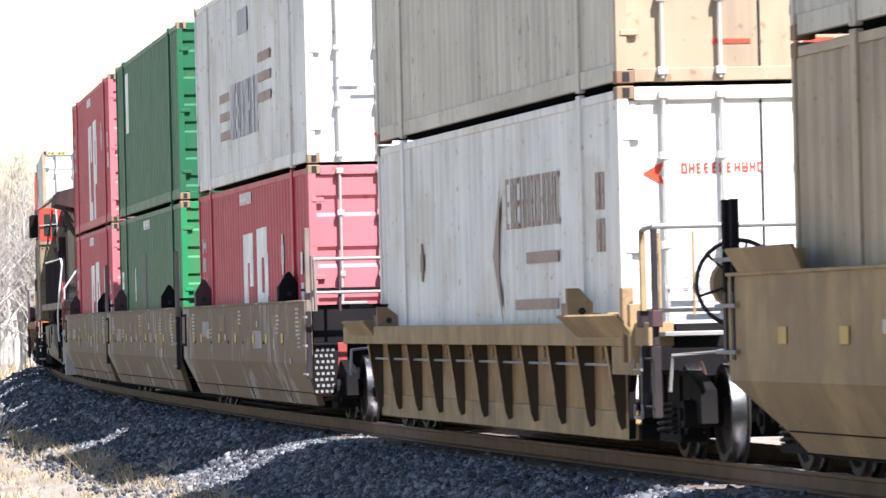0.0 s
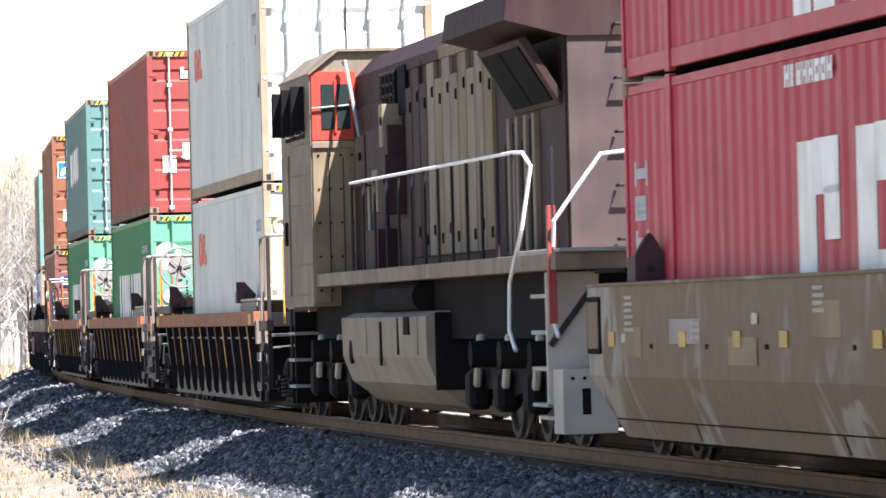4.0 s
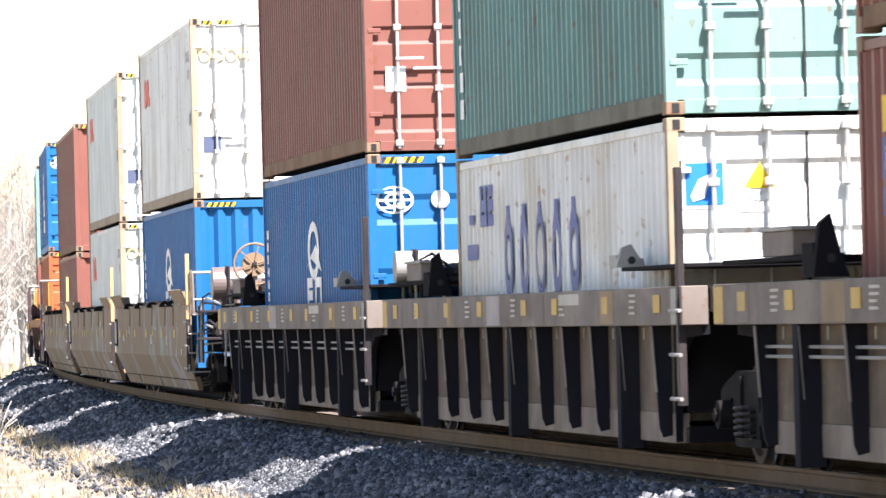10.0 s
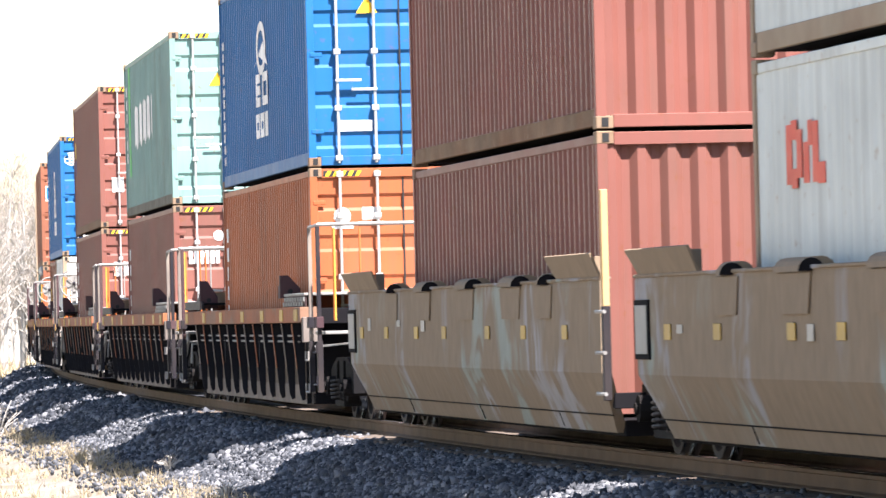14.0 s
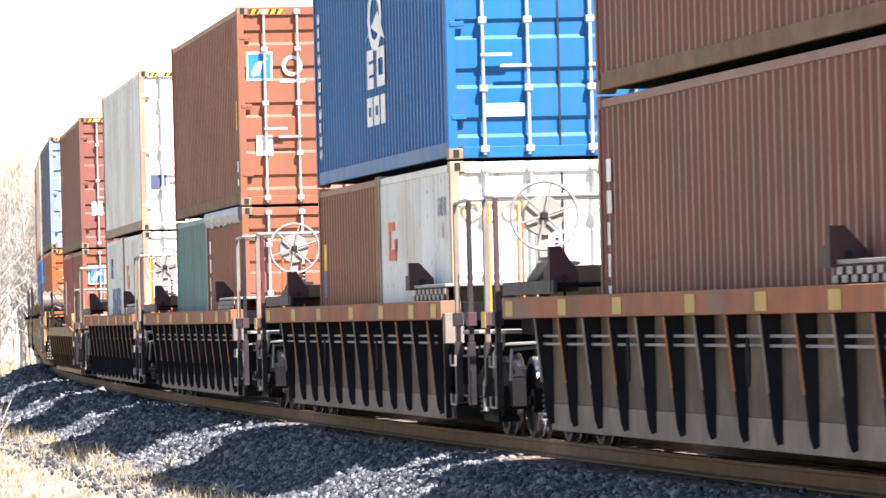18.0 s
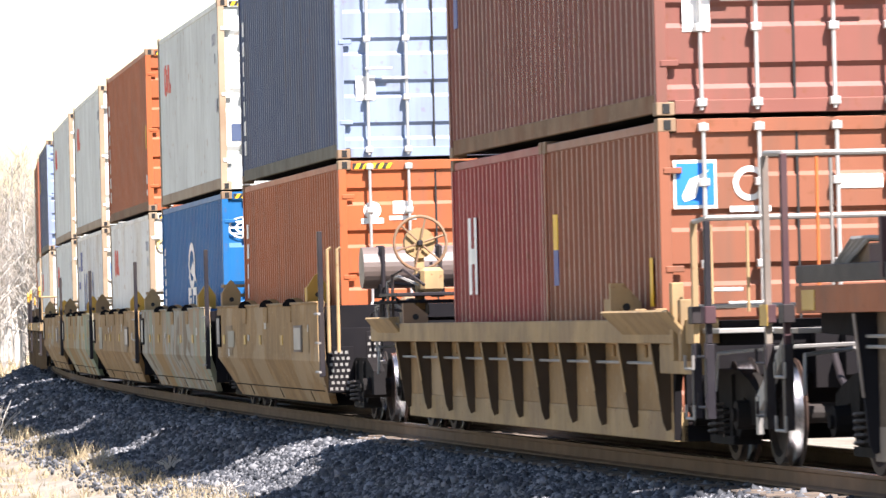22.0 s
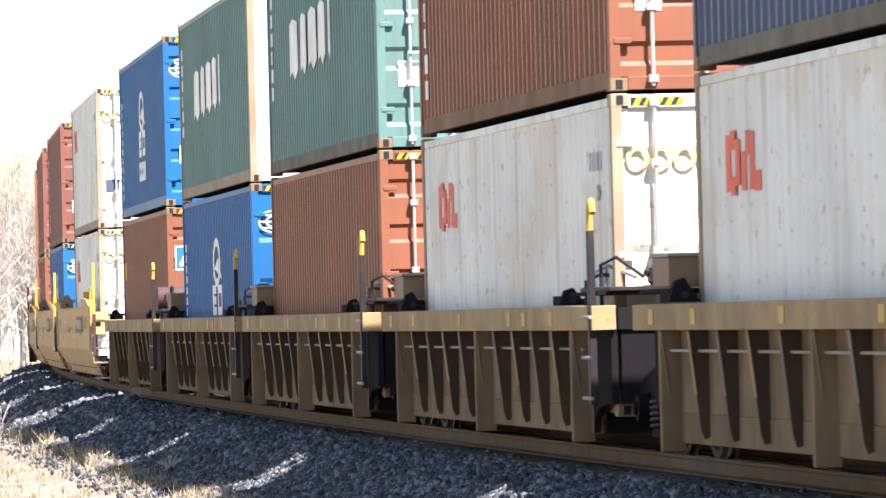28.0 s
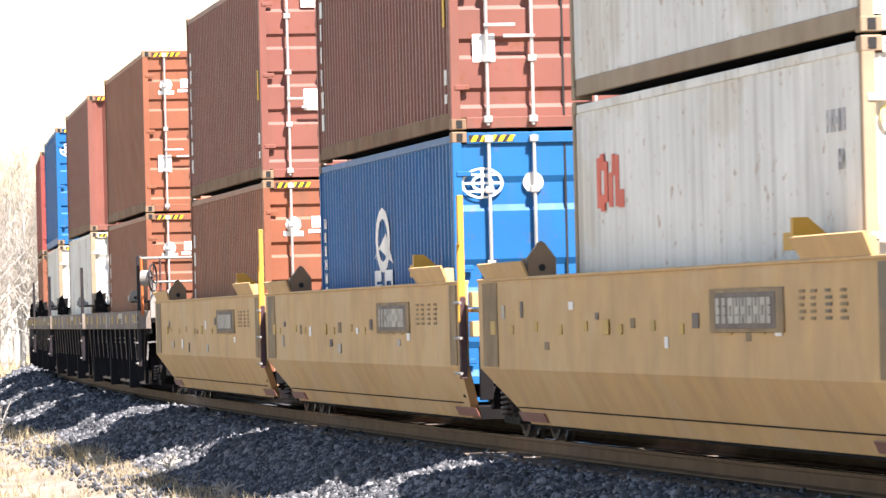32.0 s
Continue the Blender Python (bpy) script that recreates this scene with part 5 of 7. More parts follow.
def make_car(kind, seed, first, last, extra=()):
    """One unit. first, last: whether it stands at an end of its articulated set."""
    if kind == "r_or":
        c = ribbed_car("well car with dark ribbed sides and a rusty orange sill", 9.35, 7.65, 1.43, M_SILL_ORANGE, 12, EDGES["r_or" if seed < 10 else "r_or2"], "", rods=1 if seed < 10 else 2, half_f=7.9, well_f=6.85)
        platform(c, 5.24, 7.85, 1.575)
        platform(c, -9.4, -6.5, 1.52, M_UNDER, False)
        block("deck_edge", -9.42, -6.48, -1.50, -1.46, 1.45, 1.58, M_RODBLACK, c, "black deck edge")
        block("valve_pack", -8.6, -7.6, -1.30, -0.75, 1.556, 1.72, M_CAST, c, "rusty valve pack")
        for k in range(4):
            bar("brake_pipe", [(-8.7 + 0.12 * k, -1.36, 1.58), (-8.4 + 0.18 * k, -1.30, 1.76), (-7.5 + 0.05 * k, -1.1, 1.74)], 0.02, M_GRATE, c, sides=5)
        for e in (-1, 1):
            truck(c, e * 8.75)
        guide_ear(c, 5.36, 1.555, M_DARKRED, "round", 0.30)
        guide_ear(c, -6.65, 1.47, M_DARKRED, "round", 0.42)
        end_ladder(c, 1, 9.05, 10.0, 0.36, 2.42, M_SILL_GREY, M_RODBLACK, ((0.0, -1.2, M_RODORANGE), (0.5, -1.25, M_RODORANGE), (1.0, -1.3, M_YELLOW), (0.3, -0.9, M_RODORANGE)))
        end_ladder(c, -1, -9.75, -10.4, 0.36, 2.42, M_DARKRED, M_SILL_GREY, ((0.2, -1.2, M_RODORANGE), (0.6, -1.0, M_GRATE)))
        block("corner_casting", 7.9, 8.08, -1.50, -1.30, 0.98, 1.30, M_SILL_GREY, c, "pale corner bracket")
        part("brace_plate", box(1.25, 0.04, 0.15, 0.008), M_GRATE, c, "pale slanting brace plate", at=(-10.65, -1.40, 0.80), turn=(0, -24, 0))
        block("brace_foot", -11.25, -11.17, -1.43, -1.38, 0.30, 0.60, M_GRATE, c)
        part("reflector", box(0.26, 0.008, 0.16, 0.002), M_PATCH_Y, c, at=(-10.3, -1.555, 1.22))
        coupling(c, 1, 7.9)
        coupling(c, -1, -9.35)
        for x in (-2.8, 2.3):
            part("oval_plate", oval_mesh(), M_UNDER, c, at=(x, -1.49, 0.86))
        for x in ((-9.1, 7.4) if seed < 10 else (-8.9, -5.9, -3.1, 0.2, 3.0, 5.6, 7.4)):
            part("reflector", box(0.42, 0.008, 0.15, 0.002), M_PATCH_Y, c, at=(x, -1.524, 1.325))
    elif kind == "r_gr":
        c = ribbed_car("well car with ribbed sides and a dusty grey sill", 9.1, 7.75, 1.48, M_SILL_GREY, 11, EDGES["r_gr"], "", sill_h=0.32, heavy=(1, 5, 9), rods=0 if seed % 2 else 2, low=1.455)
        for i in range(10):
            part("bolt", box(0.05, 0.012, 0.10, 0.004), M_GRATE, c, at=(-7.33 + i * 1.526, -1.345, 1.09))
        for e in (-1, 1):
            platform(c, min(e * 6.0, e * 9.0), max(e * 6.0, e * 9.0), 1.63, M_UNDER, False)
        guide_ear(c, 6.0, 1.665, M_GRATE, "blade", 0.20)
        guide_ear(c, -5.55, 1.5, M_UNDER, "blade", 0.46)
        block("equipment_box", -7.6, -6.5, -1.44, -1.22, 1.67, 1.86, M_SILL_GREY, c, "grey equipment box")
        block("box_lid", -7.65, -6.45, -1.46, -1.20, 1.86, 1.89, M_GRATE, c)
        hand_post(c, 8.95, 0.5, 2.45, M_RODBLACK, M_RODBLACK)
        truck(c, -9.75 if not last else -8.5)
        if first:
            truck(c, 8.5)
            end_railing(c, 9.1, 2.40, M_RODORANGE, M_GRATE)
        for x in (-8.9, 8.8):
            block("sill_end_plate", x - 0.18, x + 0.18, -1.5235, -1.5195, 1.17, 1.46, M_GRATE if x > 0 else M_PATCH_Y, c, bev=0.001)
        coupling(c, -1, -9.1) if last else None
        coupling(c, 1, 9.1) if first else None
        rs = random.Random(40 + seed)
        for k in range(5):
            w = rs.uniform(0.3, 0.9)
            x = -7.5 + 3.2 * k + rs.uniform(-0.8, 0.8)
            part("touched_up_patch", box(w, 0.004, 0.29, 0.001), (M_SILL_GREY, M_SPRAY_BUFF, M_GRATE)[k % 3] if k % 3 != 2 else M_SPRAY_WHITE, c, at=(x, -1.5215, 1.32))
            st = bmesh.new()
            for j in range(4):
                add_box(st, -0.16, rs.uniform(0.05, 0.16), -0.003, 0.003, 0.075 - 0.05 * j, 0.097 - 0.05 * j)
            part("stencil_lines", st, M_PATCH_W, c, "small pale stencil lines", at=(x + 1.3, -1.5245, 1.33))
        for x in (-8.0, -6.3, -4.1, -1.8, 1.0, 2.8, 5.5, 8.0):
            part("reflector", box(0.30, 0.008, 0.15, 0.002), M_PATCH_Y, c, at=(x, -1.526, 1.34))
        part("stencil", box(1.1, 0.006, 0.1, 0.002), M_PATCH_W, c, at=(3.6, -1.523, 1.40))
    elif kind == "r_5":
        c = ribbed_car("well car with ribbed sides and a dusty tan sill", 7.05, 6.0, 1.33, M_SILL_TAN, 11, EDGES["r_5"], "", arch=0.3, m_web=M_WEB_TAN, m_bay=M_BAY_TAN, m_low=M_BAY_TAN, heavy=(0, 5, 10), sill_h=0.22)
        # black plate added in place of the shade between the units
        block("end_web", 6.95, 7.0, -1.25, 1.25, 0.45, 1.15, M_UNDER, c)
        platform(c, 5.6, 7.0, 1.42, M_UNDER, False)
        platform(c, -7.0, -5.8, 1.42, M_UNDER, False)
        guide_ear(c, 5.2, 1.34, M_UNDER, "blade", 0.16)
        guide_ear(c, -5.5, 1.34, M_UNDER, "blade", 0.2)
        if not last:
            block("equipment_box", -6.6, -5.9, -1.42, -1.1, 1.47, 1.72, M_CAST, c, "rusty equipment box")
            block("box_lid", -6.65, -5.85, -1.44, -1.08, 1.72, 1.75, M_GRATE, c)
        hand_post(c, 6.95, 0.45, 2.0, M_RODBLACK, M_RODBLACK)
        bar("grab_hook", [(6.95, -1.5, 1.75), (6.95, -1.5, 2.2), (7.05, -1.5, 2.26), (7.12, -1.5, 2.15)], 0.03, M_YELLOW, c)
        truck(c, -7.8 if not last else -6.9)
        if first:
            truck(c, 6.9)
            end_railing(c, 7.1, 2.0, M_SILL_TAN, M_SILL_TAN)
        for x in (-6.2, -4.4, -1.0, 2.3, 3.2, 4.8):
            part("reflector", box(0.2, 0.008, 0.13, 0.002), M_PATCH_Y, c, at=(x, -1.524, 1.22))
        brake_gear(c, 6.3, 1.456, -1.0, seed)
        block("valve_box", -5.95, -5.3, -0.4, 0.4, 1.43, 1.75, M_UNDER, c)
    elif kind.startswith("r_tan"):
        half, well = (10.2, 8.15) if kind.endswith("53") else (9.85, 8.0)
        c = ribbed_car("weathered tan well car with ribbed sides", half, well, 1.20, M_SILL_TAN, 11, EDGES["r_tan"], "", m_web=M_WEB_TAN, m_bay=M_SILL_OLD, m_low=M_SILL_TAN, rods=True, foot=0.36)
        guide_flap(c, RT1, 1.07, M_SILL_TAN, 3.1, 0.27, 42)
        guide_ear(c, RT2, 1.22, M_SILL_TAN, "round", 0.30)
        guide_flap(c, -8.4, 1.09, M_SILL_TAN, 2.0, 0.22, 38)
        guide_ear(c, -7.2, 1.20, M_CAST, "round", 0.22)
        end_ladder(c, 1, 9.9, 10.45, 0.40, 1.98, M_SILL_TAN, M_RODBLACK, ((-0.3, -1.3, M_SILL_TAN), (0.2, -1.1, M_SILL_TAN)))
        for k, x in enumerate((9.15, 9.5)):
            block("grab_hoop", x - 0.06, x + 0.06, -1.56, -1.46, 0.86, 1.5 - 0.14 * k, M_SILL_TAN, c, "tan bent grab plate")
        coupling(c, 1, half)
        coupling(c, -1, -half)
        for i in range(10):
            part("hook_bolt", box(0.07, 0.03, 0.11, 0.012), M_SILL_OLD, c, at=(-well + 0.9 + i * (2 * well - 0.24) / 10, -1.40, 0.93))
        platform(c, 8.8, 10.0, 1.28, None, False)
        platform(c, -10.0, -8.0, 1.42, M_UNDER, False)
        # black block added for the dark machinery between the cars
        block("end_beam", -9.95, -9.80, -1.20, 1.20, 0.50, 1.15, M_UNDER, c)
        for e in (-1, 1):
            truck(c, e * 9.0)
        for side in (-1, 1):
            block("end_plate", 8.16, 9.85, side * 1.44 - 0.04, side * 1.44 + 0.04, 0.75, 1.0, M_SILL_TAN, c)
    else:
        half, top, m, slope, low = {"s_tan": (9.9, 1.55, M_SILL_TAN, 1.6, 0.26), "s_gb": (8.75, 1.56, M_SILL_GB, 0.45, 0.22), "s_gb53": (9.1, 1.52, M_SILL_GB53, 0.7, 0.20), "s_tan5": (6.7, 1.46, (M_SILL_OLD, M_SILL_OLD, M_GRAF_A, M_SILL_OLD, M_GRAF_B)[seed % 5], 1.1, 0.24), "s_y": (9.3, 1.60, M_SILL_YEL, 1.5, 0.26)}[kind]
        word = {"s_tan": "weathered tan", "s_gb": "dull grey-brown", "s_gb53": "dull grey-brown", "s_tan5": ("scuffed tan", "scuffed tan", "graffiti-covered pale green", "scuffed tan", "green-sprayed tan")[seed % 5], "s_y": "clean ochre-yellow"}[kind]
        c = smooth_car("%s well car with smooth plated sides" % word, half, top, m, low, 0.74, slope, seed, kind != "s_y", {"s_y": 3, "s_tan5": 5}.get(kind, 7), {"s_y": 0.7, "s_gb": 1.3}.get(kind, 0.8), kind in ("s_tan5", "s_gb53"))
        gap = {"s_tan": 11.0, "s_gb": 9.6, "s_gb53": 9.55, "s_tan5": 7.68, "s_y": 9.8}[kind]
        if kind in ("s_gb", "s_gb53") and first:
            end_railing(c, half + 0.55, 2.05, M_SILL_GREY, M_GRATE)
        if kind == "s_gb" and first:
            block("end_wall", half + 0.05, half + 0.12, -1.2, 1.2, 0.80, 1.42, M_UNDER, c, "black end wall")
            brake_gear(c, half + 0.8, 1.42, -1.0, seed)
            brake_gear(c, half + 1.3, 1.0, -1.05, seed + 3)
            for k in range(4):
                bar("hanging_step", [(half + 0.45, -1.52, 0.62 + 0.3 * k), (half + 0.45, -1.52, 0.5 + 0.3 * k), (half + 0.45, -1.15, 0.5 + 0.3 * k), (half + 0.45, -1.15, 0.62 + 0.3 * k)], 0.015, M_GRATE, c, sides=5)
            coupling(c, 1, half)
        truck(c, -gap if not last else -(half - 0.5))
        if first:
            truck(c, half + 0.9 if kind == "s_tan5" else half - 0.5)
            if kind == "s_tan5":
                # black block added to keep the foot of the box dark
                block("end_beam", half + 0.03, half + 0.12, -1.30, 1.30, 0.45, 1.15, M_UNDER, c)
        if kind in ("s_gb",):
            guide_flap(c, 7.55, top - 0.01, M_SILL_GB, 2.5, 0.27)
            guide_flap(c, -7.35, top - 0.01, M_SILL_GB, 2.7, 0.27)
            for x, w in ((-4.9, 0.5), (-2.4, 1.2), (0.7, 1.25), (3.7, 1.3), (5.7, 0.5)):
                top_hood(c, x, top - 0.02, M_SILL_GB, w)
            hand_post(c, half + 0.15, 0.5, 2.35, M_SILL_YEL, M_RODBLACK)
            plate(c, -half + 0.35, 1.12, 0.62, 0.5, M_GRATE, M_UNDER)
        elif kind == "s_gb53":
            guide_ear(c, EGF, top, M_UNDER, "point", 0.42)
            guide_ear(c, EGR, top, M_DARKRED, "point", 0.44)
            platform(c, half - 1.0, half + 0.1, top + 0.14, M_UNDER, False)
            platform(c, -half, -half + 1.5, top + 0.12, M_UNDER, False)
            hand_post(c, half + 0.2, 0.55, 2.45, M_SILL_GREY, M_RODBLACK)
            if first:
                perforated_step(c, half + 0.08, -1.44, -1.12, 0.34, 1.0)
                block("step_riser", half + 0.02, half + 0.04, -1.40, -1.0, 0.32, 1.0, PAINT["red"], c)
            plate(c, -half + 0.35, 1.18, 0.6, 0.5, M_SILL_GB53, M_UNDER)
            rs = random.Random(310 + seed)
            for x, z, n in ((-half + 2.0, 1.28, 6), (-half + 4.9, 1.05, 3), (0.4, 1.30, 4), (half - 3.4, 1.22, 5), (half - 0.9, 1.30, 7), (half - 0.7, 0.98, 4)):
                st = bmesh.new()
                for j in range(n):
                    q = -0.2
                    while q < 0.12:
                        w = rs.uniform(0.03, 0.12)
                        add_box(st, q, q + w, -0.003, 0.003, 0.12 - 0.055 * j, 0.15 - 0.055 * j)
                        q += w + 0.03
                part("stencil_lines", st, M_PATCH_W, c, "small pale stencil lines", at=(x, -1.529, z))
            for k in range(7):
                x = -half + 1.6 + 2.6 * k + rs.uniform(-0.5, 0.5)
                part("touched_up_patch", box(rs.uniform(0.5, 1.3), 0.004, rs.uniform(0.14, 0.4), 0.001), (M_SPRAY_BUFF, M_SPRAY_WHITE, M_SPRAY_BUFF)[k % 3], c, at=(x, -1.5265, rs.uniform(0.95, 1.3)))
                part("dent_mark", box(0.10, 0.006, 0.04, 0.002), M_UNDER, c, at=(x + 0.9, -1.528, 1.0))
        elif kind == "s_tan5":
            guide_ear(c, 5.45, top, M_YELLOW, "point", 0.38)
            guide_ear(c, -6.0, top, M_SILL_TAN, "point", 0.40)
            for x in (-2.5, 0.45, 3.45):
                top_hood(c, x, top - 0.02, M_SILL_OLD, 0.3)
            if first:
                for y in (-1.30, -1.42):
                    bar("yellow_post", [(7.05, y, 0.85), (7.05, y, 2.12), (7.05, y + 0.05, 2.14)], 0.022, M_SILL_TAN, c)
                perforated_step(c, 6.85, -1.42, -1.10, 0.35, 0.92)
                perforated_step(c, 7.35, -1.00, -0.80, 0.45, 1.1)
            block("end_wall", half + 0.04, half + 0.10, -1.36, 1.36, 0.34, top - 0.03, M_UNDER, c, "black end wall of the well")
            block("end_shelf", -6.65, -6.1, -1.46, -1.0, top + 0.02, top + 0.08, M_SILL_TAN, c)
            hand_post(c, half + 0.25, 0.55, 2.35, M_RODBLACK, M_RODBLACK)
            plate(c, -half + 0.35, 1.12, 0.5, 0.46, M_GRATE, M_UNDER)
            plate(c, half - 2.2, 1.02, 0.9, 0.34, M_PATCH_W, M_SILL_GREY) if seed % 5 in (0, 1, 3) else None
            for z, x0, x1 in ((1.62, -0.62, 0.0), (1.76, -0.58, -0.2)):
                block("rack_deck", -half + x0, -half + x1, -1.40, 1.40, z, z + 0.045, M_SILL_TAN, c, "tan walkway board")
            for y in (-1.34, -0.9, 0.9, 1.34):
                block("rack_post", -half - 0.58, -half - 0.52, y - 0.03, y + 0.03, 1.1, 1.76, M_CAST, c)
            block("valve_rack", -half - 0.6, -half + 0.1, -0.6, 0.6, 1.2, 1.62, M_YELLOW, c)
        elif kind == "s_y":
            guide_flap(c, 7.2, top - 0.01, M_SILL_YEL, 2.5, 0.22)
            guide_ear(c, 5.7, top + 0.10, M_YELLOW, "round", 0.24)
            guide_flap(c, -7.6, top - 0.01, M_SILL_YEL, 2.7, 0.20)
            guide_ear(c, -6.35, top, M_CAST, "point", 0.36)
            if first:
                # black block added to darken the end before the wheels
                block("end_beam", half + 0.06, half + 0.16, -1.0, 1.0, 0.45, 1.2, M_UNDER, c)
                block("end_sheet", 9.36, 9.40, -1.40, -1.05, 0.62, 1.05, M_LETTER, c, "pale end sheet")
                coupling(c, 1, 9.3)
                for k in range(3):
                    bar("hanging_step", [(9.6, -1.5, 0.6 + 0.3 * k), (9.6, -1.5, 0.48 + 0.3 * k), (9.6, -1.1, 0.48 + 0.3 * k), (9.6, -1.1, 0.6 + 0.3 * k)], 0.018, M_GRATE, c, sides=5)
            block("end_platform", 8.7, 9.3, -1.40, 1.40, 1.30, 1.34, M_SILL_YEL, c)
            hand_post(c, half + (0.9 if first else 0.02), 0.62, 2.5, M_YELLOW, M_DARKRED)
            for k, z in enumerate((1.35, 1.05)):
                block("end_bracket", half + 0.08, half + 0.34, -1.44, -1.1 - 0.15 * k, z, z + 0.16, M_SILL_YEL, c, "ochre end bracket")
            # black sheet added to darken the gap before the wheel
            block("end_curtain", half + 0.02, half + 0.08, -1.34, -1.2, 0.40, 0.95, M_UNDER, c)
            rs = random.Random(70 + seed)
            for k in range(9):
                x = -half + 2.0 + 1.5 * k + rs.uniform(-0.4, 0.4)
                part("reflector", box(0.2, 0.006, 0.09, 0.002), M_PATCH_Y, c, at=(x, -1.529, 1.12 + 0.03 * (k % 2)))
                part("stencil", box(rs.uniform(0.12, 0.3), 0.005, rs.uniform(0.05, 0.16), 0.002), (M_SILL_GREY, M_SPRAY_BUFF, M_LETTER)[k % 3], c, at=(x + 0.6, -1.529, rs.uniform(0.86, 1.35)))
            for x in (6.1, 6.5, 7.0, 7.5):
                st = bmesh.new()
                for j in range(5):
                    add_box(st, -0.12, rs.uniform(0.02, 0.12), -0.003, 0.003, 0.10 - 0.05 * j, 0.125 - 0.05 * j)
                part("stencil_lines", st, M_WORN, c, "small grey stencil lines", at=(x, -1.529, 1.28))
            bar("grab_iron", [(half + 0.05, -1.53, 1.2), (half + 0.05, -1.53, 2.0), (half + 0.25, -1.53, 2.0)], 0.02, M_YELLOW, c)
            plate(c, 4.05, 1.26, 2.8, 0.34, M_SILL_GREY, M_WORN)
            bm = bmesh.new()
            for x, z, w, h in bars_row(0, 0, 2.2, 0.2, 9, 5):
                add_box(bm, x - w / 2, x + w / 2, -0.004, 0.004, z - h / 2, z + h / 2)
            part("plate_lettering", bm, M_PATCH_W, c, "pale number bars", at=(4.05, -1.555, 1.26))
            for x in (-half + 1.9, half - 1.1):
                part("pink_patch", box(1.5, 0.012, 0.10, 0.003), PAINT["maroon"], c, at=(x, -1.308, 0.27), turn=(25, 0, 0))
            for x, w in ((-half + 0.75, 0.9), (half - 0.45, 0.5)):
                block("worn_band", x - w / 2, x + w / 2, -1.5335, -1.5275, 0.76, top - 0.02, M_WORN, c, "grey worn end band", bev=0.001)
        elif kind == "s_tan":
            guide_flap(c, -half + 1.5, top - 0.01, M_SILL_TAN, 2.4, 0.24)
            hand_post(c, -half - 0.1, 0.9, 2.15, M_UNDER, M_RODBLACK, 0.3)
            brake_wheel(c, -half - 0.75, 1.50, M_RODBLACK, M_SILL_TAN, 0.34, -1.3)
    rnd = random.Random(900 + seed)
    if kind == "s_tan5" and seed % 5 in (0, 1, 3):
        paint_patches(c, rnd, 3, -5.0, 5.6, 0.78, 1.2, (M_SILL_TAN, M_SPRAY_BUFF, M_SPRAY_PALE))
    for e in extra:
        h = {"r_or": 9.35, "r_gr": 9.1, "r_5": 7.05, "r_tan": 9.85, "s_gb": 8.75, "s_tan5": 6.7, "s_y": 9.3}.get(kind, 9.5)
        if e == "brake_rear":
            brake_wheel(c, -9.05, 2.22, M_GRATE, M_GRATE, 0.33, -1.15)
        if e == "brake_front":
            brake_wheel(c, h + 0.35, 2.05, M_RODBLACK, M_GRATE, 0.24, -1.28, 70)
        if e == "tank_rear":
            air_tank(c, -h - 0.3, -1.02, 1.84, 1.1, 0.24, M_TANK)
            brake_gear(c, -h + 0.7, 1.5, -1.05, seed, M_SILL_TAN if kind == "r_tan" else None)
            brake_gear(c, -h - 0.7, 1.22, -1.0, seed + 1)
            brake_wheel(c, -h + 0.85, 2.10, M_CAST, M_SILL_TAN if kind == "r_tan" else M_CAST, 0.30, -1.06)
        if e == "tank_low":
            air_tank(c, -h + 0.6, -0.9, 1.84, 1.1, 0.18, M_GRATE)
            brake_gear(c, -h + 1.6, 1.665, -1.0, seed)
        if e == "tank_front":
            air_tank(c, h - 0.5, -0.8, 1.68, 1.2, 0.19, M_DARKRED)
    return c


def paint_word(k):
    return {"cp_red": "faded red", "red": "red", "maroon": "red-brown", "brown": "brown", "orange": "orange-brown", "green": "dark green", "ever": "bright green", "teal": "grey-teal", "mint": "pale mint-green", "blue": "strong blue", "navy": "dark slate-blue", "white": "dirty white", "grey": "pale grey", "cream": "stained cream-grey", "tan": "weathered tan"}[k]


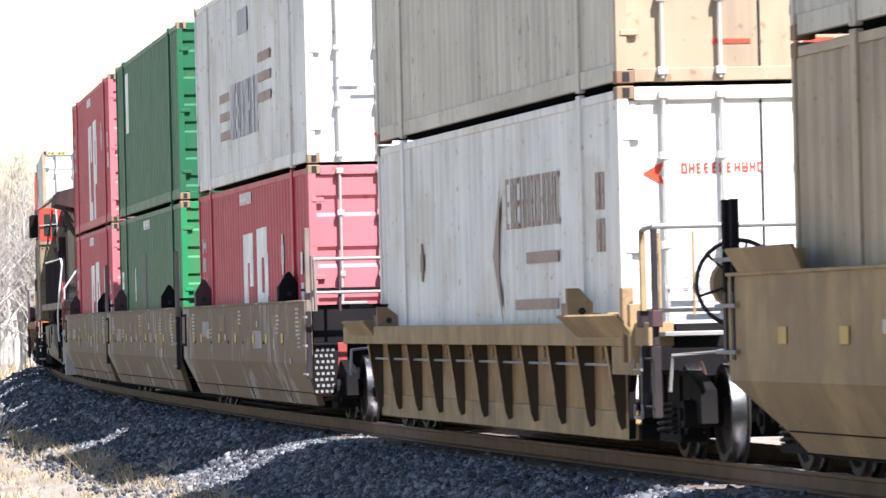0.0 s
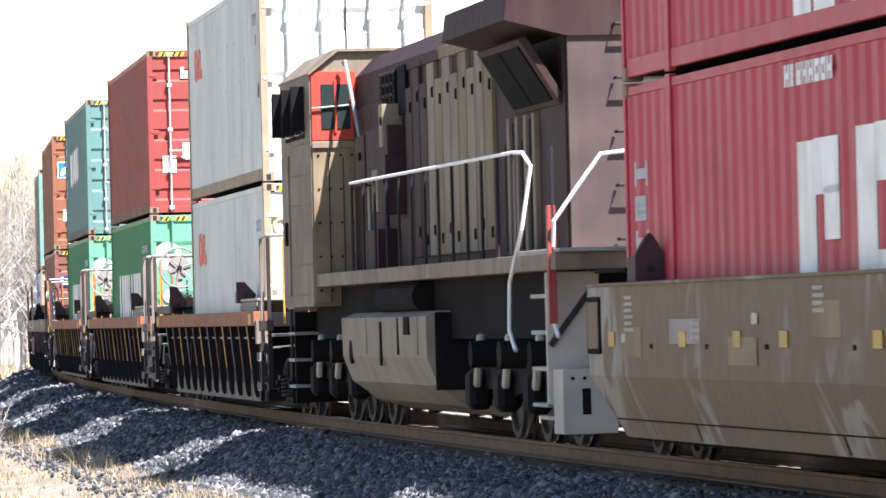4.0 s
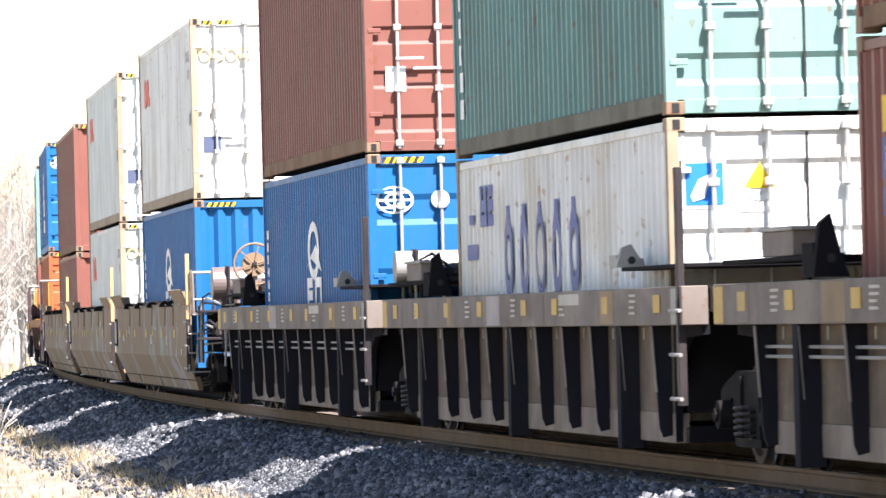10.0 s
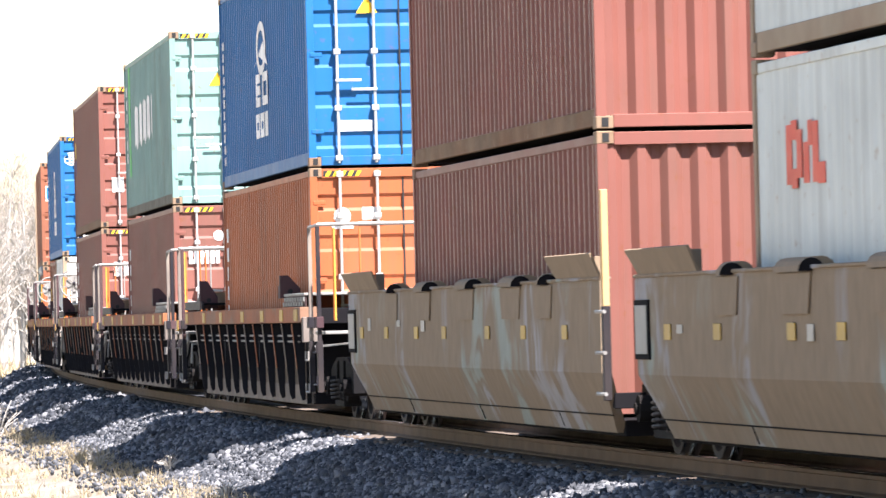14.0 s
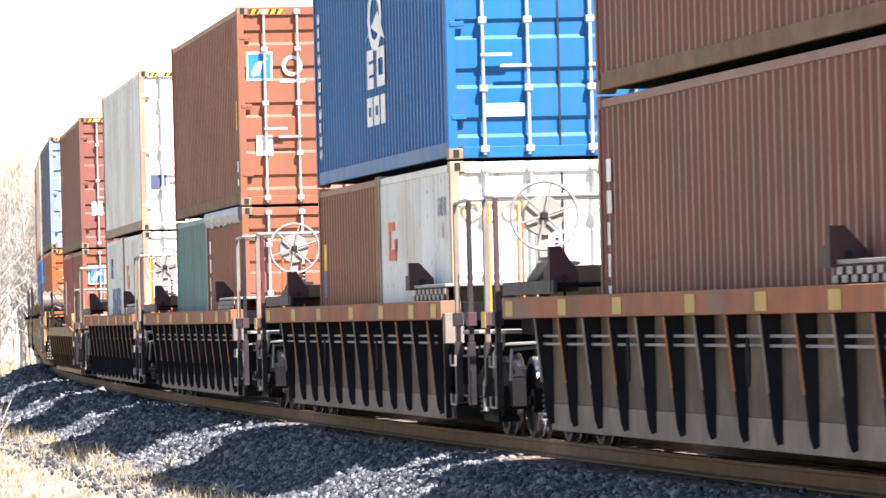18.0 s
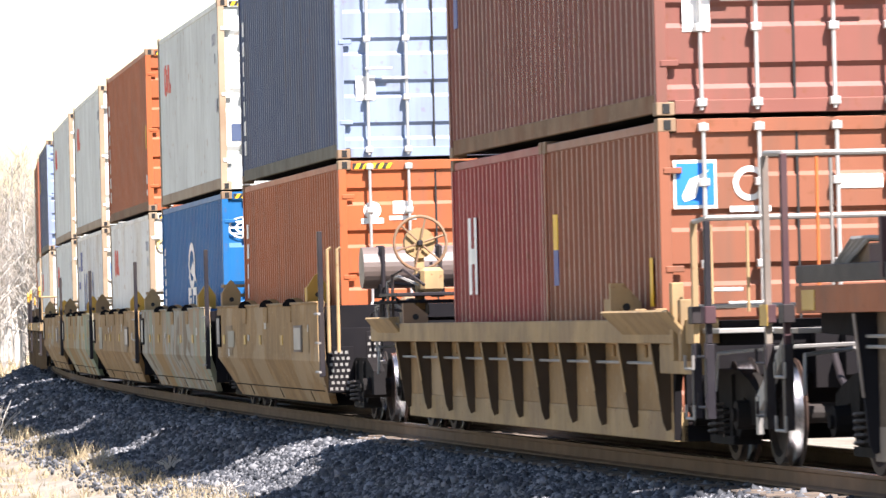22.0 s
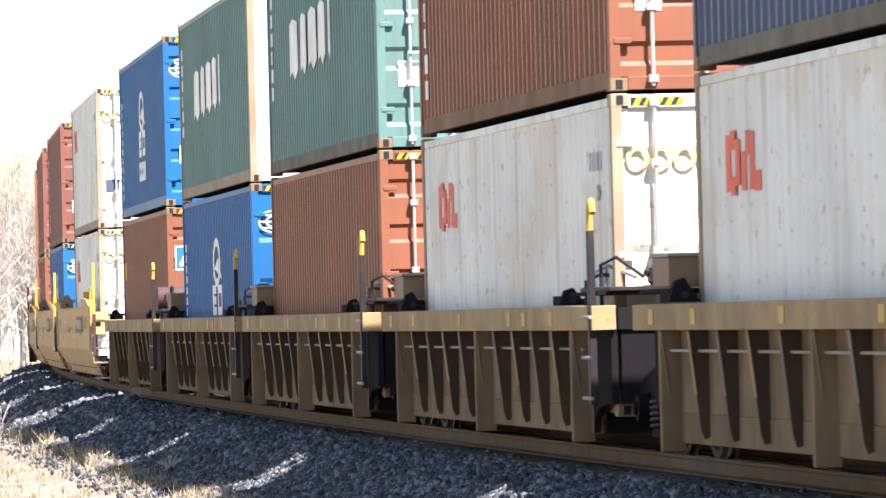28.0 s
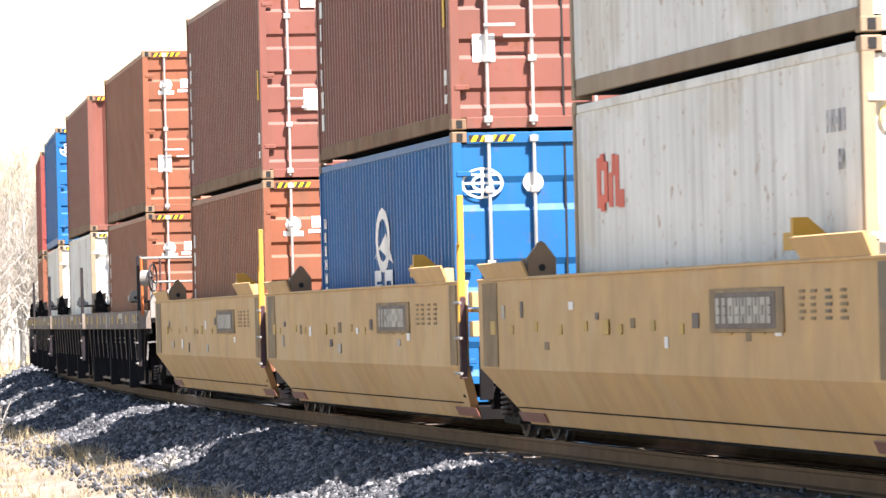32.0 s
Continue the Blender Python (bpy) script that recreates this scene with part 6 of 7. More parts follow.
# key, front of the boxes, car, (upper box), (lower box), equipment; a box: colour, height, end, marks, side
# dc: door paint, on some boxes paled to hold the sun's glare
U = lambda colour, H=H96, end="door", marks=(), side="wave", doors=5, dc=None, cast=None: dict(colour=colour, H=H, end=end, marks=marks, side=side, doors=doors, dc=dc, cast=cast)
M_YCAST = mat("yellowed casting", (0.30, 0.235, 0.16), 0.7, dirt=RUST, dirty=0.4)
OCL = dict(side="flat", doors=3, cast=M_YCAST)
TRAIN = [
    ("U0", -25.8, "s_tan", U("cream", side="dom", doors=0), U("tan", side="dom", doors=0), ()),
    ("U1", -49.27, "r_tan53", U("cream", side="dom", doors=0, dc="tan", marks=("end_red_tabs",)), U("white", side="dom", doors=0, marks=("brown_words",)), ()),
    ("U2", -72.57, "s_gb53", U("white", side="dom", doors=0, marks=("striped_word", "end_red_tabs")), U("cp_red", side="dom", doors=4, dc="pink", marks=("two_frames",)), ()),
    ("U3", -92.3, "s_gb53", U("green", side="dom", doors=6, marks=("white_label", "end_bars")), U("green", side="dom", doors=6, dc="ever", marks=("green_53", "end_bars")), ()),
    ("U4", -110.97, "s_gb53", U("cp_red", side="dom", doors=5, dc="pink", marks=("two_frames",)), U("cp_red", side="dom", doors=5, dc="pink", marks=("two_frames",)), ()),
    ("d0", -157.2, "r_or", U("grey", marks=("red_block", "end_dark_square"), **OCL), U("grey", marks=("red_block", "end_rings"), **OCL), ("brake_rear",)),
    ("d1", -178.7, "r_or", U("red", marks=("end_bars", "end_papers")), U("ever", dc="glare_green", marks=("green_word", "end_disc"), doors=3), ("brake_rear",)),
    ("d2", -200.2, "r_or", U("teal", marks=("white_patches", "end_triangle"), doors=4), U("ever", dc="glare_green", marks=("green_word", "end_disc"), doors=3), ()),
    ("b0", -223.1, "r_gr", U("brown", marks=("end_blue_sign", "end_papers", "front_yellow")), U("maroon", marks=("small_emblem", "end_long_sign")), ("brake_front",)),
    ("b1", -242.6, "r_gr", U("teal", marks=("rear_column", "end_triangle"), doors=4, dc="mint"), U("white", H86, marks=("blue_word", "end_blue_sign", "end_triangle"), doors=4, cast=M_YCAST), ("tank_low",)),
    ("b2", -262.2, "r_gr", U("maroon", marks=("end_papers",)), U("blue", marks=("tall_stack", "end_globe"), doors=3), ("tank_rear",)),
    ("b3", -285.8, "s_gb", U("white", marks=("red_block", "end_dark_square", "end_rings"), **OCL), U("blue", end="blank", marks=("tall_stack",)), ()),
    ("b4", -304.8, "s_gb", U("grey", marks=("red_block", "end_dark_square"), **OCL), U("grey", marks=("red_block", "end_rings"), **OCL), ()),
    ("b5", -324.0, "s_gb", U("maroon", end="blank"), U("maroon", H86, end="blank"), ()),
    ("b6", -346.3, "r_or", U("blue", marks=("tall_stack", "end_globe", "end_triangle")), U("orange", marks=("rear_column", "end_badges")), ()),
    ("b7", -368.2, "r_or", U("mint", marks=("white_patches", "green_stripe", "end_triangle"), doors=4), U("maroon", marks=("rear_column", "end_word")), ()),
    ("b8", -389.7, "r_or", U("maroon", marks=("end_papers", "rear_badge")), U("maroon", marks=("rear_column", "end_word")), ("brake_rear",)),
    ("b9", -411.2, "r_or", U("blue", marks=("tall_stack", "end_globe", "end_triangle")), ("brown", "white", H86, ("rear_badge",), ("red_block_short", "end_rings")), ("brake_rear",)),
    ("a1", -433.5, "r_or", U("brown", marks=("end_blue_sign", "end_papers", "front_yellow")), ("teal", "brown", H86, (), ("rear_column", "tarpaulin")), ("brake_rear",)),
    ("a2", -453.9, "r_or", U("white", marks=("end_dark_square",), **OCL), ("white", "white", H86, ("blue_word_short",), ("red_block_short", "end_rings")), ()),
    ("a3", -476.8, "r_tan", U("maroon", marks=("rear_badge", "end_papers")), ("red", "brown", H86, ("white_slash",), ("rear_badge", "end_blue_sign", "front_yellow")), ("tank_rear",)),
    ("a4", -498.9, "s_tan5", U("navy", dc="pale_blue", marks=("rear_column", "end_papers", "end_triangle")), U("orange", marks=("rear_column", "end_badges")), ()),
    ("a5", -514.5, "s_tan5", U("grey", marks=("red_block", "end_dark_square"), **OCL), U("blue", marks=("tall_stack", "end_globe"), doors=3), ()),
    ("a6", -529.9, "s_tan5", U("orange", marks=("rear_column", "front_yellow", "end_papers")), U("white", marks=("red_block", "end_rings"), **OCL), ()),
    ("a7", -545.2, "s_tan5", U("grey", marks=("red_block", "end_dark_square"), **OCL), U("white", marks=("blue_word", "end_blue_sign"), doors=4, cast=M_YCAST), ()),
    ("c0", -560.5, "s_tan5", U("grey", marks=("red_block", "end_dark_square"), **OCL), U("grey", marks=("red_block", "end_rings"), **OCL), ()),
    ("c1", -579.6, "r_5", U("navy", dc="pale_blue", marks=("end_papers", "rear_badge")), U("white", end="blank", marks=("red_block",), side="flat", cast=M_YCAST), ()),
    ("c2", -595.7, "r_5", U("brown", marks=("rear_column", "end_papers")), U("white", marks=("red_block", "end_rings"), **OCL), ()),
    ("c3", -611.5, "r_5", U("teal", marks=("white_patches", "end_papers"), doors=4), U("brown", marks=()), ()),
    ("c4", -626.5, "r_5", U("teal", end="blank", marks=("white_patches",), dc="white", cast=M_YCAST), U("blue", marks=("tall_stack", "end_globe"), doors=3), ()),
    ("c5", -642.2, "r_5", U("blue", marks=("tall_stack", "end_globe", "end_papers")), U("brown", marks=("rear_badge", "end_blue_sign")), ("tank_front",)),
    ("c6", -663.3, "s_y", U("white", marks=("red_block", "end_dark_square", "end_rings"), **OCL), U("white", marks=("red_block", "end_rings"), **OCL), ()),
    ("e0", -683.2, "s_y", U("maroon", marks=("rear_column", "front_yellow", "end_papers")), U("blue", marks=("tall_stack", "end_globe"), doors=3), ()),
    ("e1", -702.5, "s_y", U("maroon", marks=("rear_column", "end_bars", "front_yellow")), U("brown", marks=("rear_column", "end_badges")), ()),
    ("e2", -725.1, "r_gr", U("brown", marks=("end_badges", "end_papers")), U("brown", marks=("rear_column", "end_badges")), ("brake_front",)),
    ("e3", -744.6, "r_gr", U("maroon", end="blank"), U("white", marks=(), **OCL), ()),
    ("e4", -764.6, "r_gr", U("blue", end="door", marks=("end_globe",)), U("white", **OCL), ()),
    ("e5", -783.7, "r_gr", U("red"), U("brown"), ()),
]
STARTS_SET = {"U0", "U1", "U2", "b0", "b3", "a3", "a4", "c1", "c6", "e2"}
ENDS_SET = {"U0", "U1", "U4", "b2", "b5", "a3", "c0", "c5", "e1", "e5"}


def load(spec, L, mid, z, place):
    word = paint_word(spec["colour"])
    what = "smooth-sided" if spec["side"] == "flat" else "corrugated"
    if spec["side"] == "dom":
        what = "53-foot"
    c = container("freight_container", "%s %s steel container %s" % (word, what, place), spec["colour"], L, spec["H"], spec["end"], spec["side"], spec["doors"], spec["dc"], spec["cast"])
    for k in spec["marks"]:
        mark(c, k, L, spec["H"], 2.59 if spec["side"] == "dom" else W40)
    put(c, mid, z)


for n, (key, front, car, up, lo, extra) in enumerate(TRAIN):
    L = 16.15 if key[0] == "U" else 12.19
    base = LOW.get(car, 0.33)
    mid = front - L / 2
    if isinstance(lo, tuple):        # two 20 ft boxes end to end
        rear, fore, hlow, m_rear, m_fore = lo
        for colour, off, mk in ((fore, 3.06, m_fore), (rear, -3.06, m_rear)):
            load(dict(colour=colour, H=hlow, end="door", marks=mk, side="flat" if colour == "white" else "wave", doors=5 if colour != "white" else 3, dc=None, cast=M_YCAST if colour == "white" else None), 6.06, mid + off, base, "sharing the well of a car")
    else:
        hlow = lo["H"]
        load(lo, L, mid, base, "sitting in the well of a car")
    load(up, L, mid, base + hlow + 0.022, "stacked on another container")
    kind = car
    put(make_car(kind, n, key in STARTS_SET, key in ENDS_SET, extra), front - OFF[kind])
# ---------------------------------------------------------------- locomotive
M_LRED_P = mat("red locomotive paint", (0.50, 0.045, 0.03), 0.5, dirt=GRIME, dirty=0.35, streak=0.3)
M_LMAROON = mat("grimy maroon hood paint", (0.034, 0.018, 0.020), 0.7, gloss=0.12, dirt=(0.065, 0.050, 0.036), dirty=0.4, streak=0.4)
M_LHOOD_END = mat("dusty maroon end paint", (0.062, 0.046, 0.047), 0.7, dirt=(0.12, 0.09, 0.07), dirty=0.5, streak=0.4, gloss=0.12)
M_LTAN = mat("dust-covered hood paint", (0.20, 0.165, 0.118), 0.7, dirt=(0.07, 0.04, 0.035), dirty=0.5, streak=0.6)
M_LDUST = mat("yellow-brown dust over hood paint", (0.22, 0.18, 0.115), 0.8, dirt=(0.09, 0.055, 0.035), dirty=0.4, streak=0.5, gloss=0.1)
M_LTANK = mat("dusty fuel tank steel", (0.26, 0.22, 0.165), 0.8, dirt=GRIME, dirty=0.4, streak=0.2)
M_WHITE_RAIL = mat("white handrail paint", (0.75, 0.75, 0.74), 0.45, dirt=GRIME, dirty=0.15)
M_SCREEN = mat("black radiator screen", (0.006, 0.006, 0.007), 0.8, gloss=0.05)
M_GLASS = mat("dark cab glass", (0.02, 0.03, 0.03), 0.12, bump=0)


def locomotive():
    """Long-hood locomotive running hood first; +x is the radiator end."""
    c = thing("diesel_locomotive", "grimy red and maroon diesel locomotive with white handrails", "locomotive")
    block("underframe", -11.0, 10.9, -1.48, 1.48, 1.70, 1.86, M_LTAN, c, "dusty side sill")
    # added block: the dark void below the walkway as a solid black
    block("equipment_block", -10.4, 10.2, -1.18, 1.18, 1.05, 1.698, M_UNDER, c, "near-black block filling the dark void under the walkway")
    part("hood", cross_section([(-0.93, 1.86), (0.93, 1.86), (0.93, 4.30), (0.70, 4.54), (-0.70, 4.54), (-0.93, 4.30)], -7.75, 8.3), M_LMAROON, c, "grimy maroon engine hood")
    # doors along the hood
    for i in range(11):
        x = -2.9 + i * 0.62
        d = block("hood_door", x, x + 0.56, -0.975, -0.925, 1.98, 3.95 + 0.2 * (i % 2), (M_LMAROON if i < 3 else (M_LTAN, M_LDUST, M_LTAN)[i % 3]), c, "tall hinged hood door")
        for z in (-0.8, 0.75):
            part("latch", box(0.05, 0.03, 0.12, 0.008), M_UNDER, d, at=(0.2, -0.03, z))
    block("blower_box", -5.4, -3.3, -1.14, -0.93, 2.9, 3.55, M_LMAROON, c)
    block("cabinet", -7.7, -4.9, -0.98, -0.93, 1.86, 3.9, M_LMAROON, c, "grimy electrical cabinet")
    block("battery_box", -5.6, -4.2, -1.16, -0.93, 1.86, 2.35, M_LMAROON, c)
    for i in range(4):
        g = block("vent", -5.2 + i * 0.36, -4.95 + i * 0.36, -0.965, -0.92, 3.66, 4.22, M_SCREEN, c, "louvred vent")
        for k in range(5):
            part("louvre", box(0.25, 0.05, 0.03, 0.004), M_LMAROON, g, at=(0, -0.03, -0.26 + k * 0.13), turn=(30, 0, 0))
    block("grille", -3.5, -2.85, -0.98, -0.92, 3.66, 4.24, M_SCREEN, c, "black air intake grille")
    for i in range(5):
        block("riveted_panel", -2.9 + i * 1.36, -1.62 + i * 1.36, -0.96, -0.925, 4.16, 4.29, M_LMAROON if i < 2 else M_LDUST, c)
    for i, (x, z, w, h) in enumerate(((-4.5, 2.55, 0.5, 0.5), (-3.6, 2.5, 0.35, 0.7), (-3.75, 3.3, 0.3, 0.5), (-6.2, 2.9, 0.9, 0.6))):
        hb = block("hood_box", x, x + w, -1.18 if i != 3 else -1.16, -0.93, z, z + h, (M_LTAN, M_LMAROON, M_LTAN, M_LMAROON)[i], c, "small box on the hood")
        part("box_latch", box(0.05, 0.03, 0.1, 0.008), M_UNDER, hb, at=(0.1, -0.13, 0.05))
    # radiator wings and screens
    part("radiator_wing", cross_section([(-1.52, 4.14), (-1.48, 4.42), (-0.7, 4.60), (0.7, 4.60), (1.48, 4.42), (1.52, 4.14), (0.9, 3.98), (-0.9, 3.98)], 4.1, 8.4), M_LMAROON, c, "flared radiator wing")
    for sy in (-1, 1):
        w = part("screen_frame", box(2.8, 0.08, 0.75, 0.01), M_LMAROON, c, at=(6.8, sy * 1.12, 3.66), turn=(-32 * sy, 0, 0))
        for k in (-0.62, 0.62):
            part("screen", box(1.15, 0.03, 0.62, 0.006), M_SCREEN, w, "black radiator screen", at=(k, sy * 0.045, 0))
    for i in range(4):
        block("tall_vent", 4.6 + i * 0.55, 4.86 + i * 0.55, -0.965, -0.92, 1.95, 3.05 + 0.2 * (i % 2), M_SCREEN, c, "tall dark hood opening")
        block("vent_post", 4.9 + i * 0.55, 5.06 + i * 0.55, -0.985, -0.92, 1.9, 3.3, M_LTAN, c)
    # hood end
    end = part("hood_end", cross_section([(-0.90, 1.86), (0.90, 1.86), (0.90, 4.28), (0.66, 4.52), (-0.66, 4.52), (-0.90, 4.28)], 8.3, 8.36), M_LHOOD_END, c, "dusty maroon hood end")
    for k in range(5):
        z = 2.0 + 0.52 * k
        bar("grab_iron", [(8.40, -0.45, z), (8.52, -0.45, z), (8.52, 0.45, z), (8.40, 0.45, z)], 0.018, M_RODBLACK, c)
    block("number_board", 8.35, 8.40, 0.1, 0.6, 1.98, 2.14, M_UNDER, c)
    bm = bmesh.new()
    add_box(bm, -0.55, 0.55, -0.7, 0.7, 0, 0.14, 0.03)
    part("roof_fan", bm, M_UNDER, c, "roof fan housing", at=(5.6, 0, 4.60))
    part("exhaust_stack", box(0.9, 0.7, 0.28, 0.05), M_UNDER, c, at=(0.4, 0, 4.62))
    part("horn_bracket", box(0.1, 0.5, 0.2, 0.02), M_UNDER, c, at=(-1.5, 0, 4.62))
    # cab
    cab = part("cab", cross_section([(-1.52, 1.46), (1.52, 1.46), (1.52, 4.34), (1.15, 4.62), (-1.15, 4.62), (-1.52, 4.34)], -11.0, -7.75), M_LTAN, c, "dust-covered cab")
    part("cab_roof", cross_section([(-1.53, 4.335), (-1.16, 4.625), (1.16, 4.625), (1.53, 4.335), (1.54, 4.36), (1.18, 4.66), (-1.18, 4.66), (-1.54, 4.36)], -11.05, -7.68), M_LTAN, c, "dusty cab roof")
    block("cab_rear_panel", -7.75, -7.72, -1.50, -0.94, 3.52, 4.38, M_LRED_P, c, "red cab rear panel")
    skirt = block("cab_rear_skirt", -7.75, -7.715, -1.50, -0.94, 1.5, 3.51, M_LDUST, c, "bolted dusty panel below the cab window")
    part("skirt_ledge", box(0.05, 0.58, 0.09, 0.01), M_LTAN, skirt, at=(0.03, 0, 0.96))
    for k in range(5):
        for j in range(4):
            part("bolt", box(0.02, 0.028, 0.028, 0.006), M_UNDER, skirt, at=(0.024, -0.21 + 0.14 * j, -0.85 + 0.42 * k))
    for y, w in ((-1.30, 0.02), (-1.12, 0.02)):
        part("seam", box(0.008, w * 0.5, 1.8, 0.001), M_UNDER, skirt, at=(0.02, y + 1.22, -0.1))
    w = block("rear_window", -7.72, -7.705, -1.38, -1.02, 3.66, 4.22, M_GLASS, c, "dark cab rear window")
    part("window_bar", box(0.02, 0.03, 0.66, 0.004), M_LRED_P, w, at=(0.01, 0, 0))
    for x in (-10.3, -9.2):
        s = block("side_window", x, x + 0.85, -1.535, -1.515, 3.62, 4.22, M_GLASS, c, "dark cab side window")
        part("window_frame", box(0.93, 0.02, 0.05, 0.006), M_UNDER, s, at=(0, -0.004, -0.32))
    for x in (-10.4, -9.3, -8.25):
        block("wind_deflector", x - 0.03, x + 0.03, -1.70, -1.53, 3.65, 4.22, M_UNDER, c, "black wind deflector")
    door = block("cab_door", -10.8, -10.1, -1.545, -1.515, 1.6, 3.4, M_LTAN, c, "cab side door")
    part("door_handle", box(0.04, 0.05, 0.3, 0.008), M_UNDER, door, at=(0.24, -0.03, -0.1))
    for k in range(6):
        block("rivet_strip", -10.0, -7.8, -1.532, -1.52, 1.6 + 0.38 * k, 1.62 + 0.38 * k, M_LTAN, c)
    part("nose", cross_section([(-0.95, 1.40), (0.95, 1.40), (0.95, 3.0), (0.6, 3.2), (-0.6, 3.2), (-0.95, 3.0)], -11.9, -11.0), M_LRED_P, c, "red low nose")
    # fuel tank
    part("fuel_tank", cross_section([(-0.65, 0.20), (0.65, 0.20), (1.05, 0.32), (1.34, 0.55), (1.45, 0.85), (1.46, 1.30), (1.30, 1.36), (-1.30, 1.36), (-1.46, 1.30), (-1.45, 0.85), (-1.34, 0.55), (-1.05, 0.32)], -5.5, 1.9), M_LTANK, c, "dusty fuel tank")
    # black cap for both the soot and the deep shadow on this end
    block("tank_end", 1.9, 1.94, -1.36, 1.36, 0.5, 1.34, M_UNDER, c, "sooty fuel tank end with its shadow painted in")
    block("tank_gauge", -1.9, -1.8, -1.475, -1.45, 0.75, 1.25, M_UNDER, c)
    block("filler", 0.2, 0.6, -1.48, -1.42, 1.1, 1.3, M_UNDER, c)
    for x in (-3.2, -0.4, 1.2):
        block("tank_band", x, x + 0.05, -1.472, -1.44, 0.88, 1.29, M_LTANK if x != -0.4 else M_UNDER, c)
    air = bmesh.new()
    tube(air, [(-1.6, 0, 0), (1.6, 0, 0)], 0.17, 12)
    part("air_reservoir", air, M_UNDER, c, at=(-1.0, -1.26, 1.52))
    # trucks with three axles each
    for x in (-7.6, 6.2):
        frame_o = [(-2.75, 0.55), (-2.7, 0.95), (-2.2, 1.0), (-1.6, 0.82), (-0.7, 0.82), (-0.3, 1.0), (0.3, 1.0), (0.7, 0.82), (1.6, 0.82), (2.2, 1.0), (2.7, 0.95), (2.75, 0.55), (2.3, 0.42), (1.7, 0.55), (0.4, 0.50), (0.0, 0.42), (-0.4, 0.50), (-1.7, 0.55), (-2.3, 0.42)]
        t = part("bogie", box(5.2, 1.7, 0.35, 0.04), M_TRUCK, c, "six-wheel locomotive bogie", at=(x, 0, 0.85))
        for sy in (-1, 1):
            part("bogie_frame", extrude_profile(frame_o, -0.08, 0.08), M_TRUCK, t, at=(0, sy * 1.12, -0.85))
            for dx in (-1.95, 0, 1.95):
                part("axle_box", box(0.42, 0.24, 0.42, 0.06), M_TRUCK, t, at=(dx, sy * 1.24, -0.32))
                cyl = bmesh.new()
                tube(cyl, [(0, -0.16, 0), (0, 0.16, 0)], 0.14, 14)
                part("brake_cylinder", cyl, M_UNDER if dx else M_TRUCK, t, at=(dx + 0.95, sy * 1.3, 0.05))
                part("shock_strut", box(0.09, 0.08, 0.62, 0.02), M_PATCH_W if sy < 0 else M_SILL_GREY, t, at=(dx + 0.4, sy * 1.29, -0.02), turn=(0, 32, 0))
        for dx in (-1.95, 0, 1.95):
            wheelset(c, x + dx, 0.533)
    # handrails
    for sy in (-1, 1):
        y = sy * 1.45
        bar("handrail", [(-4.4, y, 2.90), (8.3, y, 2.86), (8.9, y, 2.84), (9.4, y, 2.70), (9.2, sy * 1.52, 2.1), (8.5, sy * 1.54, 1.6), (8.4, sy * 1.54, 1.15), (8.7, sy * 1.53, 0.95)], 0.02, M_WHITE_RAIL, c, "white painted handrail")
        for i in range(13):
            x = -4.3 + i * 1.05
            bar("stanchion", [(x, y, 1.86), (x, y, 2.88 - 0.002 * i)], 0.018, M_RODBLACK, c, sides=6)
        bar("end_rail", [(10.8, y * 0.3, 2.82), (10.8, y * 0.7, 2.76), (10.75, y * 0.85, 2.46), (10.7, y, 2.15), (10.6, y, 1.9), (10.5, y, 1.25), (10.8, y, 1.08)], 0.02, M_WHITE_RAIL, c, "white painted step rail")
        bar("end_post", [(10.6, y, 1.7), (10.6, y, 2.85)], 0.025, M_RODBLACK, c)
        bar("end_post", [(10.6, y * 0.5, 1.7), (10.6, y * 0.5, 2.85)], 0.025, M_RODBLACK, c)
        bar("cab_grab", [(-7.62, sy * 1.12, 4.46), (-7.58, sy * 1.08, 4.5), (-6.6, sy * 1.03, 3.42), (-6.2, sy * 1.02, 3.36), (-6.0, sy * 1.02, 3.26), (-6.0, sy * 1.02, 1.9)], 0.024, M_GRATE, c)
        bar("window_grab", [(-7.68, sy * 1.5, 3.92), (-7.68, sy * 0.95, 3.96)], 0.014, M_GRATE, c)
        bar("nose_rail", [(-10.9, y, 0.7), (-10.9, y, 2.7), (-9.9, y, 2.75)], 0.02, M_RODBLACK, c)
        for k in range(4):
            block("step", 9.5, 10.4, min(sy * 1.05, sy * 1.5), max(sy * 1.05, sy * 1.5), 0.42 + 0.34 * k, 0.46 + 0.34 * k, M_GRATE, c)
            block("rear_step", -10.9, -10.2, min(sy * 1.05, sy * 1.5), max(sy * 1.05, sy * 1.5), 0.42 + 0.34 * k, 0.46 + 0.34 * k, M_GRATE, c)
        block("step_side", 10.38, 10.44, min(sy * 1.0, sy * 1.5), max(sy * 1.0, sy * 1.5), 0.45, 1.68, M_PATCH_W, c, "pale step well side")
        block("pilot_wing", 10.5, 11.05, min(sy * 0.95, sy * 1.46), max(sy * 0.95, sy * 1.46), 0.18, 0.78, M_PATCH_W, c, "pale pilot wing")
        for k in range(4):
            block("bolt_head", 11.045, 11.06, min(sy * (1.02 + 0.11 * k), sy * (1.05 + 0.11 * k)), max(sy * (1.02 + 0.11 * k), sy * (1.05 + 0.11 * k)), 0.68, 0.71, M_UNDER, c)
        bar("step_brace", [(10.46, sy * 1.47, 1.0), (10.46, sy * 1.05, 1.55)], 0.03, M_RODBLACK, c)
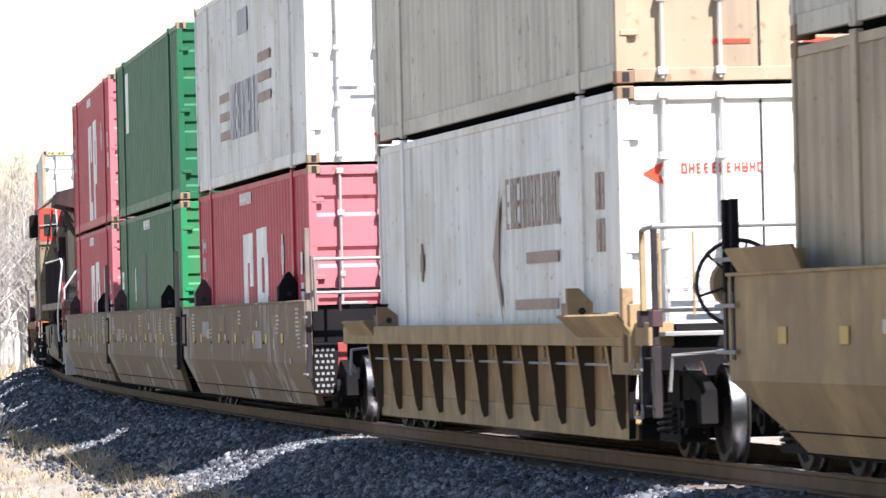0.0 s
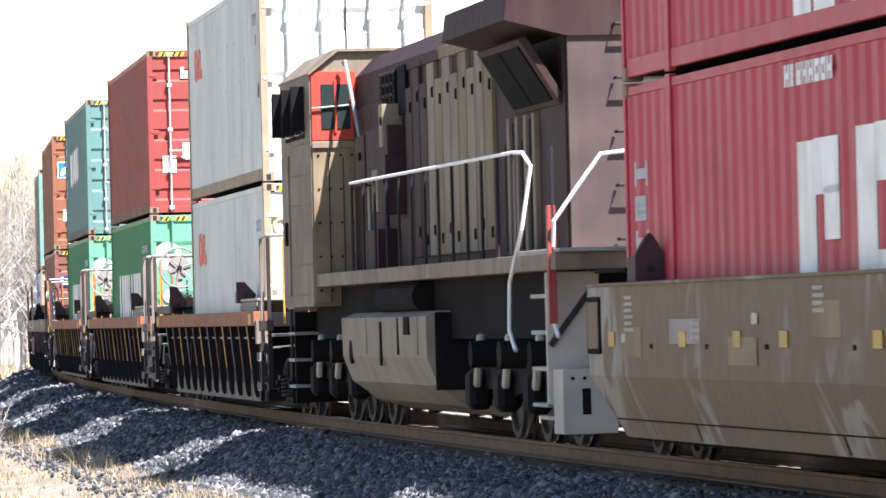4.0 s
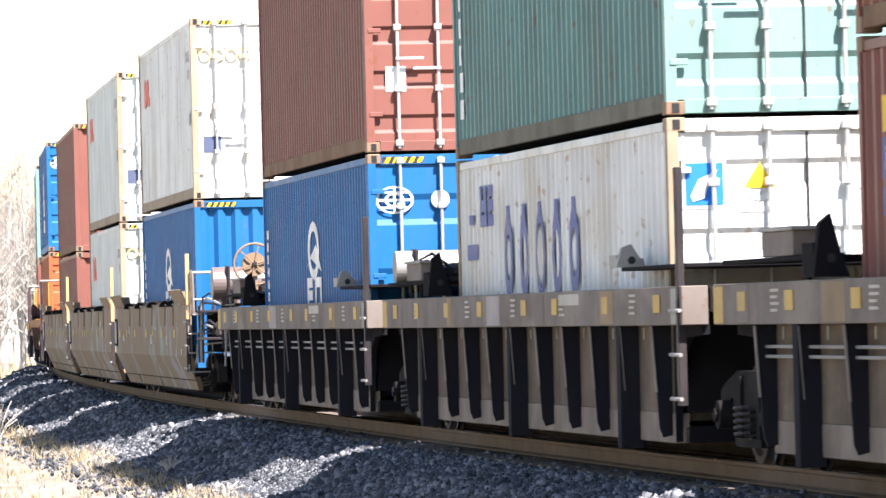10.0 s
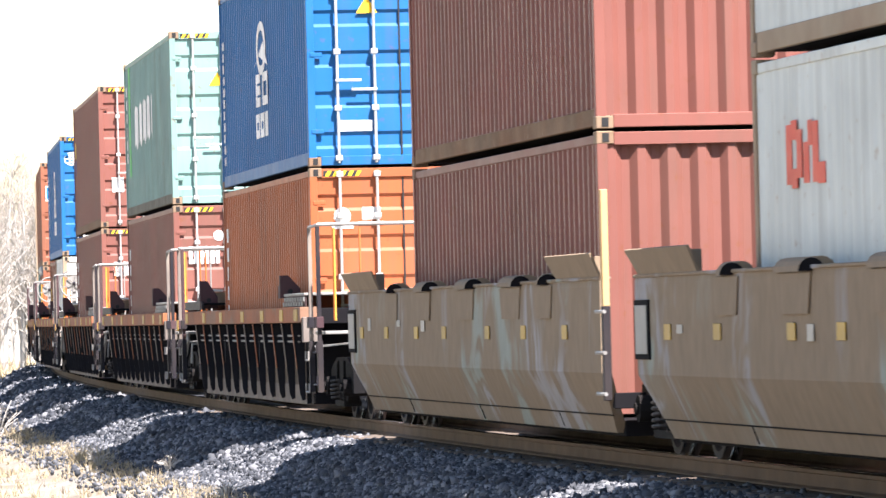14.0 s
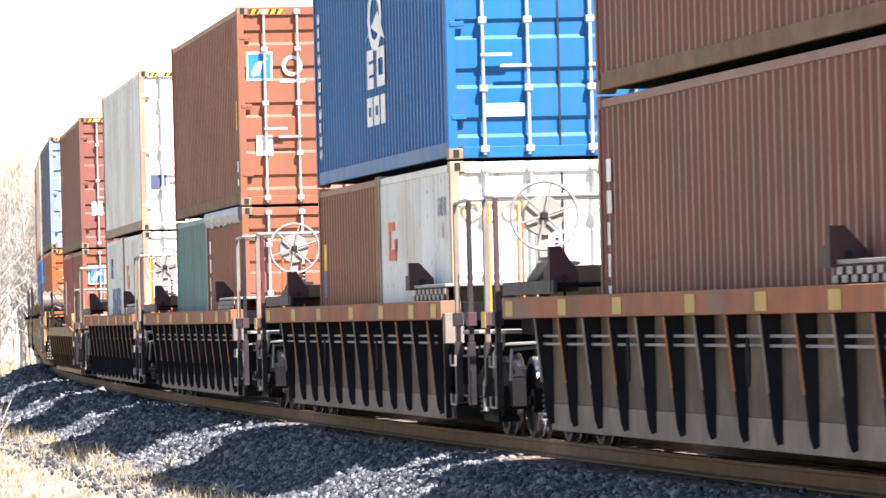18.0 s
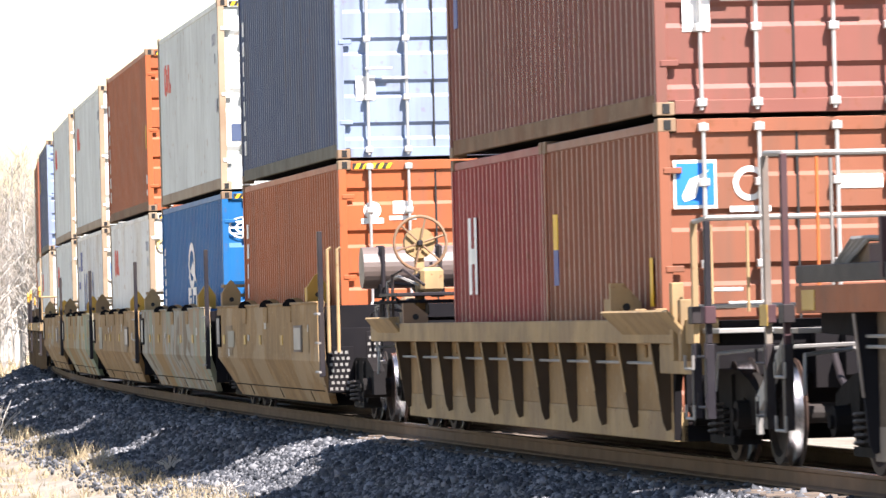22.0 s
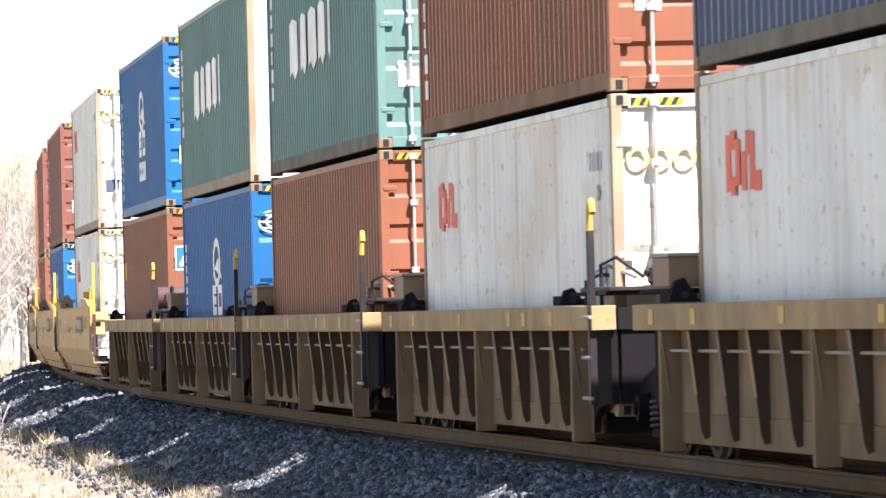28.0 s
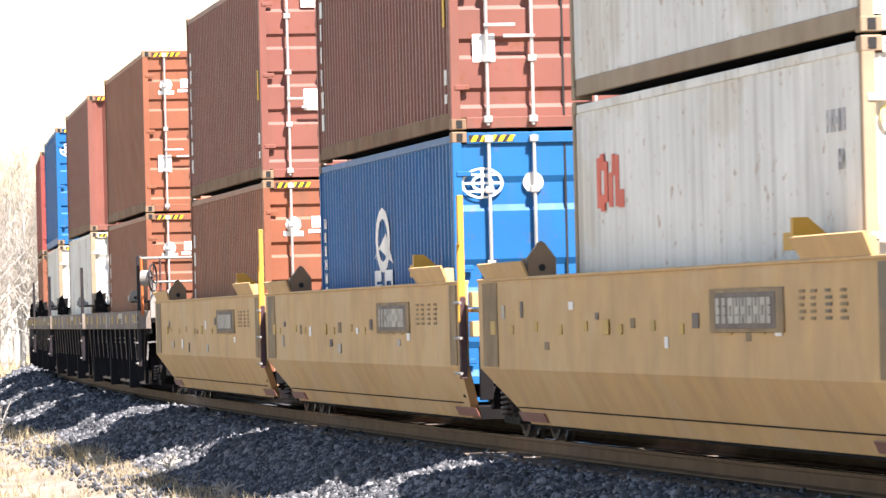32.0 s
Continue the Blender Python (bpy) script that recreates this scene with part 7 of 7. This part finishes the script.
        block("wing_slot", 11.045, 11.056, min(sy * 1.2, sy * 1.28), max(sy * 1.2, sy * 1.28), 0.36, 0.6, M_UNDER, c)
        block("ditch_step", 9.6, 10.4, min(sy * 1.0, sy * 1.45), max(sy * 1.0, sy * 1.45), 0.30, 0.34, M_GRATE, c)
        block("red_upright", 10.55, 10.62, min(sy * 1.42, sy * 1.50), max(sy * 1.42, sy * 1.50), 1.2, 2.3, PAINT["red"], c)
    block("end_platform", 8.3, 10.95, -1.45, 1.45, 1.86, 1.90, M_GRATE, c)
    block("pilot_plate", 10.4, 10.5, -1.4, 1.4, 0.22, 0.75, M_SILL_GREY, c, "pale pilot plate")
    block("pilot_plate", -11.05, -10.95, -1.4, 1.4, 0.22, 1.4, M_UNDER, c, "near-black pilot plate")
    for e in (-1, 1):
        block("coupler", min(e * 10.5, e * 11.5), max(e * 10.5, e * 11.5), -0.16, 0.16, 0.72, 1.05, M_TRUCK, c)
        bar("air_hose", [(e * 10.6, -0.6, 0.9), (e * 10.9, -0.55, 0.55), (e * 11.2, -0.4, 0.5), (e * 11.4, -0.3, 0.62)], 0.03, M_RODBLACK, c)
    return c


put(locomotive(), -140.6)


# ---------------------------------------------------------------- stones, grass and trees
def stone_heap():
    rng = np.random.default_rng(4)
    corner = np.array([(x, y, z) for x in (-1, 1) for y in (-1, 1) for z in (-1, 1)], float)
    quads = np.array([(0, 1, 3, 2), (4, 6, 7, 5), (0, 4, 5, 1), (2, 3, 7, 6), (0, 2, 6, 4), (1, 5, 7, 3)])
    S, Dd, Z = [], [], []
    for s0, s1, per, size in ((-72, -38, 620, 0.0158), (-110, -72, 360, 0.019), (-210, -110, 90, 0.028)):
        n = int((s1 - s0) * 2.97 * per)
        S.append(rng.uniform(s0, s1, n))
        Dd.append(rng.uniform(0.93, 3.9, n))
        Z.append(size * rng.lognormal(0, 0.32, n))
    S, Dd, size = np.concatenate(S), np.concatenate(Dd), np.concatenate(Z)
    keep = rng.uniform(0, 1, len(S)) < np.interp(Dd, (2.75, 3.15, 3.9), (1.0, 0.22, 0.03))
    S, Dd, size = S[keep], Dd[keep], size[keep]
    n = len(S)
    a = S / R
    bx, by, rx, ry = -math.sin(PHI), -math.cos(PHI), math.cos(PHI), -math.sin(PHI)
    px = CEN.x + (R + Dd) * (bx * np.cos(a) + rx * np.sin(a))
    py = CEN.y + (R + Dd) * (by * np.cos(a) + ry * np.sin(a))
    xs, zs = XS, ZS
    k = np.clip((Dd - 1.6) / 2.0, 0, 1)
    wob = np.array([0.07 * noise.noise((s * 0.35, d * 0.6, 3.0)) + 0.04 * noise.noise((s * 1.085, d * 1.86, 9.3)) for s, d in zip(S, Dd)])
    pz = np.interp(Dd, xs, zs) + k * wob + rng.uniform(-0.3, 0.9, n) * size
    v = corner[None] * (1 + rng.uniform(-0.45, 0.25, (n, 8, 3)))
    v *= (size[:, None] * rng.uniform(0.6, 1.25, (n, 3)))[:, None, :]
    q = rng.normal(size=(n, 4))
    q /= np.linalg.norm(q, axis=1)[:, None]
    w, x, y, z = q.T
    rot = np.stack([np.stack([1 - 2 * (y * y + z * z), 2 * (x * y - w * z), 2 * (x * z + w * y)], -1), np.stack([2 * (x * y + w * z), 1 - 2 * (x * x + z * z), 2 * (y * z - w * x)], -1), np.stack([2 * (x * z - w * y), 2 * (y * z + w * x), 1 - 2 * (x * x + y * y)], -1)], 1)
    v = np.einsum("nij,nkj->nki", rot, v) + np.stack([px, py, pz], -1)[:, None, :]
    me = bpy.data.meshes.new("ballast_stones")
    me.vertices.add(n * 8)
    me.vertices.foreach_set("co", v.reshape(-1))
    me.loops.add(n * 24)
    me.loops.foreach_set("vertex_index", (quads[None] + 8 * np.arange(n)[:, None, None]).reshape(-1).astype(np.int32))
    me.polygons.add(n * 6)
    me.polygons.foreach_set("loop_start", (4 * np.arange(n * 6)).astype(np.int32))
    me.update(calc_edges=True)
    me.materials.append(M_STONES)
    return tagged(new("ballast_stones", me), "loose crushed grey stones on the track shoulder", "ballast", kind="stuff")


def triangles_mesh(name, tri, material):
    """A mesh out of n loose triangles, an n x 3 x 3 array."""
    n = len(tri)
    me = bpy.data.meshes.new(name)
    me.vertices.add(n * 3)
    me.vertices.foreach_set("co", np.asarray(tri, float).reshape(-1))
    me.loops.add(n * 3)
    me.loops.foreach_set("vertex_index", np.arange(n * 3, dtype=np.int32))
    me.polygons.add(n)
    me.polygons.foreach_set("loop_start", (3 * np.arange(n)).astype(np.int32))
    me.update(calc_edges=True)
    me.materials.append(material)
    return me


M_STRAW = mat("dry straw grass", (0.33, 0.27, 0.17), 0.9, vary=0.3, scale=8, bump=0)
M_TWIG = mat("bare grey-brown twigs", (0.31, 0.275, 0.23), 0.9, vary=0.2, scale=0.5, bump=0)
M_BARK = mat("pale aspen bark", (0.45, 0.43, 0.385), 0.85, vary=0.2, scale=3, dirt=(0.12, 0.10, 0.09), dirty=0.4)


def dry_grass():
    rng = np.random.default_rng(9)
    out = []
    for _ in range(520):
        s, d = rng.uniform(-150, -74), 3.9 + abs(rng.normal(0, 1.6))
        out += tuft(rng, s, d, int(rng.integers(4, 12)), rng.uniform(0.06, 0.20))
    for s, d in ((-88.5, 3.2), (-88.0, 3.3), (-99.5, 3.2), (-93.0, 3.6), (-86.0, 3.0), (-84.5, 3.3), (-112, 3.3), (-104, 3.4)):
        out += tuft(rng, s, d, 22, 0.34)
    for _ in range(1300):
        s, d = rng.uniform(-112, -52), 3.0 + abs(rng.normal(0, 0.35))
        out += tuft(rng, s, d, int(rng.integers(3, 9)), rng.uniform(0.05, 0.17) * (1.6 if rng.uniform() < 0.12 else 1.0), 0.005)
    for _ in range(2600):
        s, d = rng.uniform(-420, -190), rng.uniform(3.5, 40)
        out += tuft(rng, s, d, 5, rng.uniform(0.4, 0.9), 0.03)
    tagged(new("dry_grass", triangles_mesh("dry_grass", out, M_STRAW)), "tufts of dry straw-coloured grass", "grass", kind="stuff")


def tuft(rng, s, d, n, h, w=0.008):
    res = []
    base = on_track(s, d, rough_z(d, s) - 0.03)
    for _ in range(n):
        p = np.array(base) + np.array((rng.normal(0, h * 0.3), rng.normal(0, h * 0.3), 0))
        tip = p + np.array((rng.normal(0, h * 0.35), rng.normal(0, h * 0.35), h * rng.uniform(0.5, 1.1)))
        side = np.array((w, w * rng.uniform(-1, 1), 0))
        res.append((p - side, p + side, tip))
    return res


def bare_tree(seed, x, y, z, h):
    """A leafless tree: tapered trunk, limbs and a haze of twigs."""
    rng = random.Random(seed)
    t = thing("bare_tree", "leafless pale-barked tree beside the railway", "tree", "bare trees of the wood")
    trunk, limbs, twigs = bmesh.new(), bmesh.new(), []
    lean = Vector((rng.uniform(-0.06, 0.06), rng.uniform(-0.06, 0.06), 1))
    pts = [lean * (h * k / 6) + Vector((rng.uniform(-0.1, 0.1), rng.uniform(-0.1, 0.1), 0)) * (k > 0) for k in range(7)]
    r0 = 0.012 * h + 0.02
    for k in range(6):
        tube(trunk, [pts[k], pts[k + 1]], r0 * (1 - k / 6.6), 6)
    for i in range(34):
        f = 0.22 + 0.76 * (i / 34)
        p = lean * (h * f)
        a = rng.uniform(0, math.tau)
        ln = h * rng.uniform(0.10, 0.26) * (1.25 - f)
        d = Vector((math.cos(a), math.sin(a), rng.uniform(0.5, 1.5))).normalized()
        e = p + d * ln * 1.6
        tube(limbs, [p, p + d * ln * 0.8, e], max(0.012, r0 * 0.28 * (1.1 - f)), 4)
        for _ in range(13):
            b = p + (e - p) * rng.uniform(0.2, 1.0)
            v = Vector((rng.uniform(-1, 1), rng.uniform(-1, 1), rng.uniform(-0.1, 1.3))).normalized() * rng.uniform(0.4, 1.3)
            s = Vector((rng.uniform(-1, 1), rng.uniform(-1, 1), 0)).normalized() * 0.013
            twigs.append((tuple(b - s), tuple(b + s), tuple(b + v)))
            for _ in range(2):
                b2 = b + v * rng.uniform(0.3, 0.9)
                v2 = Vector((rng.uniform(-1, 1), rng.uniform(-1, 1), rng.uniform(0, 1.2))).normalized() * rng.uniform(0.2, 0.6)
                twigs.append((tuple(b2 - s * 0.7), tuple(b2 + s * 0.7), tuple(b2 + v2)))
    part("trunk", trunk, M_BARK, t)
    part("branchwork", limbs, M_BARK, t)
    part("crown", triangles_mesh("crown", twigs, M_TWIG), M_TWIG, t, "bare twigs")
    t.matrix_basis = pose(x, y, z, 0, 0, rng.uniform(0, 360))
    return t


def wood():
    """The leafless wood at the outside of the curve, far down the line."""
    rng = random.Random(12)
    first = [bare_tree(100 + i, 0, 0, 0, 8.5 + i * 0.5) for i in range(6)]
    spots = []
    for i in range(56):
        dist = rng.uniform(262, 420)
        bearing = radians(rng.uniform(-5.1, -3.85) if i < 44 else rng.uniform(-9.0, -5.1))
        spots.append((dist * math.sin(bearing), dist * math.cos(bearing)))
    for i, (x, y) in enumerate(spots):
        m = pose(x, y, -1.45, 0, 0, rng.uniform(0, 360))
        if i < 6:
            first[i].matrix_basis = m
        else:
            copy_thing(first[i % 6], m)


def bare_shrub(s, d, h, seed):
    """A low leafless bush of thin arching stems."""
    rng = random.Random(seed)
    t = thing("bare_shrub", "leafless pale shrub at the foot of the ballast", "shrub", "bare shrubs beside the track")
    stems, twigs = bmesh.new(), []
    for _ in range(16):
        a, lean = rng.uniform(0, math.tau), rng.uniform(0.4, 1.1)
        dv = Vector((math.cos(a) * lean, math.sin(a) * lean, 1)).normalized()
        ln = h * rng.uniform(0.6, 1.1)
        mid, tip = dv * ln * 0.5 + Vector((0, 0, 0.08)), dv * ln
        tube(stems, [(0, 0, 0), mid, tip], 0.009, 4)
        for _ in range(6):
            b = mid + (tip - mid) * rng.uniform(-0.3, 1.0)
            v = Vector((rng.uniform(-1, 1), rng.uniform(-1, 1), rng.uniform(0.0, 1.0))).normalized() * h * rng.uniform(0.15, 0.4)
            w = Vector((rng.uniform(-1, 1), rng.uniform(-1, 1), 0)).normalized() * 0.005
            twigs.append((tuple(b - w), tuple(b + w), tuple(b + v)))
    part("branchwork", stems, M_BARK, t)
    part("crown", triangles_mesh("crown", twigs, M_TWIG), M_TWIG, t, "bare twigs")
    p = on_track(s, d, rough_z(d, s) - 0.05)
    t.matrix_basis = pose(p.x, p.y, p.z)


for k, (s, d, h) in enumerate(((-112, 3.6, 0.95), (-114, 3.9, 0.8), (-76.5, 2.85, 0.32), (-84, 3.3, 0.3), (-66, 3.1, 0.3))):
    bare_shrub(s, d, h, 300 + k)
stone_heap()
dry_grass()
wood()


# ---------------------------------------------------------------- motion
def motions():
    times = [2.0 * i for i in range(17)]
    for ob, s, z, turn in MOVERS:
        walk(ob, [(t, pose_at(s + travelled(t), z, turn)) for t in times])
    # every wheel of one size rolls alike: one turn, shared
    lead = {}
    for w, r in WHEELS:
        if r not in lead:
            walk(w, [(i / FPS, pose(0, 0, 0, 0, math.degrees(travelled(i / FPS) / r), 0)) for i in range(int(LAST * FPS) + 1)])
            lead[r] = w.animation_data
        else:
            w.rotation_mode = "QUATERNION"
            k = w.animation_data_create()
            k.action = lead[r].action
            k.action_slot = lead[r].action_slot


motions()
